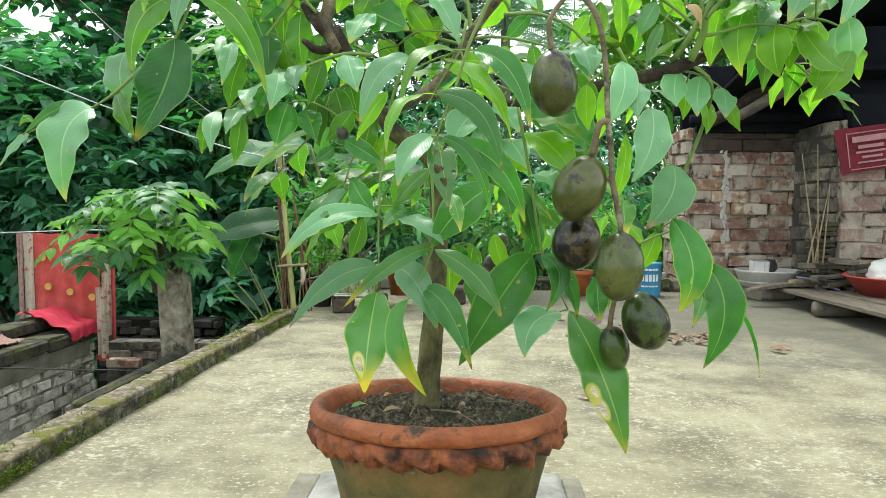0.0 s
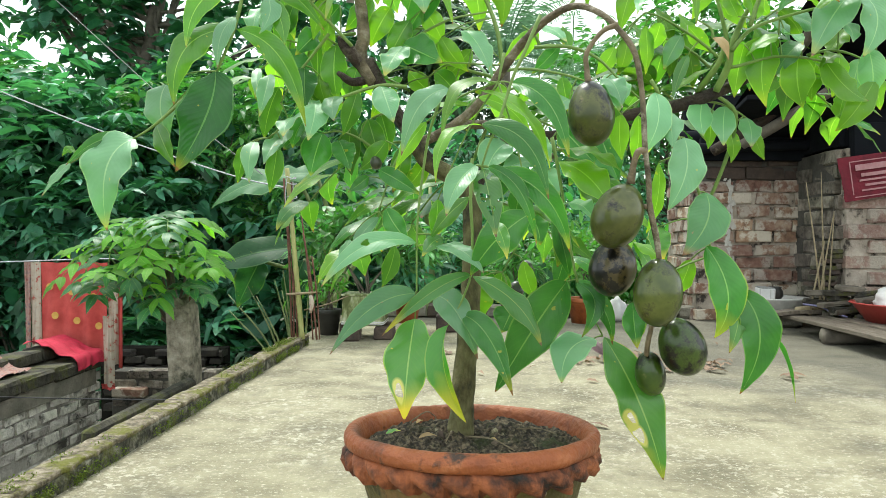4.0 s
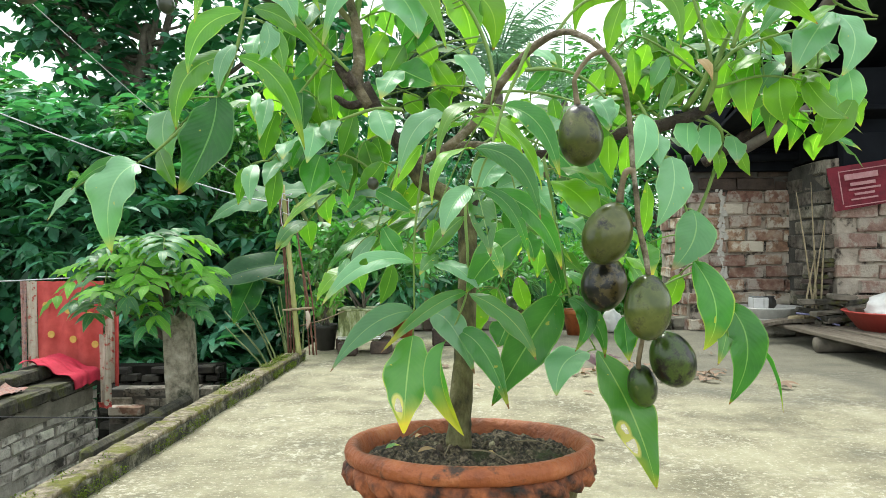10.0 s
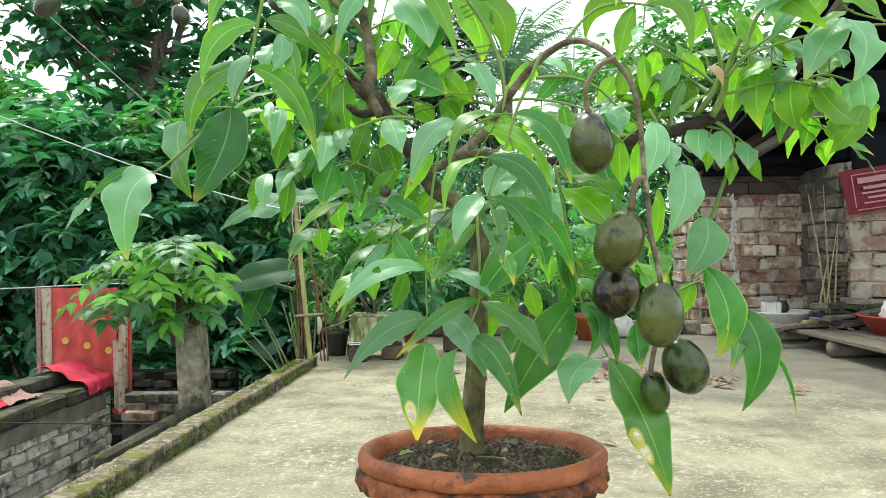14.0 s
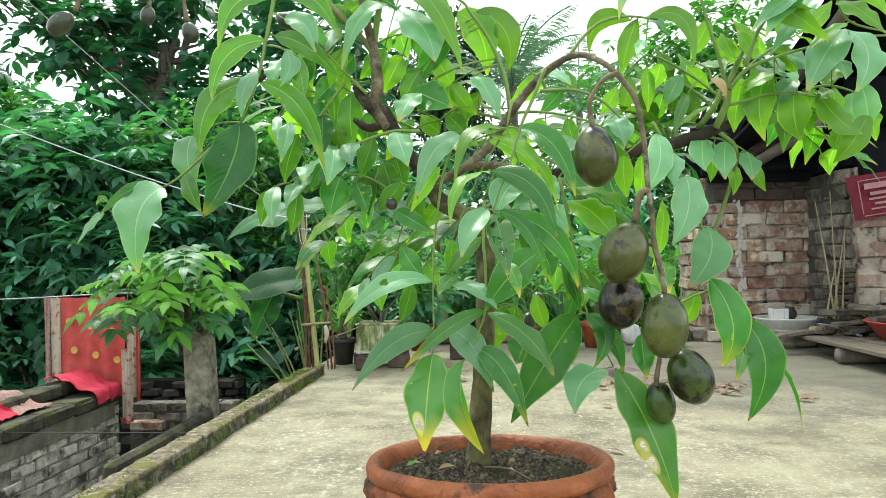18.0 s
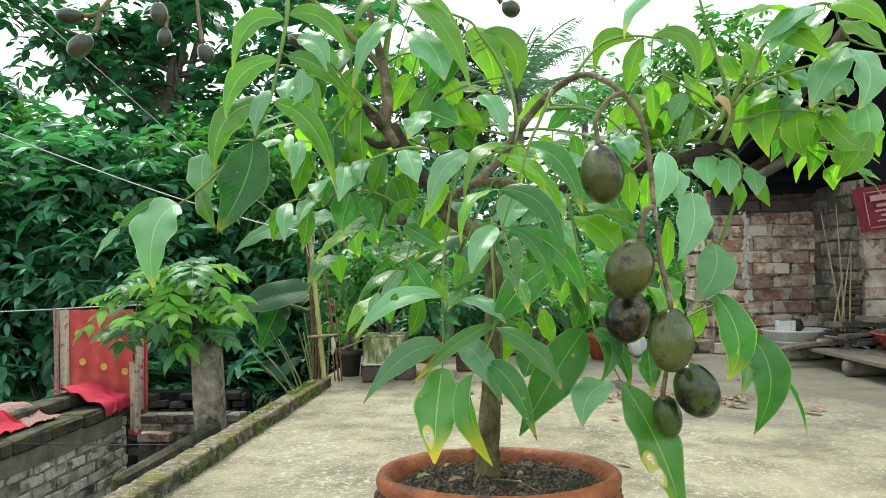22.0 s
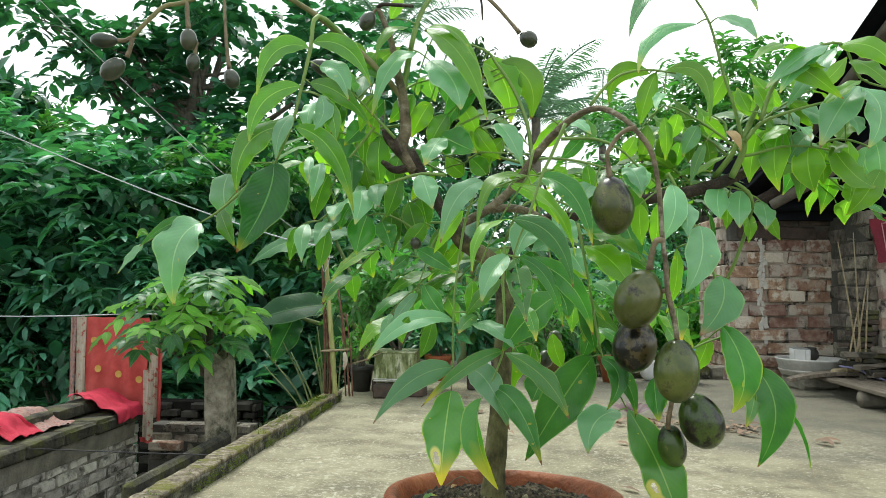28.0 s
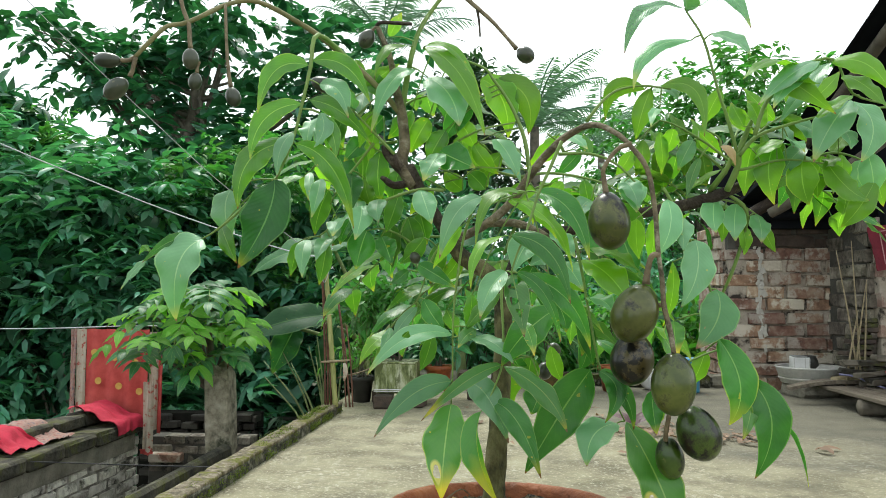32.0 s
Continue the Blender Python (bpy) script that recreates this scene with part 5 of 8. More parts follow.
lf(fr, 'b', (0.213, 0.032, 0.918), (0.155, 0.041, 0.874), 0.028, 0.00, via=(0.168, 0.028, 0.918))
lf(fr, 'b', (0.223, 0.032, 0.920), (0.200, 0.041, 0.842), 0.035)
lf(fr, 'p', (0.223, 0.040, 0.914), (0.260, 0.020, 0.897), 0.023, 0.00, via=(0.246, 0.028, 0.916))
lf(fr, 'b', (0.235, 0.020, 0.919), (0.282, -0.030, 0.829), 0.025, 0.00, via=(0.276, -0.013, 0.901))
lf(fr, 'p', (0.232, 0.020, 0.884), (0.209, -0.025, 0.847), 0.017)
fr = frond((0.364, 0.080, 0.803), (0.322, 0.080, 0.840), (0.271, 0.080, 0.873), (0.245, 0.080, 0.882), r=0.0020)
lf(fr, 'b', (0.270, 0.092, 0.871), (0.258, 0.101, 0.831), 0.036)
lf(fr, 'b', (0.248, 0.092, 0.867), (0.254, 0.101, 0.798), 0.029)
lf(fr, 'b', (0.309, 0.092, 0.866), (0.349, 0.101, 0.830), 0.029)
lf(fr, 'y', (0.306, 0.080, 0.820), (0.276, 0.050, 0.754), 0.017)
lf(fr, 'a', (0.342, 0.092, 0.804), (0.283, 0.101, 0.767), 0.024)
lf(fr, 'p', (0.300, 0.092, 0.852), (0.277, 0.101, 0.805), 0.027)
lf(fr, 'b', (0.221, 0.092, 0.854), (0.211, 0.101, 0.796), 0.032)
lf(fr, 'b', (0.203, 0.092, 0.836), (0.179, 0.101, 0.798), 0.029)
fr = frond((0.359, 0.060, 0.798), (0.370, 0.060, 0.799), (0.416, 0.060, 0.811), (0.457, 0.060, 0.810), (0.498, 0.060, 0.802), r=0.0022)
lf(fr, 'b', (0.419, 0.072, 0.842), (0.419, 0.081, 0.744), 0.049, 0.00, via=(0.406, 0.069, 0.797))
lf(fr, 'b', (0.459, 0.072, 0.815), (0.471, 0.081, 0.744), 0.047, 0.00, via=(0.456, 0.069, 0.779))
lf(fr, 'b', (0.383, 0.072, 0.832), (0.375, 0.081, 0.759), 0.040, 0.00, via=(0.374, 0.069, 0.798))
lf(fr, 'b', (0.432, 0.072, 0.839), (0.363, 0.081, 0.792), 0.044, 0.06)
lf(fr, 'a', (0.479, 0.072, 0.808), (0.509, 0.081, 0.762), 0.036)
lf(fr, 'b', (0.487, 0.060, 0.810), (0.540, 0.040, 0.746), 0.040, 0.00, via=(0.509, 0.042, 0.765))
lf(fr, 'b', (0.523, 0.072, 0.761), (0.521, 0.081, 0.728), 0.027, 0.00, via=(0.517, 0.069, 0.742))
lf(fr, 'p', (0.463, 0.072, 0.835), (0.429, 0.081, 0.789), 0.040)
fr = frond((0.353, 0.040, 0.815), (0.378, 0.040, 0.843), (0.418, 0.040, 0.859), (0.476, 0.040, 0.874), (0.540, 0.040, 0.884), (0.580, 0.040, 0.885), r=0.0026)
lf(fr, 'a', (0.422, 0.052, 0.840), (0.379, 0.061, 0.815), 0.036)
lf(fr, 'p', (0.426, 0.040, 0.837), (0.430, -0.005, 0.812), 0.027)
lf(fr, 'p', (0.440, 0.052, 0.866), (0.496, 0.061, 0.829), 0.039)
lf(fr, 'p', (0.518, 0.040, 0.897), (0.442, -0.005, 0.803), 0.051, 0.00, via=(0.474, 0.010, 0.852))
lf(fr, 'p', (0.522, 0.040, 0.895), (0.511, -0.005, 0.798), 0.053, 0.00, via=(0.533, 0.010, 0.851))
lf(fr, 'p', (0.499, 0.040, 0.857), (0.496, -0.005, 0.817), 0.036)
lf(fr, 'p', (0.544, 0.052, 0.820), (0.554, 0.061, 0.746), 0.039)
lf(fr, 'b', (0.553, 0.052, 0.775), (0.508, 0.061, 0.708), 0.035, 0.00, via=(0.527, 0.049, 0.734))
lf(fr, 'a', (0.503, 0.052, 0.813), (0.480, 0.061, 0.795), 0.036)
fr = frond((0.362, 0.000, 0.837), (0.381, 0.000, 0.887), (0.421, 0.000, 0.932), (0.476, 0.000, 0.947), (0.501, 0.000, 0.896), (0.558, 0.000, 0.876), r=0.0026)
lf(fr, 'p', (0.454, 0.000, 0.945), (0.352, -0.045, 0.873), 0.036, 0.10)
lf(fr, 'p', (0.457, 0.000, 0.942), (0.372, -0.045, 0.864), 0.031, 0.00, via=(0.404, -0.030, 0.908))
lf(fr, 'p', (0.488, 0.040, 0.955), (0.405, 0.020, 0.863), 0.031, 0.00, via=(0.444, 0.028, 0.909))
lf(fr, 'a', (0.421, 0.000, 0.935), (0.332, -0.050, 0.914), 0.039, 0.14)
lf(fr, 'b', (0.473, 0.000, 0.943), (0.526, -0.050, 0.883), 0.033, 0.00, via=(0.503, -0.033, 0.929))
lf(fr, 'b', (0.401, 0.000, 0.918), (0.468, -0.020, 0.861), 0.036, 0.00, via=(0.417, -0.018, 0.904))
lf(fr, 'a', (0.507, 0.012, 0.896), (0.455, 0.021, 0.863), 0.030)
lf(fr, 'b', (0.488, 0.000, 0.923), (0.523, -0.050, 0.859), 0.033, 0.00, via=(0.502, -0.033, 0.897))
lf(fr, 'a', (0.375, 0.012, 0.849), (0.362, 0.021, 0.897), 0.033, 0.08)
lf(fr, 'a', (0.404, 0.000, 0.903), (0.437, -0.050, 0.895), 0.035, 0.10)
lf(fr, 'b', (0.351, 0.012, 0.853), (0.338, 0.021, 0.894), 0.027)
fr = frond((0.352, 0.100, 0.771), (0.335, 0.100, 0.760), (0.361, 0.100, 0.753), (0.390, 0.100, 0.738), (0.408, 0.100, 0.720), r=0.0018)
lf(fr, 'p', (0.334, 0.100, 0.759), (0.321, 0.055, 0.700), 0.038, 0.00, via=(0.321, 0.069, 0.728))
lf(fr, 'p', (0.367, 0.100, 0.750), (0.351, 0.055, 0.691), 0.036, 0.00, via=(0.353, 0.069, 0.719))
lf(fr, 'p', (0.398, 0.100, 0.733), (0.389, 0.055, 0.688), 0.032, 0.00, via=(0.392, 0.069, 0.710))
lf(fr, 'b', (0.348, 0.112, 0.735), (0.349, 0.121, 0.690), 0.025)
lf(fr, 'b', (0.376, 0.112, 0.716), (0.385, 0.121, 0.669), 0.028)
lf(fr, 'b', (0.410, 0.112, 0.720), (0.433, 0.121, 0.673), 0.023)
fr = frond((0.314, 0.000, 0.820), (0.311, 0.000, 0.834), (0.293, 0.000, 0.846), r=0.0018)
lf(fr, 'r', (0.314, 0.000, 0.822), (0.328, -0.020, 0.790), 0.014, 0.16)
# dense bright leaves over the shed eave
fr = frond((0.373, 0.100, 0.832), (0.407, 0.100, 0.866), (0.443, 0.100, 0.892), (0.486, 0.100, 0.914), r=0.0022)
lf(fr, 'b', (0.434, 0.112, 0.886), (0.391, 0.121, 0.946), 0.028)
lf(fr, 'a', (0.465, 0.112, 0.904), (0.447, 0.121, 0.973), 0.028)
lf(fr, 'b', (0.492, 0.112, 0.917), (0.545, 0.121, 0.970), 0.030)
lf(fr, 'a', (0.483, 0.112, 0.913), (0.534, 0.121, 0.883), 0.033)
lf(fr, 'b', (0.447, 0.112, 0.895), (0.488, 0.121, 0.851), 0.033)
lf(fr, 'a', (0.412, 0.112, 0.868), (0.433, 0.121, 0.820), 0.033)
lf(fr, 'p', (0.421, 0.100, 0.874), (0.440, 0.055, 0.832), 0.032)
fr = frond((0.360, 0.120, 0.802), (0.325, 0.120, 0.835), (0.290, 0.120, 0.854), (0.254, 0.120, 0.850), r=0.0020)
lf(fr, 'a', (0.328, 0.132, 0.838), (0.313, 0.141, 0.903), 0.028)
lf(fr, 'b', (0.297, 0.132, 0.855), (0.276, 0.141, 0.912), 0.027)
lf(fr, 'a', (0.261, 0.132, 0.853), (0.228, 0.141, 0.893), 0.028)
lf(fr, 'a', (0.293, 0.132, 0.856), (0.298, 0.141, 0.802), 0.030)
lf(fr, 'b', (0.324, 0.132, 0.839), (0.332, 0.141, 0.784), 0.028)
lf(fr, 'b', (0.261, 0.132, 0.851), (0.247, 0.141, 0.798), 0.030)
fr = frond((0.479, 0.090, 0.821), (0.513, 0.090, 0.828), (0.546, 0.090, 0.820), (0.579, 0.090, 0.801), r=0.0020)
lf(fr, 'a', (0.501, 0.102, 0.827), (0.495, 0.111, 0.760), 0.036)
lf(fr, 'b', (0.531, 0.102, 0.828), (0.528, 0.111, 0.764), 0.036)
lf(fr, 'p', (0.560, 0.102, 0.818), (0.552, 0.111, 0.760), 0.033)
lf(fr, 'b', (0.577, 0.102, 0.808), (0.597, 0.111, 0.745), 0.036)
lf(fr, 'a', (0.518, 0.102, 0.830), (0.552, 0.111, 0.869), 0.033)
# small leaves round the fork
fr = frond((0.022, 0.070, 0.676), (0.043, 0.070, 0.650), (0.067, 0.070, 0.633), (0.089, 0.070, 0.641), r=0.0018)
lf(fr, 'd', (0.043, 0.070, 0.650), (0.020, 0.050, 0.608), 0.032)
lf(fr, 'd', (0.068, 0.082, 0.633), (0.059, 0.091, 0.582), 0.029)
lf(fr, 'b', (0.090, 0.082, 0.641), (0.127, 0.091, 0.608), 0.029)
lf(fr, 'd', (0.030, 0.070, 0.667), (0.063, 0.050, 0.673), 0.029)
fr = frond((-0.130, 0.080, 0.741), (-0.156, 0.080, 0.728), (-0.183, 0.080, 0.699), r=0.0018)
lf(fr, 'm', (-0.140, 0.092, 0.741), (-0.128, 0.101, 0.686), 0.030)
lf(fr, 'd', (-0.158, 0.080, 0.728), (-0.156, 0.060, 0.671), 0.032)
lf(fr, 'm', (-0.180, 0.092, 0.704), (-0.206, 0.101, 0.659), 0.029)
lf(fr, 'd', (-0.183, 0.080, 0.699), (-0.137, 0.060, 0.674), 0.027)

def fruit_mat(skin=((0.014, 0.023, 0.003), (0.05, 0.064, 0.009), (0.125, 0.135, 0.03)), patch=(0.5, 0.62), dark=(0.006, 0.006, 0.004)):
    """Olive skin with soft dark clouds, a few pale scurf flecks and a waxy gleam."""
    m = mat("olive_plum_skin", [(0.34, skin[0]), (0.5, skin[1]), (0.66, skin[2])], 13, 0.3, 0.03, 160, detail=4, per_object=0.2, coat=0.3, spec=0.4,
            second=(26.0, *patch, dark))
    n, l = m.node_tree.nodes, m.node_tree.links
    b = n["Principled BSDF"]
    b.inputs["Coat Roughness"].default_value = 0.12
    src = b.inputs["Base Color"].links[0].from_socket
    sp = n.new("ShaderNodeTexNoise")
    sp.inputs["Scale"].default_value, sp.inputs["Detail"].default_value = 75, 6
    r = n.new("ShaderNodeMapRange")
    r.inputs["From Min"].default_value, r.inputs["From Max"].default_value, r.inputs["To Max"].default_value = 0.66, 0.74, 0.4
    l.new(n["Texture Coordinate"].outputs["Object"], sp.inputs["Vector"])
    l.new(sp.outputs["Fac"], r.inputs["Value"])
    mx = n.new("ShaderNodeMixRGB")
    mx.inputs[2].default_value = (0.24, 0.2, 0.09, 1)
    l.new(r.outputs[0], mx.inputs[0])
    l.new(src, mx.inputs[1])
    l.new(mx.outputs[0], b.inputs["Base Color"])
    return m


M_FRUIT = fruit_mat()
M_FRUIT_TAN = fruit_mat(((0.05, 0.042, 0.012), (0.09, 0.073, 0.024), (0.13, 0.107, 0.045)), (0.49, 0.53))
M_FRUIT_YOUNG = fruit_mat(((0.022, 0.03, 0.018), (0.04, 0.048, 0.028), (0.065, 0.07, 0.04)), (0.6, 0.66))
M_FRUIT_GREEN = fruit_mat(((0.012, 0.026, 0.003), (0.035, 0.064, 0.007), (0.08, 0.12, 0.016)), (0.5, 0.6))


def fruit(centre, to_stalk, wide, long, label="", skin=M_FRUIT):
    seg, rows = 22, 16
    sd = random.Random(int(abs(centre[0]) * 9999))
    off = sd.uniform(0, 50)
    verts, faces = [], []
    for i in range(rows + 1):
        a = math.pi * i / rows
        z = math.cos(a) * long / 2
        r = math.sin(a) * wide / 2 * (1 + 0.07 * math.cos(a + 0.5) * -1)
        for k in range(seg):
            g = 2 * math.pi * k / seg
            p = Vector((r * math.cos(g), r * math.sin(g), z))
            p *= 1 + 0.018 * noise.noise(p * 45 + Vector((off, 0, 0)))
            if i == 0:
                p.z -= long * 0.02
            verts.append(p)
    for i in range(rows):
        for k in range(seg):
            k2 = (k + 1) % seg
            faces.append((i * seg + k, i * seg + k2, (i + 1) * seg + k2, (i + 1) * seg + k))
    ob = sheet("fruit", verts, faces, skin, tree, label)
    ob.matrix_basis = Matrix.Translation(centre) @ Vector(to_stalk).to_track_quat("Z", "Y").to_matrix().to_4x4() @ pose(0, 0, 0, 0, 0, sd.uniform(0, 360))
    return ob


fruit((0.128, -0.150, 0.695), (-0.003, 0.000, 0.035), 0.050, 0.073)
fruit((0.156, -0.160, 0.580), (0.014, 0.000, 0.035), 0.054, 0.075)
fruit((0.160, -0.115, 0.521), (0.006, 0.000, 0.034), 0.053, 0.069, "tan fruit with a black patch", M_FRUIT_TAN)
fruit((0.198, -0.170, 0.496), (0.002, 0.000, 0.036), 0.051, 0.075)
fruit((0.238, -0.125, 0.430), (-0.010, 0.000, 0.028), 0.051, 0.070, "", M_FRUIT_GREEN)
fruit((0.208, -0.100, 0.394), (-0.004, 0.000, 0.025), 0.035, 0.054, "", M_FRUIT_GREEN)
fruit((-0.545, -0.140, 0.923), (0.020, 0.000, -0.001), 0.020, 0.038, "", M_FRUIT_YOUNG)
fruit((-0.531, -0.140, 0.883), (0.019, 0.000, 0.016), 0.025, 0.038, "", M_FRUIT_YOUNG)
fruit((-0.436, -0.120, 0.929), (-0.001, 0.000, 0.017), 0.022, 0.030, "", M_FRUIT_YOUNG)
fruit((-0.430, -0.117, 0.898), (0.002, 0.000, 0.013), 0.018, 0.025, "", M_FRUIT_YOUNG)
fruit((-0.386, -0.090, 0.883), (-0.005, 0.000, 0.014), 0.021, 0.029, "", M_FRUIT_YOUNG)
fruit((0.038, 0.190, 1.034), (-0.016, 0.000, 0.012), 0.028, 0.034, "", M_FRUIT_YOUNG)
fruit((-0.219, 0.035, 1.011), (0.007, 0.000, 0.012), 0.024, 0.033, "", M_FRUIT_YOUNG)
fruit((-0.286, 0.030, 0.936), (-0.023, 0.000, 0.009), 0.024, 0.045, "", M_FRUIT_YOUNG)
fruit((0.092, 0.300, 0.504), (-0.003, 0.000, 0.013), 0.025, 0.027, "", M_FRUIT_YOUNG)
fruit((0.074, 0.300, 0.464), (0.000, 0.000, 0.017), 0.027, 0.033, "", M_FRUIT_YOUNG)
fruit((-0.139, 0.030, 0.661), (-0.003, 0.000, 0.008), 0.016, 0.019, "", M_FRUIT_YOUNG)

# ---- pot, soil and the slab beneath ----
def frill(a, i):
    """Slanting pinches pressed into a rope of clay below the rim, each a little different."""
    w = a * 26 / (2 * math.pi) - 0.2 * i + 0.12 * math.sin(3 * a)
    k, q = int(w // 1), w % 1.0
    lift = 1.75 * q ** 1.3 * (1 - q) ** 0.3 * (0.8 + 0.5 * noise.noise((k * 1.7, 3, 1)))
    return ((0.0, 0.005, 0.013, 0.017, 0.015, 0.006, 0.0)[i] * lift, (0.0, 0.002, -0.001, -0.008, -0.018, -0.015, 0.0)[i] * lift - 0.0055 * math.sin(a))


pot = thing("flower_pot", (-0.005, 0.004, 0.049), "terracotta flower pot, algae-stained, with a pinched frill under its rim", "flower pot")
lathe("body", [(0.0, 0.004), (0.0, 0.0), (0.1, 0.0), (0.104, 0.006), (0.122, 0.085), (0.138, 0.155), (0.149, 0.195), (0.151, 0.216)], M_TERRA_MOSS, pot, 64, label="pot wall stained green and brown",
      wave=lambda a, i: (0.0022 * noise.noise((math.cos(a) * 4, math.sin(a) * 4, i)), 0) if i > 3 else (0, 0))
lathe("rim", [(0.139, 0.19), (0.1475, 0.236), (0.150, 0.243), (0.1535, 0.2485), (0.158, 0.2515), (0.1625, 0.2515), (0.1665, 0.249), (0.1695, 0.2445), (0.1705, 0.239), (0.1695, 0.2335), (0.166, 0.229), (0.152, 0.224)], M_TERRA_RIM, pot, 120,
      wave=lambda a, i: (0.0024 * noise.noise((math.cos(a) * 3, math.sin(a) * 3, i * 0.4)) + 0.0009 * noise.noise((math.cos(a) * 22, math.sin(a) * 22, i)), -0.0055 * math.sin(a) + 0.002 * noise.noise((math.cos(a) * 2, math.sin(a) * 2, 9)) + 0.0008 * noise.noise((math.cos(a) * 16, math.sin(a) * 16, 4))))
pot.scale = (1.015, 1.015, 1.0)
pot.rotation_euler = (radians(-1.7), 0, 0)
lathe("frill", [(0.154, 0.230), (0.161, 0.227), (0.1625, 0.221), (0.161, 0.214), (0.155, 0.209), (0.150, 0.206), (0.146, 0.210)], M_TERRA_FRILL, pot, 26 * 14, wave=frill, label="pinched clay frill, blackened in the folds")
# soil
soil = thing("potting_soil", (-0.003, 0, 0.28), "dark crumbly soil with moss, grit and dry litter in the pot", "soil")
soil.rotation_euler = (radians(-3.2), 0, 0)
verts, faces = [(0, 0, 0.012)], []
RN, SN = 44, 150
for i in range(1, RN + 1):
    r = 0.1465 * i / RN
    for k in range(SN):
        a = 2 * math.pi * k / SN
        x, yy = r * math.cos(a), r * math.sin(a)
        z = 0.010 * (1 - (i / RN) ** 2) + 0.008 * noise.noise((x * 30, yy * 30, 1)) + 0.008 * noise.noise((x * 90, yy * 90, 5)) + 0.005 * noise.noise((x * 230, yy * 230, 5))
        verts.append((x, yy, z))
for k in range(SN):
    faces.append((0, 1 + k, 1 + (k + 1) % SN))
for i in range(RN - 1):
    for k in range(SN):
        a, b = 1 + i * SN + k, 1 + i * SN + (k + 1) % SN
        faces.append((a, a + SN, b + SN, b))
sheet("earth", verts, faces, M_SOIL, soil)
rs = random.Random(5)
M_GRIT = mat("grit", [(0.3, (0.06, 0.045, 0.03)), (0.7, (0.3, 0.24, 0.17))], 50, 0.9, 0.3, 200, per_object=0.75)
pebble = bmesh.new()
bmesh.ops.create_icosphere(pebble, subdivisions=1, radius=1)
for v in pebble.verts:
    v.co *= 1 + 0.3 * noise.noise(v.co * 2)
peb = bpy.data.meshes.new("pebble")
pebble.to_mesh(peb)
pebble.free()
peb.materials.append(M_GRIT)
for i in range(260):
    a, r = rs.uniform(0, 6.283), 0.142 * math.sqrt(rs.random())
    if r < 0.03:
        continue
    ob = new("pebble", peb)
    ob.parent = soil
    s = rs.choice((0.0012, 0.0018, 0.0025, 0.0032, 0.0045, 0.0065))
    ob.matrix_basis = pose(r * math.cos(a), r * math.sin(a), 0.012 - 0.3 * r * r / 0.13, rs.uniform(0, 180), rs.uniform(0, 180), rs.uniform(0, 180)) @ Matrix.Diagonal((s * rs.uniform(1, 1.8), s, s * 0.7, 1))
for x, yy, ln, an, m in ((-0.115, -0.03, 0.022, 20, M_LEAF_YELLOW), (-0.07, -0.05, 0.024, 5, M_WITHER), (-0.08, 0.04, 0.016, 60, M_WITHER), (0.03, -0.06, 0.012, 140, M_WITHER)):
    d = Vector((math.cos(radians(an)), math.sin(radians(an)), 0.1)) * ln
    b = Vector((x, yy, 0.016))
    leaflet(soil, b, b + d, ln * 0.4, (0, -0.3, 1), 0.15, 0.4, 0.3, m).name = "dry_leaf"
for x, yy, x2, y2, h in ((-0.01, -0.03, 0.05, -0.1, 0.016), (-0.09, 0.06, -0.055, 0.10, 0.022), (0.06, 0.02, 0.11, 0.0, 0.014), (-0.03, -0.02, -0.035, -0.06, 0.02)):
    tube("dry_twig", ((x, yy, 0.014, 0.0012), ((x + x2) / 2 + 0.004, (yy + y2) / 2, h + 0.003, 0.001), (x2, y2, 0.013, 0.0007)), M_STALK, soil, 5, 3)
stone = thing("pot_slab", (0, 0.1, 0), "weathered stone slab under the flower pot", "slab")
M_SLABTOP = mat("weathered_stone", [(0.3, (0.1, 0.098, 0.085)), (0.52, (0.27, 0.265, 0.24)), (0.75, (0.4, 0.39, 0.36))], 10, 0.85, 0.4, 60, second=(7, 0.6, 0.7, (0.1, 0.1, 0.09)))
box("slab_top", (0.46, 0.62, 0.045), pose(-0.02, 0, 0.0255), M_SLABTOP, stone, 0.006, 0.003, 3)
box("slab_edge", (0.05, 0.62, 0.04), pose(-0.272, 0, 0.022, 0, 0, 0.6), M_CONC, stone, 0.006, 0.003, 4, "dark chipped edge piece")
box("slab_edge", (0.04, 0.6, 0.042), pose(0.227, 0, 0.022, 0, 0, -0.8), M_CONC, stone, 0.006, 0.003, 6, "dark chipped edge piece")

def pinnate(base, way, length, pairs, lw, ll, droop=0.25):
    """Leaflet list of one pinnate leaf: a stem line and its leaflets."""
    b, d = Vector(base), Vector(way).normalized()
    side = d.cross(Vector((0, 0, 1))).normalized()
    pts, lfs = [], []
    for i in range(pairs + 1):
        s = i / pairs
        p = b + d * length * s + Vector((0, 0, -droop * length * s * s))
        pts.append(p)
        if i:
            t = (pts[i] - pts[i - 1]).normalized()
            for sg in (-1, 1):
                lfs.append((p, (side * sg * 0.85 + t * 0.55 + Vector((0, 0, -0.25))).normalized(), ll * (0.75 + 0.5 * math.sin(math.pi * s * 0.9)), lw))
    lfs.append((pts[-1], (pts[-1] - pts[-2]).normalized(), ll * 1.1, lw))
    return pts, lfs



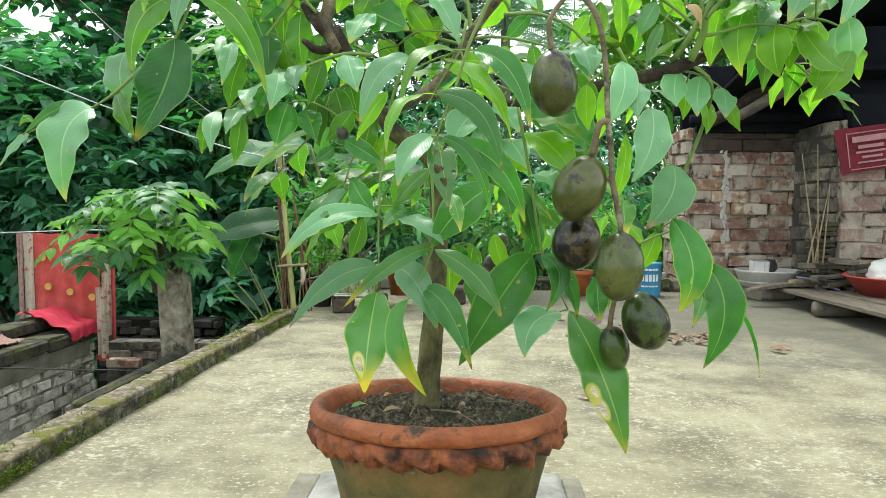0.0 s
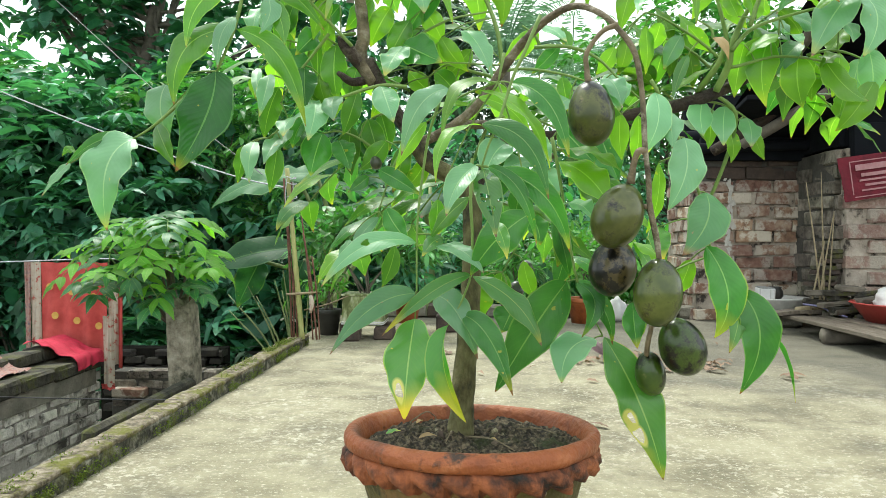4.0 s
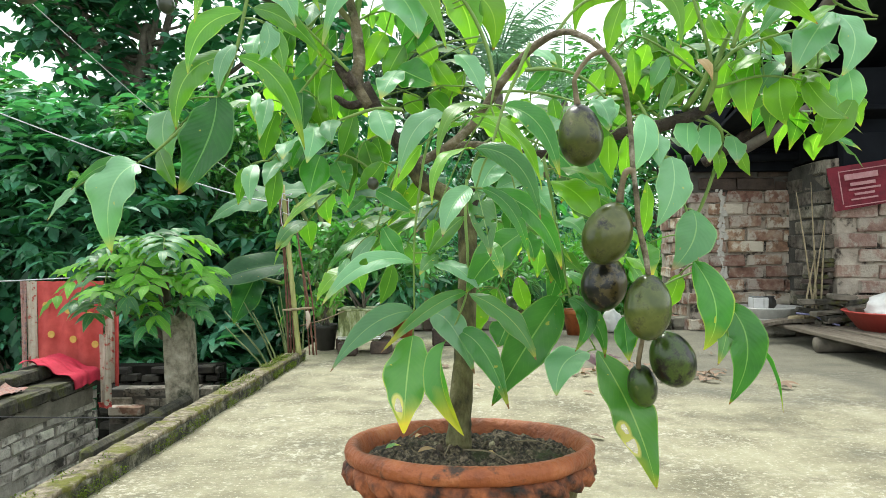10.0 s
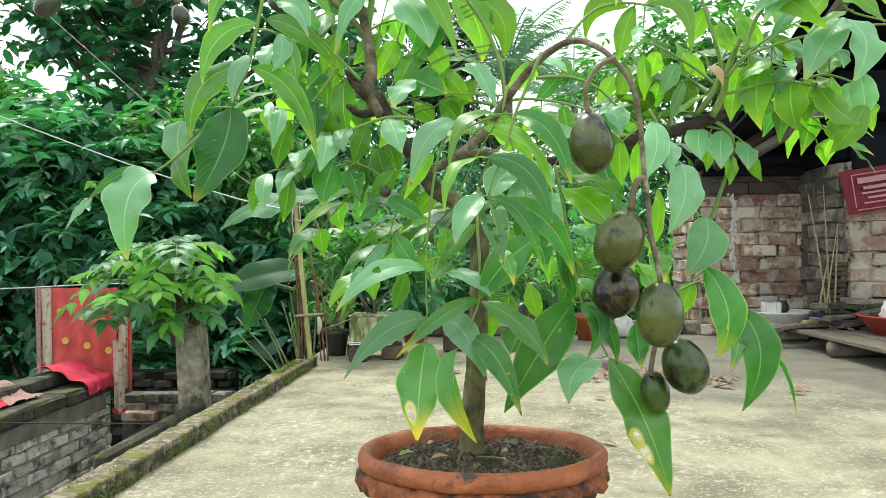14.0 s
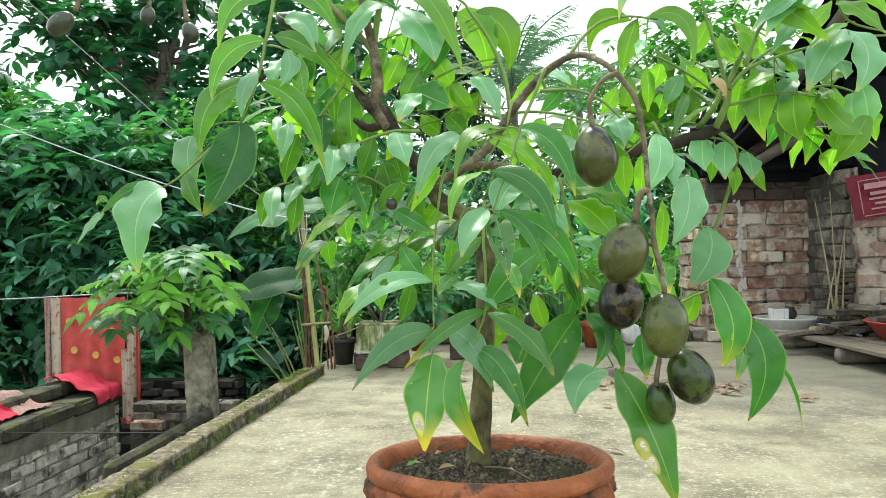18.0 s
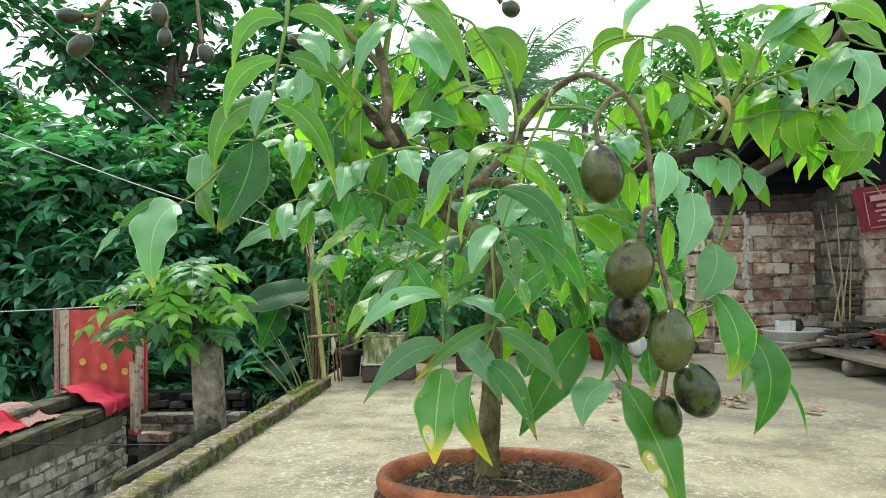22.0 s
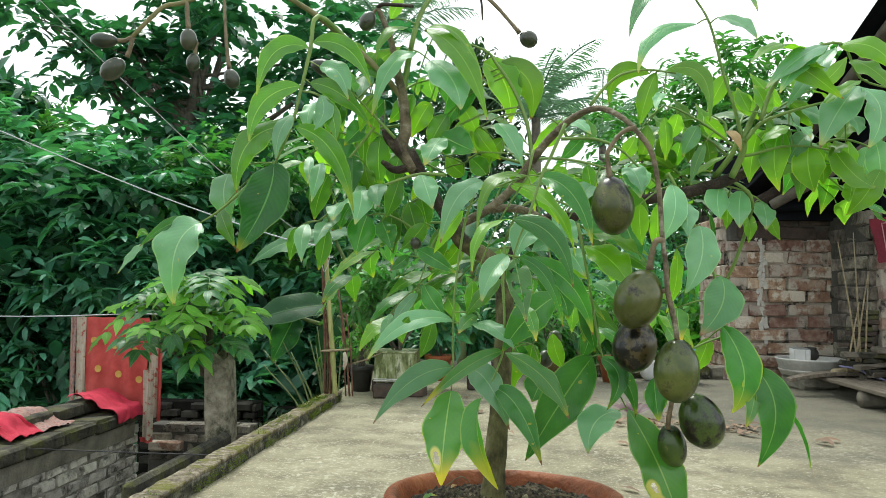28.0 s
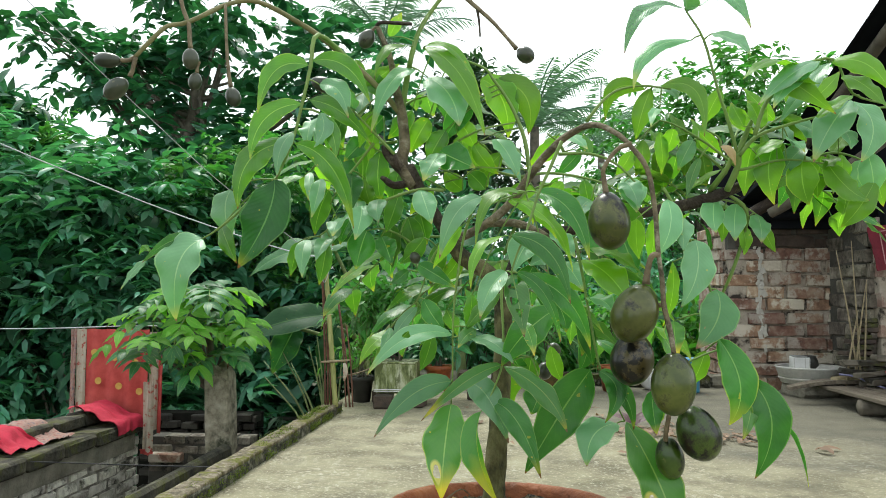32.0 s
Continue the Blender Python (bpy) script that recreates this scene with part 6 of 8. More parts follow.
# further leaves deeper in the crown
rq = random.Random(77)
SPRAYS = (((-0.10, 0.12, 0.78), (-0.6, 0.3, 0.5)), ((-0.12, 0.10, 0.86), (0.5, 0.4, 0.4)), ((-0.02, 0.14, 0.74), (0.2, 0.5, 0.6)), ((0.04, 0.14, 0.78), (0.6, 0.3, 0.4)),
          ((0.02, 0.1, 0.66), (-0.5, 0.4, 0.1)), ((0.1, 0.14, 0.72), (0.3, 0.2, 0.6)), ((0.2, 0.16, 0.74), (-0.3, 0.3, 0.7)), ((0.24, 0.14, 0.75), (0.4, 0.4, 0.7)),
          ((0.3, 0.14, 0.77), (-0.5, 0.2, 0.6)), ((0.33, 0.14, 0.8), (-0.2, 0.4, 0.8)), ((0.36, 0.12, 0.83), (0.7, 0.3, 0.35)), ((0.37, 0.12, 0.85), (0.3, 0.4, 0.7)),
          ((0.4, 0.12, 0.8), (0.8, 0.2, 0.2)), ((0.36, 0.14, 0.84), (-0.4, 0.3, 0.5)), ((-0.2, 0.1, 0.84), (-0.6, 0.3, 0.3)), ((-0.18, 0.12, 0.92), (0.5, 0.3, 0.5)),
          ((-0.1, 0.1, 0.7), (-0.7, 0.2, 0.1)), ((0.12, 0.16, 0.7), (0.6, 0.3, -0.1)), ((0.0, 0.16, 0.62), (0.6, 0.3, 0.0)), ((-0.06, 0.16, 0.64), (-0.6, 0.3, 0.1)))
for base, way in SPRAYS:
    pts, lfs = pinnate(base, way, rq.uniform(0.14, 0.2), 4, 0.034, 0.085, rq.uniform(0.4, 0.8))
    stem = tube("leaf_stem", [(*p, 0.0024 - 0.0003 * i) for i, p in enumerate(pts)], M_RACHIS, tree, 5, 2)
    for p, d, L, w in lfs:
        leaflet(stem, p, p + d * L * rq.uniform(0.85, 1.2), w * rq.uniform(0.85, 1.1), Vector((d.x * 0.3 + rq.uniform(-0.3, 0.3), -0.5, 0.8)), rq.uniform(0.04, 0.14), 0.2, rq.uniform(-0.3, 0.3),
                rq.choice((M_LEAF_BRIGHT, M_LEAF_MID, M_LEAF_MID, M_LEAF)), fine=8)

# ---- brick walls ----
def brick_mesh(name, size, material, seeds=6):
    out = []
    for k in range(seeds):
        bm = bmesh.new()
        add_box(bm, size, None, 0.006, 0.0055, k)
        me = bpy.data.meshes.new(name)
        bm.to_mesh(me)
        bm.free()
        me.materials.append(material)
        out.append(me)
    return out


def lay_bricks(parent, meshes, origin, along, length, courses, pitch=0.088, run=0.262, seed=1, skip=0.0, start=0.0, loose=1.0):
    """Courses of bricks along a face: every other course is set back half a brick; each brick sits a little differently."""
    rnd = random.Random(seed)
    d = Vector(along).normalized()
    ang = math.degrees(math.atan2(d.y, d.x))
    for c in range(courses):
        s = start + (run / 2 if c % 2 else 0.0)
        while s < length - 0.02:
            sc = 1.0
            mid = s + run / 2 - 0.006
            if s + run > length:
                sc = max(0.2, (length - s) / run)
                mid = s + run * sc / 2
            if rnd.random() >= skip:
                p = Vector(origin) + d * mid + Vector((0, 0, pitch * (c + 0.5)))
                q = p + Vector((-d.y, d.x, 0)) * rnd.uniform(-0.011, 0.011) * loose
                ob = new("brick", rnd.choice(meshes))
                ob.parent = parent
                ob.matrix_basis = pose(q.x, q.y, q.z + rnd.uniform(-0.006, 0.006) * loose, rnd.uniform(-2, 2), rnd.uniform(-1.6, 1.6), ang + rnd.uniform(-1.8, 1.8) * loose) @ Matrix.Diagonal((sc * rnd.uniform(0.86, 1.02), 1, rnd.uniform(0.9, 1.06), 1))
            s += run * sc
            if sc < 1:
                break


shed = new("wall_shed")
place_structure(shed, "old red brick shed wall with crumbling pale mortar", "wall")
box("mortar_core", (1.0, 0.1, 0.97), pose(2.07, 3.982, 0.475), M_MORTAR, shed)
# top two courses and the core behind them are darker than the rest
box("dark_upper_core", (1.0, 0.1, 0.18), pose(2.07, 3.973, 1.05), M_MORTAR_DARK, shed)
box("mortar_core", (0.1, 0.62, 1.15), pose(1.606, 4.3, 0.565), M_MORTAR, shed)
BR = brick_mesh("brick", (0.254, 0.11, 0.079), M_BRICK)
lay_bricks(shed, BR, (1.55, 3.965, 0.0), (1, 0, 0), 1.02, 11, seed=2)
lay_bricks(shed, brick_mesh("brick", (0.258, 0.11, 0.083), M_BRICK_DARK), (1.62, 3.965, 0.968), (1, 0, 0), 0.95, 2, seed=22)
lay_bricks(shed, BR, (1.585, 4.55, 0.0), (0, -1, 0), 0.55, 13, seed=3)
# lime run down the corner joint
rlm = random.Random(9)
for k in range(34):
    h = rlm.uniform(0.03, 0.08)
    box("lime_run", (rlm.uniform(0.012, 0.034), 0.006, h), pose(1.775 + rlm.gauss(0, 0.012), 3.905 + rlm.uniform(-0.003, 0.003), 0.28 + 0.022 * k, 0, rlm.uniform(-25, 25)), M_WHITE_OLD, shed, 0.0025, 0.003, k)
shed_b = new("wall_shed_front")
place_structure(shed_b, "pale worn brick wall of the shed beside the entrance", "wall")
box("mortar_core", (2.2, 0.1, 1.12), pose(3.36, 3.398, 0.55), M_MORTAR, shed_b)
# return face in the corner: darker mortar and brick than the front
box("mortar_core", (0.1, 0.55, 1.12), pose(2.282, 3.7, 0.55), M_MORTAR_DARK, shed_b)
BRP = brick_mesh("brick", (0.252, 0.11, 0.081), M_BRICK_PALE)
lay_bricks(shed_b, BRP, (2.25, 3.38, 0.0), (1, 0, 0), 0.9, 12, 0.093, seed=5)
lay_bricks(shed_b, brick_mesh("brick", (0.254, 0.11, 0.085), M_BRICK_CROSS), (2.275, 3.95, 0.0), (0, -1, 0), 0.55, 12, 0.093, seed=6)
# roof: corrugated sheets rising towards the terrace, on poles
roof = new("shed_roof")
place_structure(roof, "dark corrugated shed roof on rough poles", "roof")
for k in range(4):
    x0 = 1.9 + k * 0.78
    verts, faces = [], []
    for i in range(27):
        x = x0 + 0.8 * i / 26
        for yy, z in ((4.6, 1.36), (3.5, 1.76), (2.5, 2.12), (1.5, 2.5)):
            verts.append((x, yy, z + 0.012 * math.sin(i * 1.45) + 0.004 * (k % 2)))
    verts += [(v[0], v[1], v[2] + 0.006) for v in verts]
    n = 27 * 4
    for o in (0, n):
        for i in range(26):
            for j in range(3):
                q = (o + i * 4 + j, o + (i + 1) * 4 + j, o + (i + 1) * 4 + j + 1, o + i * 4 + j + 1)
                faces.append(q if o else q[::-1])
    sheet("roof_sheet", verts, faces, M_ROOF, roof)
for x, z in ((2.0, -0.03), (2.7, -0.03), (3.4, -0.03)):
    tube("rafter", ((x, 4.55, 1.34 + z, 0.03), (x, 3.0, 1.90 + z, 0.035), (x, 1.55, 2.42 + z, 0.03)), M_TRUNK, roof, 8, 3, 0.06)
tube("eave_pole", ((1.45, 4.02, 1.27, 0.045), (2.4, 3.95, 1.29, 0.05), (3.6, 3.9, 1.3, 0.045)), M_ROOF, roof, 9, 4, 0.1, "near-black eave pole")
tube("eave_pole", ((1.5, 3.82, 1.17, 0.035), (2.3, 3.8, 1.19, 0.03), (3.4, 3.8, 1.2, 0.03)), M_ROOF, roof, 9, 4, 0.1, "near-black eave pole")
tube("prop_pole", ((1.72, 3.55, 1.16, 0.032), (1.95, 3.3, 1.32, 0.034), (2.2, 3.1, 1.52, 0.03)), M_TRUNK, roof, 8, 4, 0.08, "grey slanting pole")
tube("prop_pole", ((1.6, 3.75, 1.14, 0.036), (1.8, 3.6, 1.28, 0.038), (2.05, 3.4, 1.5, 0.034)), M_BARK_DARK, roof, 8, 4, 0.08, "dark slanting pole")
# added boards and strips, near black for the dark under the eave
box("eave_board", (2.3, 0.95, 0.03), pose(2.78, 3.72, 1.31, -11, 0, 0), M_ROOF, roof, 0.004, 0, 0, "dark boards under the eave")
box("dark_board", (2.3, 0.03, 0.55), pose(3.4, 3.42, 1.4), M_ROOF, roof, 0.004)
box("dark_board", (0.03, 0.6, 0.5), pose(2.26, 3.7, 1.38), M_ROOF, roof, 0.004)
box("dark_strip", (2.2, 0.06, 0.16), pose(2.66, 3.885, 1.165, 0, 0.6, 0), M_ROOF, roof, 0.008, 0.004, 3)
box("dark_strip", (2.0, 0.06, 0.27), pose(3.28, 3.335, 1.13, 0, -0.5, 0), M_ROOF, roof, 0.008, 0.004, 5)
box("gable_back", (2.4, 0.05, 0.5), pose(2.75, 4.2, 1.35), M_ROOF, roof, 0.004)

# neighbour's wall, running along the gap
nb = new("wall_neighbour")
place_structure(nb, "neighbour's grey limewashed brick wall with a mossy coping", "wall")
box("mortar_core", (0.2, 5.0, 2.9), pose(-2.26, 0.48, -1.72), M_MORTAR_WASH, nb)
BRN = brick_mesh("brick", (0.168, 0.11, 0.051), M_BRICK_GREY)
BRN2 = brick_mesh("brick", (0.15, 0.11, 0.05), M_BRICK_CROSS)
BRS = brick_mesh("brick", (0.14, 0.11, 0.048), M_BRICK_BLACK)
lay_bricks(nb, BRN, (-2.205, 0.55, -1.05), (0, 1, 0), 2.45, 14, 0.061, 0.18, seed=8, skip=0.12, loose=0.35)
lay_bricks(nb, BRN, (-2.46, 2.975, -1.05), (1, 0, 0), 0.3, 14, 0.061, 0.18, seed=9)
box("plaster_band", (0.016, 2.6, 0.1), pose(-2.148, 1.65, -0.225), M_CONC, nb, 0.004, 0.003, 2, "patchy grey plaster band")
for k in range(9):
    box("coping_stone", (0.34, 0.27, 0.07), pose(-2.29, 0.75 + 0.275 * k, -0.145, 0, 0, 0.5 * math.sin(k * 3)), M_COPING, nb, 0.012, 0.006, k)
for k in range(8):
    box("coping_brick", (0.13, 0.25, 0.07), pose(-2.36, 1.0 + 0.262 * k, -0.073, 0, 0, 1.2 * math.sin(k * 5)), M_COPING, nb, 0.012, 0.006, k + 20)
cross = new("wall_cross")
place_structure(cross, "low dark brick cross wall below the terrace edge", "wall")
box("mortar_core", (0.66, 0.14, 2.6), pose(-1.9, 3.365, -1.565), M_MORTAR_DARK, cross)
lay_bricks(cross, BRN2, (-2.22, 3.34, -0.72), (1, 0, 0), 0.66, 8, 0.058, 0.16, seed=12, skip=0.04, loose=0.6)
box("loose_brick", (0.2, 0.1, 0.055), pose(-2.1, 3.275, -0.385, 0, 1, 2), M_BRICK, cross, 0.008, 0.003, 5, "red brick lying bare")
# back wall: its bricks and core take the gap's shade as near-black colour
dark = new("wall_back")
place_structure(dark, "brick wall in the shade, coloured near black", "wall")
box("mortar_core", (0.9, 0.12, 2.6), pose(-2.2, 4.0, -1.52), M_GAP_BLACK, dark)
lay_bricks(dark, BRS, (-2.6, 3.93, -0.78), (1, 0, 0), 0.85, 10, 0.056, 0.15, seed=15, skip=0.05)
# added block, near black in place of the dark void behind the kerb
box("gap_block", (0.95, 0.1, 2.4), pose(-1.3, 4.28, -1.5), M_GAP_BLACK, dark, 0.01, 0.004, 7, "added near-black block standing in for the dark gap")
ledge = place_structure(box("ledge", (0.055, 0.98, 0.09), pose(-1.425, 2.06, -0.195, 0, 0, 0), M_COPING, None, 0.015, 0.006, 8), "mossy cement ledge beside the kerb", "ledge")

# concrete post with a broken top
post = thing("concrete_post", (-1.485, 2.62, -0.6), "weathered concrete post with a broken top", "post")
bm = bmesh.new()
add_box(bm, (0.128, 0.13, 0.86), None, 0.008)
bmesh.ops.subdivide_edges(bm, edges=bm.edges, cuts=5, use_grid_fill=True)
for v in bm.verts:
    v.co += Vector((0.006 * noise.noise(v.co * 14), 0.004 * noise.noise(v.co * 11 + Vector((5, 0, 0))), 0))
    if v.co.z > 0.4:
        v.co.z += 0.05 * noise.noise((v.co.x * 22, v.co.y * 22, 4)) - 0.03 * (v.co.x > 0.02)
ob = part("shaft", bm, M_POST, post)
ob.location = (0, 0, 0.42)
ob.rotation_euler = (0, radians(-2.5), 0)
for dx in (-0.05, 0.045):
    tube("rebar", ((dx - 0.02, 0, 0.82, 0.005), (dx - 0.022, 0, 0.855, 0.005)), M_RUST, post, 6, 1)
box("foot_block", (0.22, 0.2, 0.16), pose(0.02, 0.02, -0.02), M_POST, post, 0.012, 0.006, 2)
box("shaft_base", (0.17, 0.15, 2.4), pose(0.02, 0.02, -1.3), M_CONC, post, 0.01)
# ---- things on and round the terrace ----
# bamboo pole with rods and wire at the end of the kerb
bp = thing("bamboo_pole", (-0.864, 2.6, 0.07), "greenish bamboo pole bound with wire to rusty rods", "pole")
pts = []
for k in range(11):
    z = 0.085 * k
    pts.append((-0.006 - 0.075 * k / 10, 0, z, 0.019 - 0.0004 * k))
    if k < 10:
        pts.append((-0.006 - 0.075 * (k + 0.12) / 10, 0, z + 0.012, 0.0165 - 0.0004 * k))
tube("cane", [(-0.004, 0, -0.028, 0.014)] + [(x, y0, z, r * 0.8) for x, y0, z, r in pts], M_BAMBOO, bp, 9, 1)
tube("split_cane", ((-0.02, 0.02, -0.028, 0.005), (-0.05, 0.03, 0.4, 0.005), (-0.075, 0.02, 0.8, 0.004)), M_STALK, bp, 6, 4)
for x0, x1, h, r in ((-0.03, -0.07, 0.72, 0.006), (-0.045, -0.085, 0.66, 0.004), (0.07, 0.0, 0.52, 0.006), (0.05, -0.01, 0.62, 0.004), (0.085, 0.045, 0.4, 0.0045), (-0.06, -0.1, 0.8, 0.006), (-0.05, -0.06, 0.78, 0.005)):
    tube("rusty_rod", ((x0, 0.01, -0.03, r), ((x0 + x1) / 2 + 0.006, 0.01, h / 2, r), (x1, 0.01, h, r)), M_RUST, bp, 6, 3)
for z, x in ((0.80, -0.06), (0.77, -0.058), (0.70, -0.055)):
    tube("wire_loop", [(x + 0.026 * math.cos(a), 0.026 * math.sin(a), z + 0.006 * math.sin(2 * a), 0.002) for a in [k * 0.7 for k in range(10)]], M_ROPE, bp, 5, 2)
tube("wire_loop", ((-0.075, -0.02, 0.8, 0.002), (-0.085, -0.022, 0.7, 0.002), (-0.07, -0.022, 0.62, 0.002), (-0.045, -0.02, 0.68, 0.002), (-0.045, -0.02, 0.78, 0.002)), M_ROPE, bp, 5, 4)
tube("cross_stick", ((-0.08, -0.02, 0.205, 0.006), (0.0, -0.022, 0.21, 0.007), (0.07, -0.01, 0.215, 0.005)), M_WOOD_PALE, bp, 6, 3)
tube("cross_stick", ((0.0, 0.02, 0.12, 0.004), (0.12, 0.04, 0.15, 0.004), (0.22, 0.08, 0.19, 0.003)), M_STALK, bp, 5, 3)
tube("rag", ((0.045, -0.02, 0.2, 0.008), (0.05, -0.02, 0.16, 0.012), (0.045, -0.02, 0.11, 0.006)), M_CREAM, bp, 6, 3, 0.3)

# square tin planter on bricks
tin = thing("tin_planter", (-0.6, 3.0, 0.075), "mossy painted tin used as a planter, set on bricks", "planter")
bm = bmesh.new()
add_box(bm, (0.235, 0.22, 0.175), Matrix.Translation((0, 0, 0.0875)), 0.012)
part("tin_body", bm, M_TIN, tin)
for z in (0.022, 0.012):
    box("white_band", (0.2405, 0.2255, 0.006), pose(0, 0, z), M_WHITE, tin, 0.002)
box("rim_fold", (0.243, 0.228, 0.01), pose(0, 0, 0.172), M_TIN, tin, 0.003)
for x in (-0.05, 0.03, 0.075):
    tube("dent", ((x, -0.112, 0.03, 0.003), (x + 0.004, -0.113, 0.09, 0.004), (x - 0.003, -0.112, 0.15, 0.003)), M_TIN, tin, 5, 3)
for i, (x, yy, a) in enumerate(((-0.66, 2.86, 4), (-0.48, 2.92, -6), (-0.7, 3.1, 90), (-0.5, 3.12, 2))):
    b = thing("loose_brick", (x, yy, 0.0375), "dark damp brick under the planter", "brick", "bricks under the planter")
    box("brick_block", (0.105, 0.115, 0.073), pose(0, 0, 0, 0, 0, a), M_BRICK_DARK, b, 0.008, 0.004, i)


def clay_pot(place, r, h, m, label, cat="flower pot"):
    p = thing("flower_pot", place, label, cat)
    lathe("wall", [(0, 0.0), (r * 0.68, 0), (r * 0.9, h * 0.8), (r * 0.93, h * 0.82), (r * 0.8, h * 0.82)], m, p, 24)
    lathe("rim", [(r * 0.84, h * 0.8), (r * 0.97, h * 0.8), (r, h * 0.88), (r, h * 0.97), (r * 0.95, h), (r * 0.86, h * 0.97), (r * 0.82, h * 0.8)], m, p, 24)
    lathe("earth", [(0, h * 0.88), (r * 0.83, h * 0.86)], M_SOIL, p, 20)
    return p


clay_pot((-0.83, 3.1, 0.0), 0.075, 0.15, M_BLACKPOT, "small dark plastic flower pot")
clay_pot((-0.38, 3.2, 0.06), 0.085, 0.15, M_TERRA, "orange clay flower pot beside the tin planter")
clay_pot((0.75, 3.75, 0.0), 0.11, 0.17, M_TERRA, "squat clay flower pot at the back of the terrace")
clay_pot((0.28, 3.55, 0.02), 0.1, 0.16, M_TERRA_MOSS, "dark mossy clay flower pot")
# white sacks
for (x, yy, z, s, lab) in ((1.0, 3.85, 0.0, 1.0, "crumpled white plastic sack"), (-0.1, 3.3, 0.1, 0.6, "small stack of white plastic sacks")):
    sk = thing("sack", (x, yy, z), lab, "sack")
    bm = bmesh.new()
    bmesh.ops.create_icosphere(bm, subdivisions=4, radius=1)
    for v in bm.verts:
        c = v.co.copy()
        v.co = Vector((c.x * 0.065 * s, c.y * 0.06 * s, (c.z * 0.5 + 0.5) * 0.16 * s)) * (1 + 0.14 * noise.noise(c * 1.6 + Vector((x, 0, 0))) + 0.05 * noise.noise(c * 5))
        v.co.z = max(0, v.co.z)
    part("sack_cloth", bm, M_WHITE, sk, "", True)
box_stand = thing("stool", (-0.1, 3.3, 0), "low brick stand under the sacks", "stand")
box("stand_block", (0.22, 0.2, 0.1), pose(0, 0, 0.05), M_BRICK_DARK, box_stand, 0.01, 0.004, 3)
# printed blue tin pail
pail = thing("paint_tin", (1.215, 3.75, 0.0), "blue printed paint tin with white lettering bars", "paint tin")
lathe("pail_wall", [(0, 0.004), (0.085, 0.0), (0.088, 0.01), (0.092, 0.21), (0.096, 0.214), (0.096, 0.222), (0.088, 0.222), (0.085, 0.03), (0, 0.03)], M_BLUE, pail, 32)
for i in range(5):
    a = radians(-120 + i * 15)
    box("print_bar", (0.016, 0.002, 0.045), pose(0.0905 * math.cos(a), 0.0905 * math.sin(a), 0.125, 0, 0, math.degrees(a) + 90), M_WHITE, pail, 0.0005)
    box("print_bar", (0.02, 0.002, 0.012), pose(0.0915 * math.cos(a), 0.0915 * math.sin(a), 0.18, 0, 0, math.degrees(a) + 90), M_WHITE, pail, 0.0005)
    box("print_bar", (0.02, 0.002, 0.01), pose(0.0895 * math.cos(a), 0.0895 * math.sin(a), 0.07, 0, 0, math.degrees(a) + 90), M_WHITE, pail, 0.0005)
tube("bail", [(0.096 * math.cos(a), 0.096 * math.sin(a) * 0.5 - 0.05, 0.2 - 0.05 * math.sin(a), 0.002) for a in [k * math.pi / 8 for k in range(9)]], M_WIRE, pail, 5, 2)

# plank platform with its clutter, along the shed
plat = thing("plank_platform", (2.3, 2.6, 0), "low platform of old planks on log bearers", "platform")
for k, (x, w, dz) in enumerate(((1.96, 0.17, 0.0), (2.14, 0.18, 0.006), (2.33, 0.17, 0.002), (2.52, 0.18, 0.005), (2.71, 0.18, 0.0))):
    box("plank", (w, 1.75, 0.022), pose(x - 2.3, -0.15, 0.098 + dz, 0, 0.5, 0.6 * math.sin(k * 4)), M_WOOD, plat, 0.004, 0.002, k)
for yy in (0.25, -0.55):
    tube("bearer", ((-0.42, yy, 0.042, 0.042), (0.0, yy, 0.043, 0.044), (0.5, yy, 0.042, 0.04)), M_TRUNK, plat, 10, 2, 0.04)
sh = thing("curved_board", (1.98, 3.42, 0.1), "curved weathered wooden board", "board")
verts, faces = [], []
for i in range(13):
    s = i / 12
    w = 0.06 * (math.sin(math.pi * (0.12 + 0.8 * s)) ** 0.6)
    for j, (dy, dz) in enumerate(((-w, 0), (w, 0), (w, 0.02), (-w, 0.02))):
        verts.append((-0.3 + 0.85 * s, dy - 0.16 + 0.1 * s, 0.03 * (1 - s) * math.sin(s * 5) + dz - 0.02 + 0.06 * s))
for i in range(12):
    for j in range(4):
        a, b = i * 4 + j, i * 4 + (j + 1) % 4
        faces.append((a, b, b + 4, a + 4))
faces += [(0, 1, 2, 3), (51, 50, 49, 48)]
sheet("board_blade", verts, faces, M_WOOD, sh, "", False)
pan = thing("cement_pan", (1.955, 3.62, 0.085), "shallow grey cement pan with odds and ends", "pan")
lathe("pan_wall", [(0, 0.0), (0.17, 0.0), (0.195, 0.09), (0.205, 0.098), (0.2, 0.105), (0.185, 0.1), (0.165, 0.02), (0, 0.02)], M_PAN, pan, 36)
lathe("pan_band", [(0.176, 0.02), (0.182, 0.026), (0.186, 0.034), (0.182, 0.036)], M_WHITE_OLD, pan, 36)
mug = thing("white_tin", (1.885, 3.6, 0.165), "square white tin with a scuffed side", "tin")
bm = bmesh.new()
add_box(bm, (0.1, 0.085, 0.082), Matrix.Translation((0, 0, 0.041)), 0.006, 0.003, 4)
part("tin_body", bm, M_WHITE, mug)
for x in (-0.046, 0.02, 0.046):
    box("seam", (0.004, 0.004, 0.074), pose(x, -0.0435, 0.041), M_PAN, mug, 0.001)
box("lid_fold", (0.096, 0.08, 0.006), pose(0.004, 0.002, 0.085, 4, 3, 0), M_WIRE_GREY, mug, 0.002)
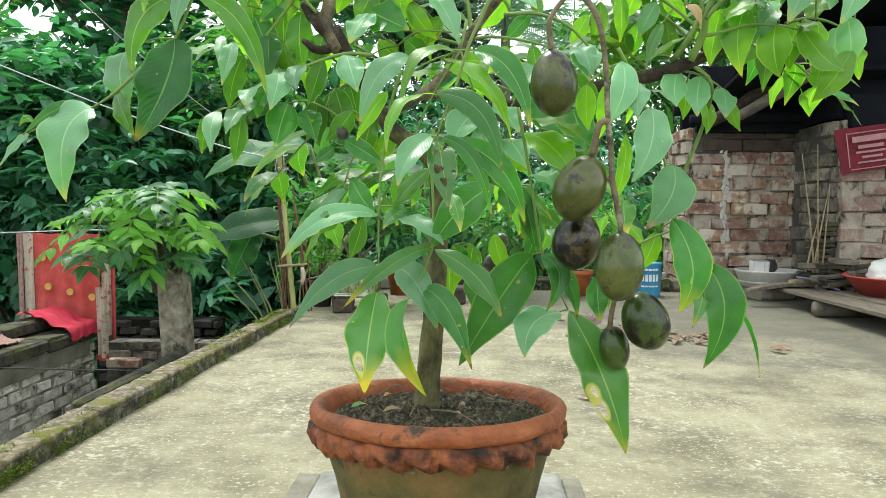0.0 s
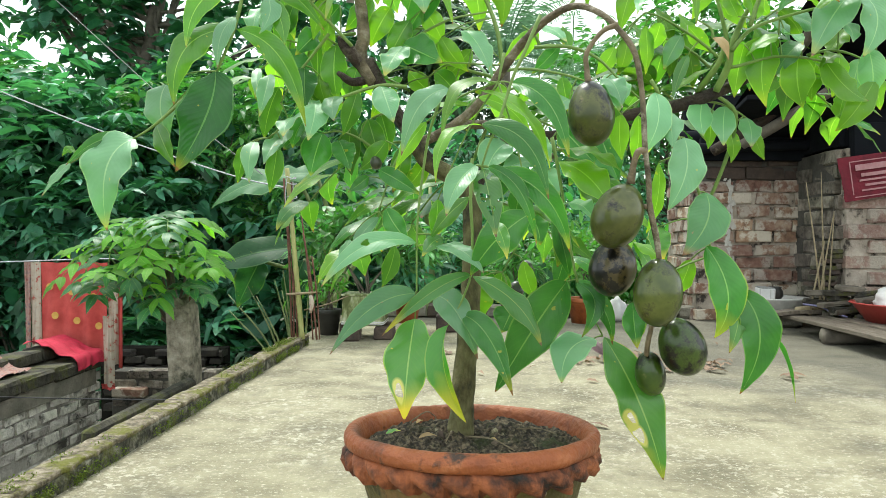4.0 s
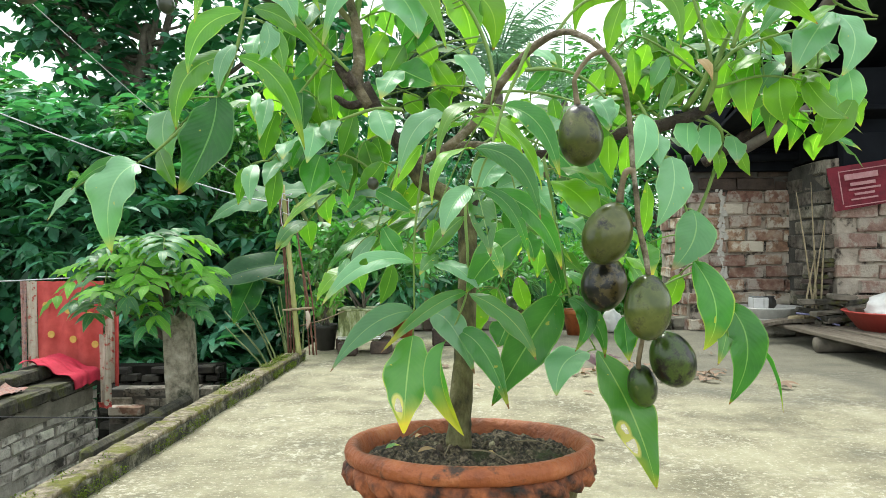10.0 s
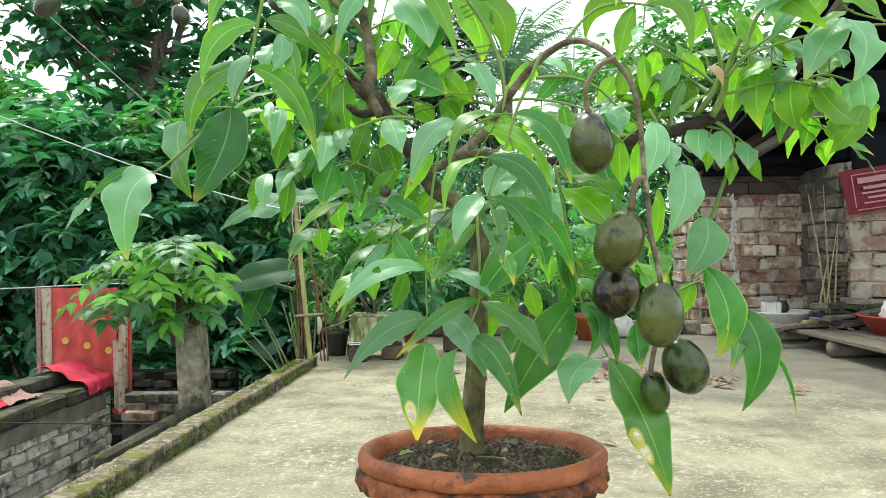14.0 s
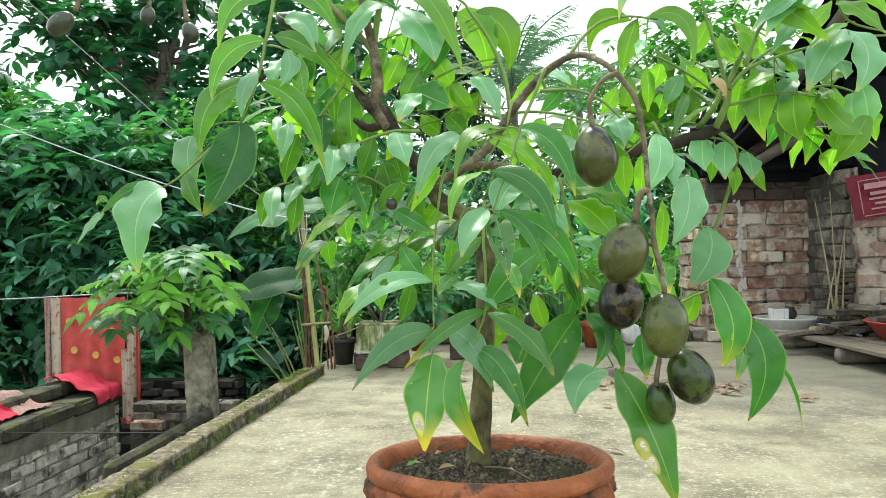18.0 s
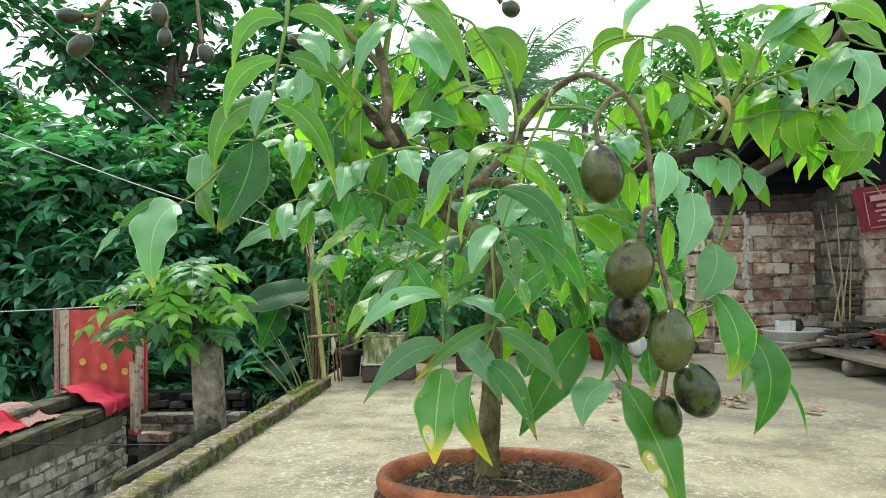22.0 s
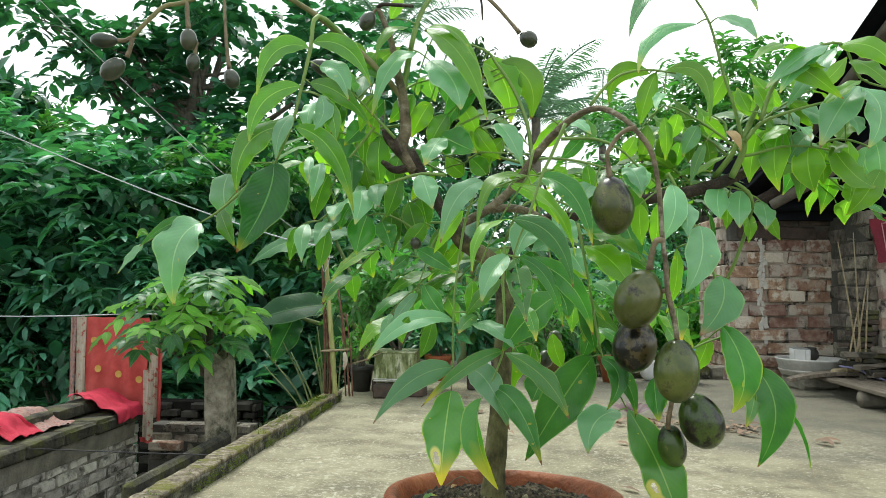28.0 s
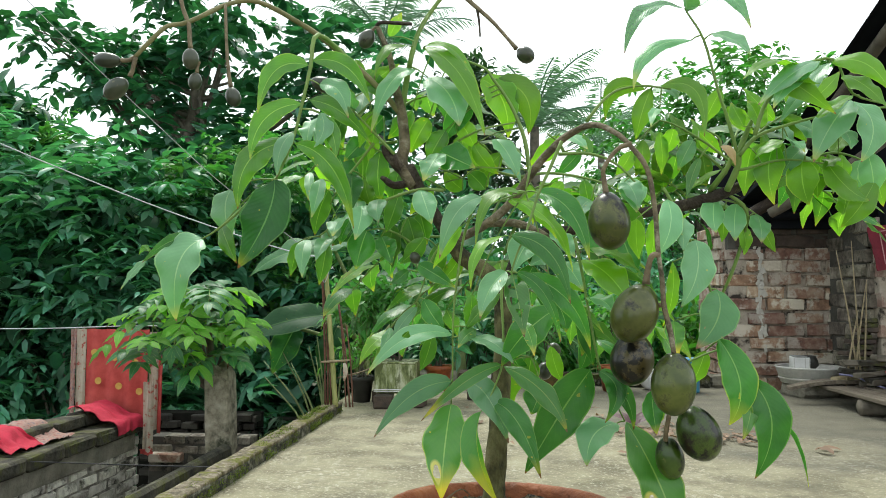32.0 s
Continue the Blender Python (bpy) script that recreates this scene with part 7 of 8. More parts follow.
jug = thing("black_kettle", (1.965, 3.64, 0.165), "blackened round cooking pot", "cooking pot")
lathe("bowl", [(0, 0), (0.03, 0.0), (0.052, 0.03), (0.05, 0.06), (0.038, 0.078), (0.042, 0.088), (0.035, 0.088), (0, 0.06)], M_BLACKPOT, jug, 24)
for i, (dx, dy) in enumerate(((0.085, 0.0), (0.11, 0.03), (0.07, -0.05))):
    st = thing("pebble_stone", (1.955 + dx, 3.62 + dy, 0.112 + 0.004 * i), "pinkish stone lying in the pan", "stone", "stones in the pan")
    bm = bmesh.new()
    bmesh.ops.create_icosphere(bm, subdivisions=2, radius=0.028)
    for v in bm.verts:
        v.co *= 1 + 0.25 * noise.noise(v.co * 40 + Vector((i, 0, 0)))
    part("stone_body", bm, M_BRICK_PALE, st, "", True)
pst = thing("pan_stand", (1.955, 3.62, 0), "flat stones under the cement pan", "stand")
box("stand_stone", (0.26, 0.24, 0.083), pose(0, 0, 0.042, 0, 0, 8), M_CONC, pst, 0.015, 0.008, 2)
# firewood, sticks and broken tiles in the corner
for i in range(16):
    rnd = random.Random(60 + i)
    fw = thing("firewood_piece", (2.1 + rnd.uniform(-0.03, 0.22), 3.2 + rnd.uniform(-0.14, 0.08), 0.125 + 0.03 * (i // 3)), "grey split firewood in a heap", "firewood", "heap in the shed corner")
    box("split_log", (0.26 * rnd.uniform(0.6, 1), 0.06, 0.03), pose(0, 0, 0, rnd.uniform(-10, 10), rnd.uniform(-8, 8), rnd.uniform(-25, 25)), M_COPING if i % 3 else M_TRUNK, fw, 0.006, 0.006, i)
for i, (x0, x1, z1, y0) in enumerate(((2.1, 2.03, 0.8, 3.3), (2.12, 2.13, 0.86, 3.32), (2.06, 2.19, 0.62, 3.28), (2.0, 2.12, 0.44, 3.25), (2.13, 2.2, 0.6, 3.3))):
    stk = thing("dry_stalk", (x0, y0, 0.11), "thin straw-coloured stalk leaning in the corner", "stick", "stalks in the corner")
    tube("stem", ((0, 0, 0, 0.006), ((x1 - x0) * 0.45, 0.03, z1 * 0.5, 0.005), (x1 - x0, 0.07, z1, 0.0025)), M_WOOD_PALE, stk, 6, 4)
for i, (x, z, s) in enumerate(((2.18, 0.2, 1.0), (2.12, 0.3, 1.0), (2.16, 0.4, 0.9), (2.2, 0.52, 0.8))):
    tl = thing("clay_tile_stack", (x, 3.42, 0.11 + 0.1 * i), "stack of broken grey roof tiles", "roof tiles", "tiles in the shed corner")
    for k in range(3):
        box("roof_tile", (0.16 * s, 0.1, 0.026), pose(0.01 * k, 0, 0.016 + 0.03 * k, 0, 0, 9 * k - 10), M_COPING if (i + k) % 3 else M_BRICK_DARK, tl, 0.005, 0.004, k + i)
basin = thing("plastic_basin", (2.36, 2.86, 0.115), "faded red plastic basin holding a white sack", "basin")
lathe("basin_wall", [(0, 0.0), (0.22, 0.0), (0.29, 0.095), (0.305, 0.1), (0.3, 0.106), (0.28, 0.1), (0.21, 0.01), (0, 0.01)], M_BASIN, basin, 40)
bag = thing("white_sack", (2.38, 2.86, 0.127), "bulging white plastic sack in the basin", "sack")
bm = bmesh.new()
bmesh.ops.create_icosphere(bm, subdivisions=4, radius=1)
for v in bm.verts:
    c = v.co.copy()
    v.co = Vector((c.x * 0.2, c.y * 0.18, (c.z * 0.5 + 0.5) * 0.2)) * (1 + 0.12 * noise.noise(c * 2.5) + 0.05 * noise.noise(c * 8))
    v.co.z = max(0, v.co.z)
part("sack_cloth", bm, M_WHITE, bag, "", True)
ropeb = thing("blue_rope", (2.02, 3.2, 0.12), "tangled blue-grey rope end", "rope")
tube("rope_strand", ((-0.08, 0, 0.06, 0.006), (0.0, -0.03, 0.05, 0.006), (0.05, -0.08, 0.02, 0.006), (0.1, -0.14, 0.0, 0.006)), M_ROPE_BLUE, ropeb, 6, 4)

logp = thing("short_log", (2.06, 3.3, 0.135), "short pale brown log lying on the platform end", "log")
tube("log_body", ((-0.12, -0.02, 0, 0.022), (0, 0, 0.004, 0.026), (0.13, 0.02, 0.008, 0.021)), M_WOOD_PALE, logp, 10, 4, 0.08)
# cloth banner on the shed wall
sign = thing("cloth_banner", (2.34, 3.3, 0.92), "small maroon cloth banner with faded pink print on brick", "banner")
verts, faces, N = [], [], 12
for j in range(N + 1):
    for i in range(N + 1):
        u, v = i / N, j / N
        x = -0.165 + 0.36 * u + 0.055 * (1 - v) * (1 - u) * 0.9
        z = -0.14 + 0.26 * v + 0.05 * u
        verts.append((x + 0.008 * noise.noise((0, v * 6, 2)) * (u < 0.1), -0.012 + 0.012 * noise.noise((u * 3, v * 3, 1)), z))
back = [(a, b + 0.004, c) for a, b, c in verts]
for j in range(N):
    for i in range(N):
        a = j * (N + 1) + i
        faces.append((a, a + 1, a + N + 2, a + N + 1))
n = len(verts)
faces += [tuple(n + k for k in f[::-1]) for f in faces]
sheet("cloth", verts + back, faces, M_SIGN, sign)
for z, x, w, h in ((0.075, 0.03, 0.2, 0.035), (0.03, 0.04, 0.15, 0.02), (0.0, 0.05, 0.19, 0.012), (-0.03, 0.05, 0.12, 0.014), (-0.06, 0.05, 0.16, 0.01)):
    box("print_bar", (w, 0.003, h), pose(x, -0.026, z, 0, -8, 0), M_SIGNTEXT, sign, 0.001)
for x, z, w, h in ((0.04, 0.115, 0.28, 0.006), (0.06, -0.095, 0.26, 0.006), (-0.09, 0.0, 0.006, 0.2)):
    box("print_border", (w, 0.003, h), pose(x, -0.026, z, 0, -8, 0), M_SIGNTEXT, sign, 0.001)
for x, z in ((-0.1, 0.13), (0.18, 0.17)):
    tube("hanging_nail", ((x, -0.02, z, 0.003), (x, 0.06, z + 0.004, 0.003)), M_RUST, sign, 5, 1)

# washing on the line
rope = thing("clothesline", (-2.0, 3.0, 1.0), "white clothesline sagging across the gap", "clothesline")
tube("line", ((-1.35, 0.1, 0.66, 0.004), (-0.807, 0, 0.444, 0.004), (-0.025, 0, 0.14, 0.004), (0.675, -0.1, -0.09, 0.004), (1.06, -0.39, -0.18, 0.004)), M_ROPE, rope, 6, 5)
wire = thing("overhead_wire", (-2.4, 3.5, 1.8), "thin twisted overhead wire", "wire")
tube("line", ((-1.6, 0.1, 1.6, 0.003), (-0.95, 0, 0.92, 0.003), (0.0, 0, 0.04, 0.003), (0.58, 0, -0.47, 0.003), (1.3, 0, -1.0, 0.003)), M_WIRE_GREY, wire, 5, 5)
low = thing("low_wire", (-1.5, 2.0, -0.13), "thin dark wire strung below the kerb", "wire")
tube("line", ((-0.62, 0, 0.0, 0.003), (0, 0, -0.006, 0.003), (0.5, 0, -0.004, 0.003)), M_WIRE, low, 5, 3)
line2 = thing("drying_line", (-2.9, 3.06, 0.42), "thin line holding up the red cloth", "clothesline")
tube("line", ((-0.9, 0, 0.0, 0.004), (0, 0, -0.002, 0.004), (0.9, 0, 0.02, 0.004), (1.25, -0.3, -0.06, 0.004)), M_ROPE, line2, 5, 4)


def hung_cloth(name, x0, x1, z0, z1, m, parent, folds, depth, sway=0.0, label="", yy=0.0):
    nx, nz = 44, 16
    verts, faces = [], []
    for j in range(nz + 1):
        for i in range(nx + 1):
            u, v = i / nx, j / nz
            fold = depth * math.sin(u * folds * 6.283 + 1.3 * math.sin(v * 2.2)) * (0.35 + 0.65 * v) + 0.5 * depth * noise.noise((u * 5, v * 2, folds))
            verts.append((x0 + (x1 - x0) * u + sway * v * v, yy + fold, z0 + (z1 - z0) * v + 0.008 * noise.noise((u * 6, 3, v))))
    back = [(a, b + 0.003, c) for a, b, c in verts]
    for j in range(nz):
        for i in range(nx):
            a = j * (nx + 1) + i
            faces.append((a, a + 1, a + nx + 2, a + nx + 1))
    n = len(verts)
    faces += [tuple(n + k for k in f[::-1]) for f in faces]
    return sheet(name, verts + back, faces, m, parent, label)


cloth = thing("hanging_cloth", (-2.33, 3.06, 0.42), "red printed cotton cloth with cream borders drying on a line", "cloth")
hung_cloth("red_field", -0.2, 0.2, 0.0, -0.58, M_RED, cloth, 3.5, 0.014)
hung_cloth("cream_border", -0.262, -0.199, 0.0, -0.6, M_CREAM, cloth, 0.8, 0.01, label="cream border with red figures")
hung_cloth("edge_stripe", -0.3, -0.261, 0.0, -0.6, M_CREAM_EDGE, cloth, 0.7, 0.012)
hung_cloth("cream_border", 0.2, 0.262, -0.02, -0.6, M_CREAM, cloth, 0.8, 0.012, label="cream border with red figures")
hung_cloth("red_edge", 0.26, 0.29, -0.05, -0.62, M_RED, cloth, 0.6, 0.01)
hung_cloth("trailing_end", 0.245, 0.308, -0.3, -0.7, M_CREAM, cloth, 0.9, 0.014, 0.0, "cream end trailing over the wall", -0.14)
hung_cloth("trailing_hem", 0.235, 0.31, -0.685, -0.715, M_RED, cloth, 0.9, 0.014, 0.0, "red hem", -0.141)
for i in range(9):
    x, z = -0.13 + 0.13 * (i % 3) + 0.03 * (i // 3), -0.14 - 0.17 * (i // 3) - 0.03 * (i % 3)
    bm = bmesh.new()
    bmesh.ops.create_cone(bm, cap_ends=True, segments=14, radius1=0.021, radius2=0.021, depth=0.002)
    ob = part("printed_spot", bm, M_GOLD, cloth)
    ob.matrix_basis = pose(x, -0.026, z, 90, 0, 0)


def draped(label, y0, y1, m, profile, seed):
    """A crumpled cloth lying over the coping: profile is its line across the wall, swept along it with wrinkles."""
    lump = thing("crumpled_cloth", (-2.3, (y0 + y1) / 2, -0.03), label, "cloth", "cloths on the neighbour's wall")
    line = smooth_line([(*p, 0, 0) for p in profile], 5)
    nu, verts, faces = 34, [], []
    for j, q in enumerate(line):
        for i in range(nu + 1):
            u = i / nu
            yy = (u - 0.5) * (y1 - y0) * (1 + 0.14 * noise.noise((j * 0.12, 1, seed))) + 0.05 * noise.noise((u * 2.5, j * 0.1, seed + 7))
            w = 0.03 * abs(noise.noise((u * 3.2 + j * 0.09, j * 0.05, seed))) ** 0.7 + 0.006 * noise.noise((u * 9, j * 0.25, seed + 3))
            verts.append((q[0] + 2.3 + w * 0.6, yy, q[1] + 0.03 + abs(w) + 0.006))
    n = nu + 1
    for j in range(len(line) - 1):
        for i in range(nu):
            k = j * n + i
            faces.append((k, k + 1, k + n + 1, k + n))
    back = [(a_ - 0.002, b_, c_ - 0.003) for a_, b_, c_ in verts]
    t = len(verts)
    faces += [tuple(t + k for k in f[::-1]) for f in faces]
    sheet("cloth_folds", verts + back, faces, m, lump)


draped("crimson cloth folded over the coping", 2.72, 2.98, M_PINK, ((-2.42, -0.02), (-2.35, -0.015), (-2.28, -0.04), (-2.2, -0.085), (-2.13, -0.1), (-2.11, -0.16)), 3)
draped("crumpled crimson cloth lying on the coping", 1.98, 2.22, M_PINK, ((-2.5, -0.03), (-2.42, -0.02), (-2.33, -0.03), (-2.27, -0.08), (-2.2, -0.105)), 8)
draped("striped pink and maroon cloth beside the crimson one", 2.2, 2.42, M_CREAM_EDGE, ((-2.44, -0.025), (-2.36, -0.03), (-2.29, -0.09), (-2.2, -0.105)), 14)

# dry leaves and husks swept together on the floor
M_HUSK = leaf_mat("dark_husk", (0.06, 0.025, 0.03), (0.12, 0.06, 0.06), (0.2, 0.12, 0.12), edge_amount=0.1, rough=0.6, translucent=0.05)
M_DRY = leaf_mat("dry_brown_leaf", (0.13, 0.075, 0.045), (0.3, 0.2, 0.13), (0.36, 0.26, 0.17), edge=(0.4, 0.32, 0.2), edge_amount=0.5, rough=0.8, translucent=0.1)
rl = random.Random(21)
for i in range(110):
    if i < 46:
        x, yy = 0.66 + rl.gauss(0, 0.11), 2.25 + rl.gauss(0, 0.09)
    elif i < 92:
        x, yy = 0.98 + rl.gauss(0, 0.1), 2.15 + rl.gauss(0, 0.08)
    else:
        x, yy = rl.uniform(-0.3, 1.7), rl.uniform(0.8, 3.6)
    dl = thing("dry_leaf", (x, yy, 0.007), "curled dry brown leaf on the concrete", "dry leaf", "leaf litter on the terrace")
    a = rl.uniform(0, 6.28)
    ln = rl.uniform(0.03, 0.085)
    leaflet(dl, (-ln / 2 * math.cos(a), -ln / 2 * math.sin(a), 0), (ln / 2 * math.cos(a), ln / 2 * math.sin(a), 0.006), ln * rl.uniform(0.3, 0.5), (rl.uniform(-.3, .3), rl.uniform(-.3, .3), 1), rl.uniform(0.02, 0.14), 0.35, rl.uniform(-1, 1), M_DRY).name = "blade"
fan = thing("dry_husk", (0.62, 2.38, 0.004), "dark fan-shaped dry palm husk on the concrete", "husk")
for k in range(9):
    a = radians(15 + 17 * k)
    leaflet(fan, (0, 0, 0.005), (0.13 * math.cos(a), 0.06 * math.sin(a), 0.045 + 0.02 * math.sin(a)), 0.03, (0, -0.5, 1), 0.12, 0.4, 0, M_HUSK).name = "husk_strip"
# stones and bricks along the back edge
rb = random.Random(33)
xx = -0.85
while xx < 1.5:
    w = rb.uniform(0.12, 0.26)
    st = thing("edge_stone", (xx + w / 2, 4.06 + rb.uniform(-0.03, 0.03), 0.045), "mossy brick along the back edge of the terrace", "brick", "bricks along the back edge")
    box("stone_block", (w * 0.95, 0.13, 0.085), pose(0, 0, 0, 0, 0, rb.uniform(-4, 4)), rb.choice((M_KERB, M_BRICK_DARK, M_CONC)), st, 0.012, 0.008, int(xx * 100) % 97)
    xx += w
# ---- planting: trees, shrubs, palms behind and below the terrace ----
def blade_mesh(name, c, d, up, L, Wd, material, parent, kind=""):
    """Many small folded leaves joined into one mesh: where each starts, the way it points, the way its face looks, its length and width."""
    n = len(c)
    d = d / (np.linalg.norm(d, axis=1)[:, None] + 1e-9)
    s = np.cross(d, up)
    s /= np.linalg.norm(s, axis=1)[:, None] + 1e-9
    nn = np.cross(s, d)
    tip = c + d * L - nn * L * 0.16
    q1, q2 = c + d * L * 0.3 + nn * L * 0.03, c + d * L * 0.66
    v = np.stack([c, q1 + s * Wd * 0.46 + nn * Wd * 0.1, q1 - nn * Wd * 0.08, q1 - s * Wd * 0.46 + nn * Wd * 0.1,
                  q2 + s * Wd * 0.44 + nn * Wd * 0.03, q2 - nn * Wd * 0.08, q2 - s * Wd * 0.44 + nn * Wd * 0.03, tip], 1).reshape(-1, 3)
    tri = [(0, 2, 1), (0, 3, 2), (4, 5, 7), (5, 6, 7)]
    quad = [(1, 2, 5, 4), (2, 3, 6, 5)]
    off = np.arange(n)[:, None] * 8
    li = np.concatenate([off + np.array(t) for t in tri + quad], 1).ravel()
    sizes = np.tile([3, 3, 3, 3, 4, 4], n)
    me = bpy.data.meshes.new(name)
    me.vertices.add(len(v))
    me.vertices.foreach_set("co", v.ravel())
    me.loops.add(len(li))
    me.loops.foreach_set("vertex_index", li)
    me.polygons.add(len(sizes))
    me.polygons.foreach_set("loop_start", np.concatenate([[0], np.cumsum(sizes)[:-1]]))
    me.update(calc_edges=True)
    me.validate()
    me.polygons.foreach_set("use_smooth", [True] * len(me.polygons))
    me.materials.append(material)
    ob = new(name, me)
    ob.parent = parent
    if kind:
        tagged(ob, "", "", "", kind)
    return ob


def leaf_cloud(name, centres, outs, per, length, width, spread, material, parent, seed, droop=0.35, wild=0.8, kind=""):
    """Single leaves scattered round clump centres."""
    g = np.random.default_rng(seed)
    n = len(centres) * per
    c = np.repeat(np.asarray(centres, float), per, 0) + g.normal(0, 1, (n, 3)) * spread * np.array([1, 1, 0.75])
    d = np.repeat(np.asarray(outs, float), per, 0) * 0.7 + g.normal(0, 1, (n, 3)) * wild
    d[:, 2] -= droop
    up = np.array([0, 0, 1.0]) + g.normal(0, 0.45, (n, 3))
    L = length * g.uniform(0.6, 1.25, (n, 1))
    return blade_mesh(name, c, d, up, L, width * L / length * g.uniform(0.8, 1.15, (n, 1)), material, parent, kind)


def spray_cloud(name, centres, outs, fronds, pairs, reach, length, width, spread, material, parent, seed, droop=0.5, kind=""):
    """Compound leaves: from each clump centre a few stems spread outwards and droop, each with pairs of hanging leaflets and one at its end."""
    g = np.random.default_rng(seed)
    n = len(centres) * fronds
    b = np.repeat(np.asarray(centres, float), fronds, 0) + g.normal(0, 1, (n, 3)) * spread
    w = np.repeat(np.asarray(outs, float), fronds, 0) * 0.55 + g.normal(0, 0.75, (n, 3))
    w[:, 2] = w[:, 2] * 0.5 + 0.15
    w /= np.linalg.norm(w, axis=1)[:, None]
    side = np.cross(w, [0, 0, 1.0])
    side /= np.linalg.norm(side, axis=1)[:, None] + 1e-9
    R = reach * g.uniform(0.65, 1.2, (n, 1))
    sag = droop * g.uniform(0.5, 1.5, (n, 1))
    size = g.uniform(0.75, 1.2, (n, 1))
    cs, ds, us, ls = [], [], [], []
    z = np.array([[0, 0, 1.0]])
    for k in range(2 * pairs + 1):
        sg = 0 if k == 2 * pairs else (-1 if k % 2 else 1)
        t = 1.0 if sg == 0 else 0.25 + 0.75 * (k // 2 + 0.5) / pairs
        cs.append(b + w * R * t - z * R * sag * t * t + g.normal(0, 0.012, (n, 3)))
        fwd = w - z * (2 * sag * t)
        ds.append(fwd * (0.45 if sg else 1.0) + side * sg * 0.85 - z * 0.12 + g.normal(0, 0.24, (n, 3)))
        us.append(z + side * sg * 0.35 - w * 0.1 + g.normal(0, 0.25, (n, 3)))
        ls.append(length * size * (0.7 + 0.45 * math.sin(math.pi * min(1, t + 0.05))) * g.uniform(0.85, 1.1, (n, 1)))
    L = np.concatenate(ls)
    return blade_mesh(name, np.concatenate(cs), np.concatenate(ds), np.concatenate(us), L, width / length * L * g.uniform(0.85, 1.1, (len(L), 1)), material, parent, kind)


def clumps(blobs, seed, shell=0.55):
    """Clump centres in the outer part of several ellipsoids (x, y, z, rx, ry, rz, count), and the way out at each."""
    g = np.random.default_rng(seed)
    cs, os_ = [], []
    for x, y, z, rx, ry, rz, n in blobs:
        d = g.normal(0, 1, (n, 3))
        d /= np.linalg.norm(d, axis=1)[:, None]
        r = g.uniform(shell, 1.05, (n, 1))
        cs.append(np.array([x, y, z]) + d * r * np.array([rx, ry, rz]))
        os_.append(d)
    return np.concatenate(cs), np.concatenate(os_)


def grove_tree(name, place, trunk, limbs, blobs, per, length, width, spread, material, seed, label, shell=0.55, droop=0.35, tr=M_TRUNK, spray=None, inner=None):
    """A tree or shrub: tapered trunk, limbs into its crown, and a crown of leaves; places are relative to its foot."""
    t = thing(name, place, label, "tree" if "tree" in name else "shrub")
    tube("trunk", trunk, tr, t, 10, 4, 0.06, seed=seed)
    for lb in limbs:
        tube("limb", lb, tr, t, 7, 4, 0.06)
    rnd = random.Random(seed)
    top = trunk[-1]
    for b in blobs:
        for k in range(3):
            e = (b[0] + rnd.uniform(-0.6, 0.6) * b[3], b[1] + rnd.uniform(-0.6, 0.6) * b[4], b[2] + rnd.uniform(-0.5, 0.6) * b[5])
            u = rnd.uniform(0, 1)
            st = [trunk[-2][i] * (1 - u) + top[i] * u for i in range(4)]
            m = tuple(st[i] * 0.5 + e[i] * 0.5 + rnd.uniform(-0.12, 0.12) * b[3] for i in range(3))
            tube("limb", ((*st[:3], st[3] * 0.45), (*m, st[3] * 0.28), (*e, st[3] * 0.08)), tr, t, 6, 3, 0.06)
    c, o = clumps(blobs, seed, shell)
    if spray:
        spray_cloud("crown", c, o, per, spray[0], spray[1], length, width, spread, material, t, seed, droop)
    else:
        leaf_cloud("crown", c, o, per, length, width, spread, material, t, seed, droop)
    # inner leaves: the crown's own shade given as a darker leaf colour
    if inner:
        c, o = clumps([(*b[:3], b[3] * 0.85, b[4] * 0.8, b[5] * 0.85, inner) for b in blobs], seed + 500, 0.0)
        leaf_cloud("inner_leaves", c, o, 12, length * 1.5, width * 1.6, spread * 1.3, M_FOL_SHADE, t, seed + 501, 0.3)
    return t


GZ = -3.2
# tall broadleaf tree against the sky
grove_tree("broadleaf_tree", (-4.6, 8.6, GZ), ((0, 0, 0, 0.22), (0.1, 0, 3, 0.18), (0.0, 0, 5.2, 0.13), (0.2, 0, 7, 0.06)), (),
           ((0.9, 0, 7.6, 1.4, 1.3, 1.1, 26), (0.4, -0.3, 5.7, 1.2, 0.9, 0.65, 44), (-0.4, 0, 7.3, 0.7, 0.7, 0.45, 11), (-0.4, 0, 6.7, 0.7, 0.7, 0.35, 9), (-2.35, 0, 7.88, 0.28, 0.3, 0.1, 3), (-2.0, 0, 7.68, 0.32, 0.3, 0.12, 4), (-1.65, 0, 7.45, 0.32, 0.3, 0.14, 5), (-1.3, 0, 7.25, 0.32, 0.3, 0.16, 5), (-0.95, 0, 7.3, 0.35, 0.4, 0.35, 9), (1.2, 0, 5.8, 1.3, 1.2, 1.0, 50), (0.5, 0, 8.6, 1.15, 1.0, 0.8, 22), (2.4, 0.3, 7.0, 0.9, 1.0, 1.2, 40),
            (0.2, 0, 5.3, 1.1, 1.0, 0.6, 36)),
           3, 0.26, 0.135, 0.12, M_FOL_DEEP, 1, "tall dark broadleaf tree behind the terrace", 0.35, 0.25, spray=(3, 0.5))
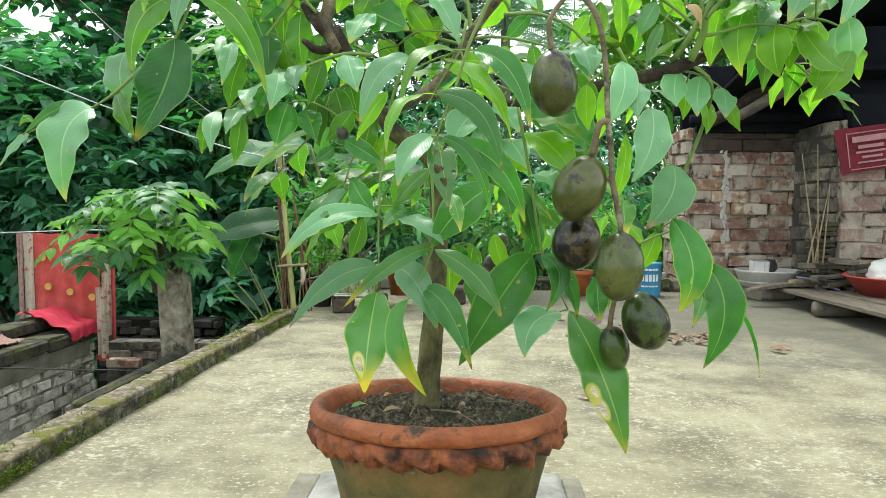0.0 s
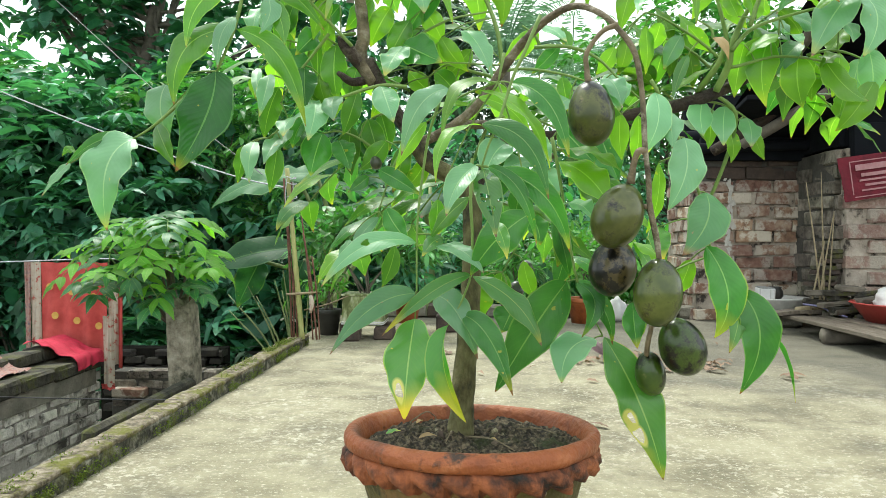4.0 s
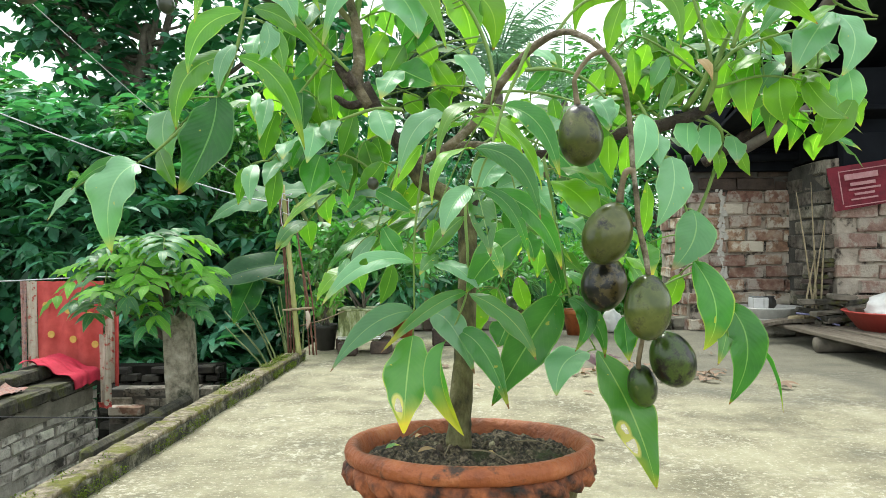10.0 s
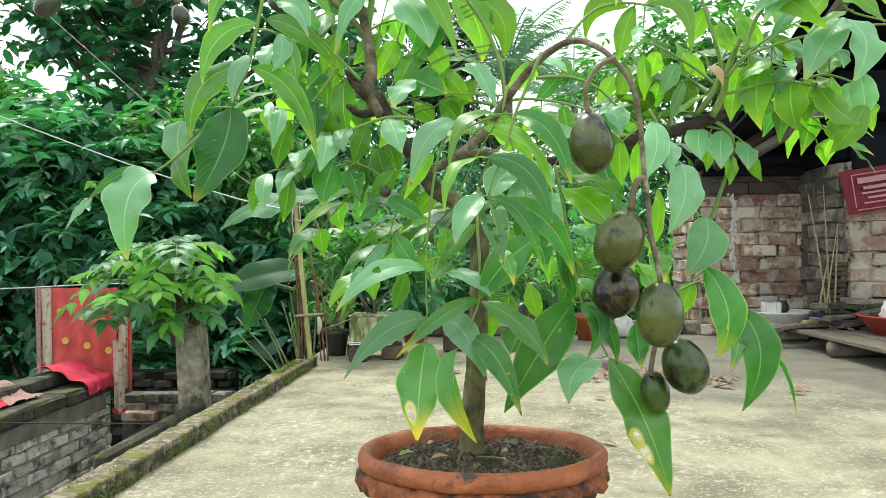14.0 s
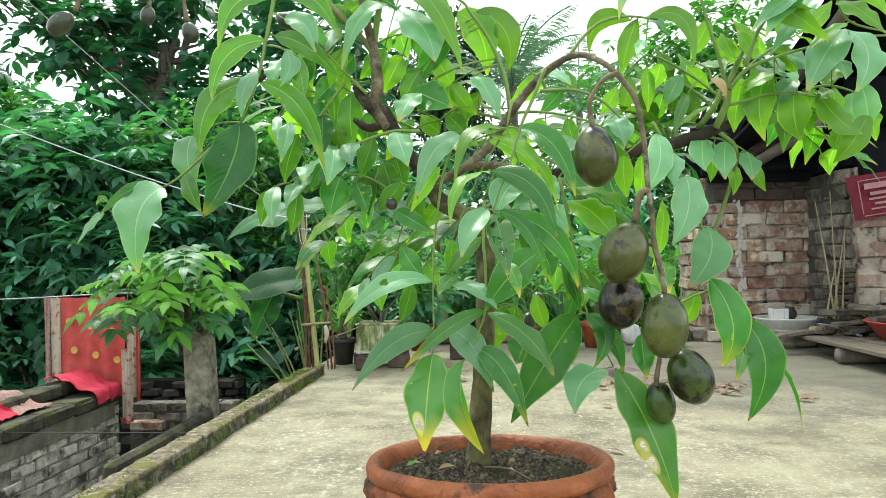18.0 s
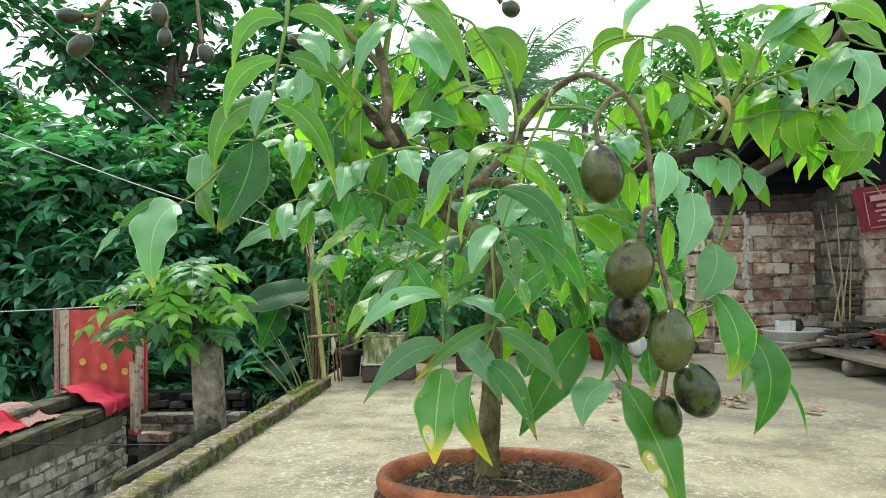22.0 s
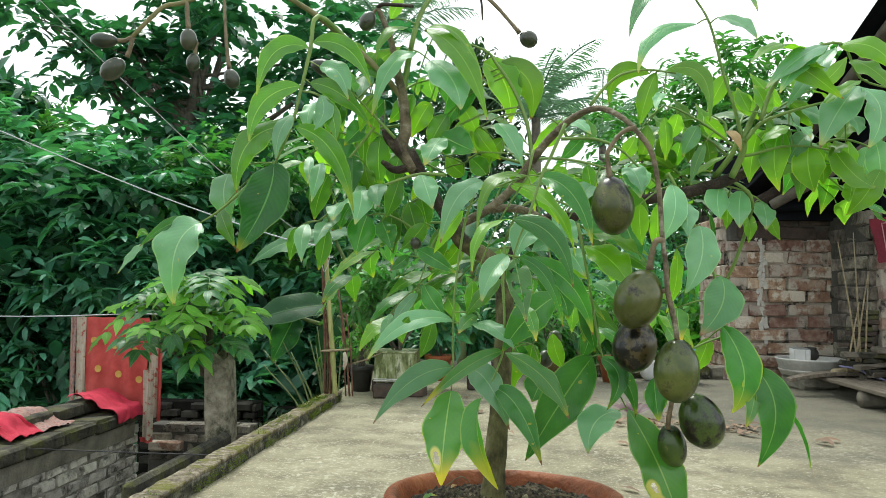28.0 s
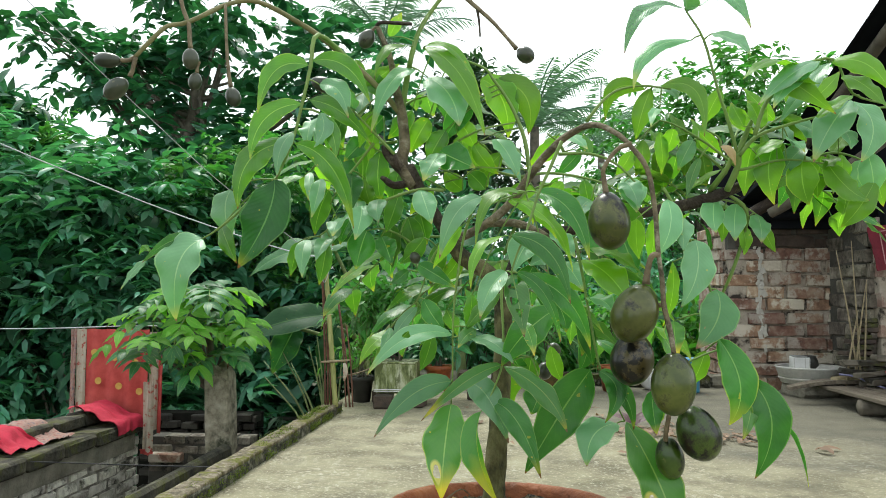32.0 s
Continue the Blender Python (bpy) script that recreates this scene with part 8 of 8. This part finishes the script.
# dense shrubs on the left
grove_tree("broadleaf_shrub", (-4.0, 5.0, GZ), ((0, 0, 0, 0.1), (0.05, 0, 2, 0.07), (0, 0, 3.2, 0.05)), (),
           ((-0.9, 0, 4.85, 0.95, 0.7, 0.75, 60), (0.4, 0, 4.6, 0.9, 0.7, 0.65, 60), (-0.2, 0, 4.0, 1.2, 0.7, 0.6, 34), (1.5, 0.2, 3.8, 0.8, 0.7, 0.7, 34), (-0.2, 0, 3.2, 1.3, 0.8, 0.7, 40), (-1.6, 0, 3.4, 0.8, 0.8, 0.9, 30), (1.4, 0, 3.0, 0.9, 0.7, 0.6, 30)),
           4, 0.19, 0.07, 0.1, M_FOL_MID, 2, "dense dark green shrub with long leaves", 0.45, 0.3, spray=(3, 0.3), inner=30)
grove_tree("broadleaf_shrub", (-6.0, 6.0, GZ), ((0, 0, 0, 0.1), (0.05, 0, 2, 0.07), (0, 0, 3.6, 0.05)), (),
           ((0.5, 0, 5.42, 0.45, 0.4, 0.28, 26), (1.1, 0, 5.2, 0.35, 0.4, 0.25, 18), (0.7, 0, 5.82, 0.15, 0.15, 0.05, 1), (-0.3, 0, 5.3, 0.8, 0.7, 0.75, 50), (0.6, 0, 5.0, 0.8, 0.7, 0.7, 50), (-1.0, 0, 5.1, 0.7, 0.7, 0.9, 36), (1.3, 0, 4.3, 0.8, 0.7, 0.6, 40)),
           4, 0.17, 0.05, 0.1, M_FOL_BRIGHT2, 6, "feathery green shrub with drooping compound leaves", 0.45, 0.4, spray=(5, 0.45), inner=26)
grove_tree("broadleaf_shrub", (-2.6, 5.6, GZ), ((0, 0, 0, 0.1), (0.05, 0, 2, 0.07), (0, 0, 3.6, 0.05)), (),
           ((0.1, 0, 4.9, 0.8, 0.6, 0.5, 40), (0.9, 0, 4.5, 0.7, 0.6, 0.6, 34), (-0.6, 0, 4.6, 0.7, 0.6, 0.5, 34), (0.1, 0, 3.7, 1.1, 0.7, 0.7, 40)),
           4, 0.13, 0.045, 0.09, M_FOL_BRIGHT2, 3, "leafy shrub with lighter young growth on top", 0.5, 0.3, spray=(4, 0.3), inner=26)
grove_tree("broadleaf_shrub", (-3.2, 4.3, GZ), ((0, 0, 0, 0.07), (0, 0, 1.5, 0.05), (0, 0, 2.6, 0.04)), (),
           ((-0.2, 0.2, 2.9, 1.3, 0.6, 0.65, 50), (0.9, 0.2, 2.7, 0.9, 0.5, 0.7, 34), (-1.2, 0, 3.2, 0.8, 0.5, 0.6, 34), (-0.1, 0.2, 3.9, 0.9, 0.45, 0.5, 40), (-1.1, 0.2, 3.9, 0.8, 0.5, 0.6, 34)),
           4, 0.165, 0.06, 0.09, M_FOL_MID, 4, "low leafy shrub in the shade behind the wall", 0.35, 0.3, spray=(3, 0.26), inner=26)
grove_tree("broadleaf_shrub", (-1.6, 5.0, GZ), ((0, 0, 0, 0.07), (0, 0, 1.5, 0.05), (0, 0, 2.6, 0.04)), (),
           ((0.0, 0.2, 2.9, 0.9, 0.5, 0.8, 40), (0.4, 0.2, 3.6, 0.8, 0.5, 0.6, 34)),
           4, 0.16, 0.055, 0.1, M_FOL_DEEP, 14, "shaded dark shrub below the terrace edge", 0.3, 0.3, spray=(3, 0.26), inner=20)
# shrub in the gap, its leaves darkened in colour for the shade there
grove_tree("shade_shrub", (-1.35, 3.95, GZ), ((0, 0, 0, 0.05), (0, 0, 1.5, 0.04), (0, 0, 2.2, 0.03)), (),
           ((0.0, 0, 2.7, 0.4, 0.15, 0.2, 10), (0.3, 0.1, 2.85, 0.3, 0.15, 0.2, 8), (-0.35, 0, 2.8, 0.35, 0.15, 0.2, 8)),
           2, 0.12, 0.04, 0.07, M_FOL_GAP_SHADE, 16, "low shaded plant in the gap behind the kerb", 0.2, 0.4, spray=(3, 0.2))
# shrubs behind the back edge
for i, (x, yy, z, s, m) in enumerate(((-0.3, 5.2, 3.7, 0.75, M_FOL_MID), (0.55, 5.0, 3.55, 0.6, M_FOL_BRIGHT2), (1.1, 5.6, 3.7, 0.75, M_FOL_MID), (1.75, 5.3, 3.5, 0.55, M_FOL_BRIGHT), (-1.0, 6.4, 4.3, 0.85, M_FOL_MID),
                                      (0.3, 7.2, 4.4, 0.9, M_FOL_DEEP), (1.5, 7.6, 4.5, 0.9, M_FOL_MID))):
    grove_tree("garden_shrub", (x, yy, GZ), ((0, 0, 0, 0.06), (0.03, 0, z * 0.5, 0.045), (0, 0, z * 0.85, 0.03)), (),
               ((0, 0, z, s, s * 0.7, s * 0.75, 75), (s * 0.6, 0.1, z - 0.5, s * 0.7, s * 0.6, s * 0.6, 45), (-s * 0.6, 0.1, z - 0.6, s * 0.7, s * 0.6, s * 0.6, 45)),
               12, 0.13, 0.05, 0.11, m, 30 + i, "green garden shrub behind the terrace", 0.3)
# tree beyond the shed
grove_tree("garden_tree", (2.6, 8.2, GZ), ((0, 0, 0, 0.15), (0.1, 0, 3, 0.11), (0, 0, 4.8, 0.08)), (),
           ((-0.6, 0, 5.6, 0.9, 0.8, 0.75, 60), (0.5, 0, 5.9, 1.0, 0.8, 0.75, 64), (1.5, 0, 5.9, 0.9, 0.8, 0.9, 66), (0.5, 0, 6.5, 0.8, 0.7, 0.5, 46), (-0.3, 0, 6.3, 0.7, 0.6, 0.5, 34), (0.0, 0, 4.7, 1.3, 0.8, 0.7, 60), (-1.2, 0, 4.9, 0.7, 0.6, 0.7, 40)),
           3, 0.15, 0.06, 0.12, M_FOL_BRIGHT2, 41, "fresh leafy tree beyond the shed", 0.35, 0.4, spray=(3, 0.3))
grove_tree("slender_tree", (-0.6, 15.0, GZ), ((0, 0, 0, 0.15), (0.05, 0, 5, 0.1), (0, 0, 8.6, 0.05)), (),
           ((0.0, 0, 8.6, 0.7, 0.6, 0.75, 40), (-0.2, 0, 7.4, 0.9, 0.7, 0.7, 46), (0.4, 0, 6.4, 1.0, 0.7, 0.8, 46), (-0.9, 0, 8.0, 0.6, 0.6, 0.5, 24)),
           28, 0.24, 0.09, 0.22, M_FOL_FAR, 43, "slender tree far off against the sky", 0.35)
grove_tree("broadleaf_tree", (-5.0, 11.5, GZ), ((0, 0, 0, 0.2), (0.1, 0, 2.5, 0.15), (0.0, 0, 4.4, 0.1)), (),
           ((-2.2, 0, 5.4, 1.5, 1.0, 1.3, 70), (-0.6, 0, 5.2, 1.4, 1.0, 1.3, 70), (1.0, 0, 5.3, 1.4, 1.0, 1.3, 70), (2.5, 0, 5.6, 1.3, 1.0, 1.5, 70), (3.7, 0, 5.0, 1.2, 1.0, 1.3, 60), (0, 0, 3.6, 3.6, 1.2, 1.3, 120)),
           12, 0.3, 0.14, 0.26, M_FOL_DEEP, 47, "dark spreading tree deeper in the garden", 0.2)
# far belt of woods
far = tagged(new("far_woods"), "distant belt of trees round the gardens", "woods", "", "stuff")
gx = np.random.default_rng(7)
bl = []
for k in range(30):
    x = -34 + k * 2.4
    bl.append((x, 24 + gx.uniform(-3, 3), gx.uniform(-1.2, 0.2) + GZ + 4.2, 2.2, 1.6, gx.uniform(2.4, 3.6), 60))
c, o = clumps(bl, 8, 0.4)
leaf_cloud("far_crowns", c, o, 9, 0.6, 0.3, 0.5, M_FOL_FAR, far, 9, kind="stuff")


def palm(place, height, frond_len, n, seed, lean=0.0):
    p = thing("coconut_palm", place, "coconut palm with feathery fronds against the sky", "palm tree")
    tube("trunk", ((0, 0, 0, 0.16), (lean * 0.4, 0, height * 0.5, 0.13), (lean, 0, height, 0.1)), M_TRUNK, p, 9, 5, 0.05)
    rnd = random.Random(seed)
    for k in range(n):
        a = 2.4 * k + rnd.uniform(-0.3, 0.3)
        lift = 1.5 - 1.25 * (k / n) ** 1.4 + rnd.uniform(-0.12, 0.12)
        L = frond_len * rnd.uniform(0.85, 1.1)
        verts, faces = [], []
        m = 38
        line = []
        for i in range(m + 1):
            s = i / m
            r = L * s * math.cos(lift * (1 - 0.5 * s)) * 0.95
            z = L * (math.sin(lift) * s - 0.36 * s ** 2.6)
            line.append(Vector((lean + r * math.cos(a), r * math.sin(a), height + z)))
        fr_ = tube("palm_frond", [(*q, 0.022 * (1 - 0.85 * i / m)) for i, q in enumerate(line[::3])], M_PALM, p, 5, 2)
        side = Vector((-math.sin(a), math.cos(a), 0))
        for i in range(3, m):
            q = line[i]
            w = L * 0.24 * math.sin(math.pi * (0.12 + 0.8 * i / m))
            fwd = (line[i] - line[i - 1]).normalized()
            for sg in (-1, 1):
                d = (side * sg * 0.85 + fwd * 0.55 + Vector((0, 0, -0.15 - rnd.uniform(0, 0.45)))).normalized()
                b = len(verts)
                verts += [q, q + d * w * 0.5 + fwd * 0.016, q + d * w * 0.5 - fwd * 0.016, q + d * w + Vector((0, 0, -0.12 * w))]
                faces += [(b, b + 1, b + 3), (b, b + 3, b + 2)]
        sheet("frond_leaves", verts, faces, M_PALM, fr_, smooth=False)
    return p


palm((0.78, 14.5, GZ), 7.7, 2.1, 17, 3)
palm((-3.1, 17.0, GZ), 10.6, 2.6, 15, 5)
palm((2.9, 19.0, GZ), 8.0, 2.6, 13, 6)


# small bright tree with pinnate leaves beside the post
young = thing("young_plum_tree", (-1.64, 2.95, GZ + 0.05), "young tree with fresh pinnate leaves in front of the post", "tree")
tube("trunk", ((0, 0, -0.05, 0.05), (0.02, 0, 1.8, 0.04), (0.03, -0.15, 3.2, 0.028), (0.02, -0.3, 3.75, 0.012)), M_TRUNK, young, 9, 4, 0.05)
ry = random.Random(17)
# twigs end in rosettes of compound leaves: (twig end, number of leaves)
for (x, yy, z), count in (((-0.18, -0.42, 3.66), 6), ((-0.06, -0.36, 3.78), 7), ((0.1, -0.4, 3.78), 6), ((0.18, -0.34, 3.62), 6), ((-0.1, -0.5, 3.54), 5), ((0.08, -0.46, 3.58), 5), ((-0.2, -0.38, 3.48), 4), ((0.12, -0.42, 3.44), 4)):
    hub = Vector((x, yy, z))
    tube("twig", ((0.02, -0.2, 3.25, 0.012), (x * 0.5 + 0.02, (yy - 0.2) / 2, (z + 3.22) / 2, 0.008), (x, yy, z, 0.005)), M_TRUNK, young, 6, 4, 0.05)
    for k in range(count):
        a = 6.283 * k / count + ry.uniform(-0.35, 0.35)
        way = Vector((math.cos(a), math.sin(a) * 0.9 - 0.1, ry.uniform(0.1, 0.75)))
        pts, lfs = pinnate(hub, way, ry.uniform(0.16, 0.25), ry.choice((3, 4)), 0.045, 0.12, ry.uniform(0.3, 0.8))
        m = M_LEAF_FRESH if z > 3.5 and ry.random() < 0.65 else M_LEAF_YOUNG
        stem = tube("leaf_stem", [(*q, 0.003 - 0.0004 * i) for i, q in enumerate(pts)], M_RACHIS, young, 5, 2)
        for q, d, ln, w in lfs:
            leaflet(stem, q, q + d * ln * ry.uniform(0.85, 1.1), w * ry.uniform(0.85, 1.1), Vector((d.x * 0.4 + ry.uniform(-0.25, 0.25), -0.7, 0.9)), 0.08, 0.3, ry.uniform(-0.3, 0.3), m, fine=7)
# one pale new leaf hanging in front
pts = [Vector((0.1 - 0.012 * k + 0.004 * math.sin(k), -0.56 - 0.014 * k, 3.70 + 0.03 - 0.0042 * (k + 1) ** 2)) for k in range(7)]
stem = tube("leaf_stem", [(0.03, -0.3, 3.62, 0.005), (0.08, -0.48, 3.73, 0.004)] + [(*q, 0.003) for q in pts], M_RACHIS, young, 5, 2)
for k, q in enumerate(pts[1:]):
    for sg in (-1, 1):
        ln = (0.105, 0.125, 0.135, 0.135, 0.125, 0.11)[k]
        d = Vector((sg * (0.95 - 0.09 * k), -0.15, -0.12 - 0.13 * k)).normalized()
        leaflet(stem, q, q + d * ln, 0.042, (sg * -0.15, -1.0, 0.45), 0.06, 0.25, 0.1, M_LEAF_FRESH if k < 4 else M_LEAF_YOUNG, fine=8)
leaflet(stem, pts[-1], pts[-1] + Vector((-0.005, -0.02, -0.12)), 0.042, (0, -0.9, 0.3), 0.05, 0.25, 0.1, M_LEAF_YOUNG, fine=8)


def banana(place, height, leaves, label):
    """Banana plant: a sheathed stem and broad arching leaves with torn margins."""
    p = thing("banana_plant", place, label, "banana plant")
    tube("stem", ((0, 0, 0, 0.09), (0.02, 0, height * 0.5, 0.075), (0, 0, height, 0.05)), M_BANANA_STEM, p, 10, 4, 0.03)
    for a, lift, L, w, sag in leaves:
        b = Vector((0, 0, height - 0.05))
        d = Vector((math.cos(radians(a)), math.sin(radians(a)), 0))
        mid = b + d * L * 0.3 + Vector((0, 0, lift * 0.6))
        tip = b + d * L * 0.95 + Vector((0, 0, lift - sag))
        st = tube("leaf_stalk", ((*b, 0.025), (*((b + mid) / 2 + Vector((0, 0, 0.05))), 0.02), (*mid, 0.014)), M_BANANA_STEM, p, 7, 3)
        leaflet(st, mid, tip, w, Vector((0, -0.35, 1)) - d * 0.2, 0.16, 0.18, 0.15, M_LEAF_BANANA, 0.75, fine=14)
    return p


ban = banana((-0.98, 3.85, GZ), 3.3, ((60, 0.9, 1.1, 0.34, 0.3), (10, 0.75, 0.9, 0.32, 0.3), (100, 0.5, 1.0, 0.3, 0.4)),
       "banana plant with broad green leaves behind the kerb")
M_BANANA_PALE = leaf_mat("pale_banana_leaf", (0.05, 0.15, 0.06), (0.1, 0.24, 0.1), (0.2, 0.34, 0.16), edge_amount=0.15, rough=0.5, translucent=0.3, gloss=0.3, vein=0.18)
for b, e, w, face, sag, m in (((-1.1, 3.5, 0.93), (-1.68, 3.45, 0.79), 0.27, (-0.1, -0.7, 0.8), 0.1, M_BANANA_PALE), ((-1.0, 3.55, 0.98), (-1.3, 3.4, 0.92), 0.2, (0, -0.6, 0.8), 0.08, M_BANANA_PALE),
                              ((-1.12, 3.5, 0.5), (-1.72, 3.4, 0.33), 0.25, (-0.1, -0.8, 0.7), 0.14, M_LEAF_BANANA), ((-1.36, 3.5, 0.42), (-1.5, 3.45, 0.12), 0.2, (0.1, -1, 0.2), 0.05, M_LEAF_BANANA),
                              ((-1.1, 3.6, 0.42), (-1.2, 3.5, 0.08), 0.18, (-0.1, -1, 0.2), 0.05, M_LEAF_BANANA)):
    o = Vector((-0.98, 3.85, GZ))
    b, e = Vector(b) - o, Vector(e) - o
    st = tube("leaf_stalk", ((0, 0, 3.25, 0.022), (*(Vector((0, 0, 3.3)) * 0.5 + b * 0.5 + Vector((0.06, 0, 0.05))), 0.016), (*b, 0.012)), M_BANANA_STEM, ban, 7, 3)
    leaflet(st, b, e, w, face, sag, 0.3, 0.15, m, 0.62, fine=22)
banana((-0.35, 4.75, GZ), 3.7, ((180, 0.75, 1.2, 0.36, 0.3), (230, 0.6, 1.1, 0.36, 0.5), (270, 0.7, 0.9, 0.38, 0.45), (310, 0.8, 1.1, 0.36, 0.4), (0, 0.8, 1.2, 0.36, 0.3), (90, 1.0, 1.1, 0.34, 0.2), (140, 0.9, 1.1, 0.34, 0.3)),
       "banana plant with pale green leaves at the back")
banana((0.75, 5.3, GZ), 3.4, ((200, 0.6, 1.0, 0.32, 0.4), (260, 0.5, 0.9, 0.32, 0.5), (330, 0.6, 1.0, 0.32, 0.4), (120, 0.8, 1.0, 0.32, 0.3)), "low banana plant among the shrubs")


# pale bare stalks in the dark gap behind the kerb
for x0, y0, x1, z1 in ((-1.1, 3.38, -1.42, 0.26), (-1.07, 3.32, -1.3, 0.12), (-1.09, 3.4, -1.2, 0.36), (-1.05, 3.36, -1.02, 0.3), (-1.08, 3.42, -1.56, 0.2), (-1.05, 3.3, -1.34, 0.2), (-1.06, 3.35, -1.24, 0.3), (-1.08, 3.4, -1.12, 0.34), (-1.04, 3.25, -1.5, 0.12), (-1.06, 3.3, -1.18, 0.24)):
    sk = thing("banana_stalk", (x0, y0, -0.45), "pale bare leaf stalk rising from the shade", "plant stalk", "stalks behind the kerb")
    tube("stalk", ((0, 0, -0.3, 0.009), ((x1 - x0) * 0.4, 0.03, (z1 + 0.4) * 0.5, 0.007), (x1 - x0, 0.06, z1 + 0.45, 0.003)), M_BANANA_STEM, sk, 7, 4)
# bushy potted plants on the terrace
def potted_bush(place, h, blobs, length, width, m, seed, label, per=12):
    b = thing("potted_bush", place, label, "plant")
    rnd = random.Random(seed)
    for k in range(7):
        e = rnd.choice(blobs)
        tube("stem", ((rnd.uniform(-0.03, 0.03), rnd.uniform(-0.03, 0.03), 0, 0.006), (e[0] * 0.4, e[1] * 0.4, e[2] * 0.5, 0.005), (e[0] + rnd.uniform(-.1, .1), e[1], e[2] + rnd.uniform(-.05, .1), 0.002)), M_TRUNK, b, 5, 3)
    c, o = clumps(blobs, seed, 0.2)
    leaf_cloud("foliage", c, o, per, length, width, 0.05, m, b, seed, 0.25, 0.7)
    return b


potted_bush((-0.6, 3.0, 0.25), 0.5, ((0.0, 0, 0.4, 0.32, 0.2, 0.18, 44), (-0.24, 0, 0.3, 0.2, 0.15, 0.13, 22), (0.26, 0, 0.28, 0.2, 0.15, 0.15, 22)), 0.085, 0.03, M_FOL_BRIGHT2, 51, "leafy green shrub growing in the tin planter")
potted_bush((-0.83, 3.1, 0.13), 0.3, ((0, 0, 0.16, 0.12, 0.1, 0.1, 22),), 0.06, 0.02, M_FOL_BRIGHT, 52, "small bushy plant in a dark pot", 8)
potted_bush((-0.38, 3.2, 0.19), 0.3, ((0, 0, 0.16, 0.16, 0.12, 0.13, 26),), 0.1, 0.035, M_FOL_MID, 53, "green plant in an orange clay pot", 8)
potted_bush((0.28, 3.55, 0.16), 0.4, ((0, 0, 0.25, 0.25, 0.15, 0.2, 40),), 0.09, 0.03, M_FOL_BRIGHT2, 54, "bushy plant in a mossy pot", 9)
potted_bush((0.75, 3.75, 0.15), 0.4, ((0, 0, 0.3, 0.28, 0.15, 0.22, 46),), 0.08, 0.026, M_FOL_BRIGHT, 55, "light green bushy plant in a clay pot", 9)
# moss along the kerb
moss = tagged(new("kerb_moss"), "bright green moss tufts along the kerb", "moss", "", "stuff")
gm = np.random.default_rng(12)
py = np.concatenate([gm.uniform(-0.9, 2.7, 900), gm.normal(0.0, 0.28, 1500), gm.normal(2.3, 0.2, 420)])
py = py[(py > -0.9) & (py < 2.7)]
py = py[np.array([noise.noise((0.0, float(v) * 5.2, 7.0)) > -0.02 for v in py])]
on_side = gm.random(len(py)) < np.where(py < 1.6, 0.9, 0.5)
px_ = np.where(on_side, -0.9 + gm.normal(0, 0.003, len(py)), gm.uniform(-0.965, -0.915, len(py)))
pz = np.where(on_side, gm.uniform(0.0, 0.03, len(py)), 0.056)
px_ = px_ + 0.0148 * np.maximum(0, py)
cc = np.stack([px_, py, pz], 1)
leaf_cloud("moss_tufts", cc, np.tile([[0.3, 0, 1.0]], (len(cc), 1)), 12, 0.0045, 0.0035, 0.006, M_MOSS, moss, 13, -0.3, 0.8, "stuff")
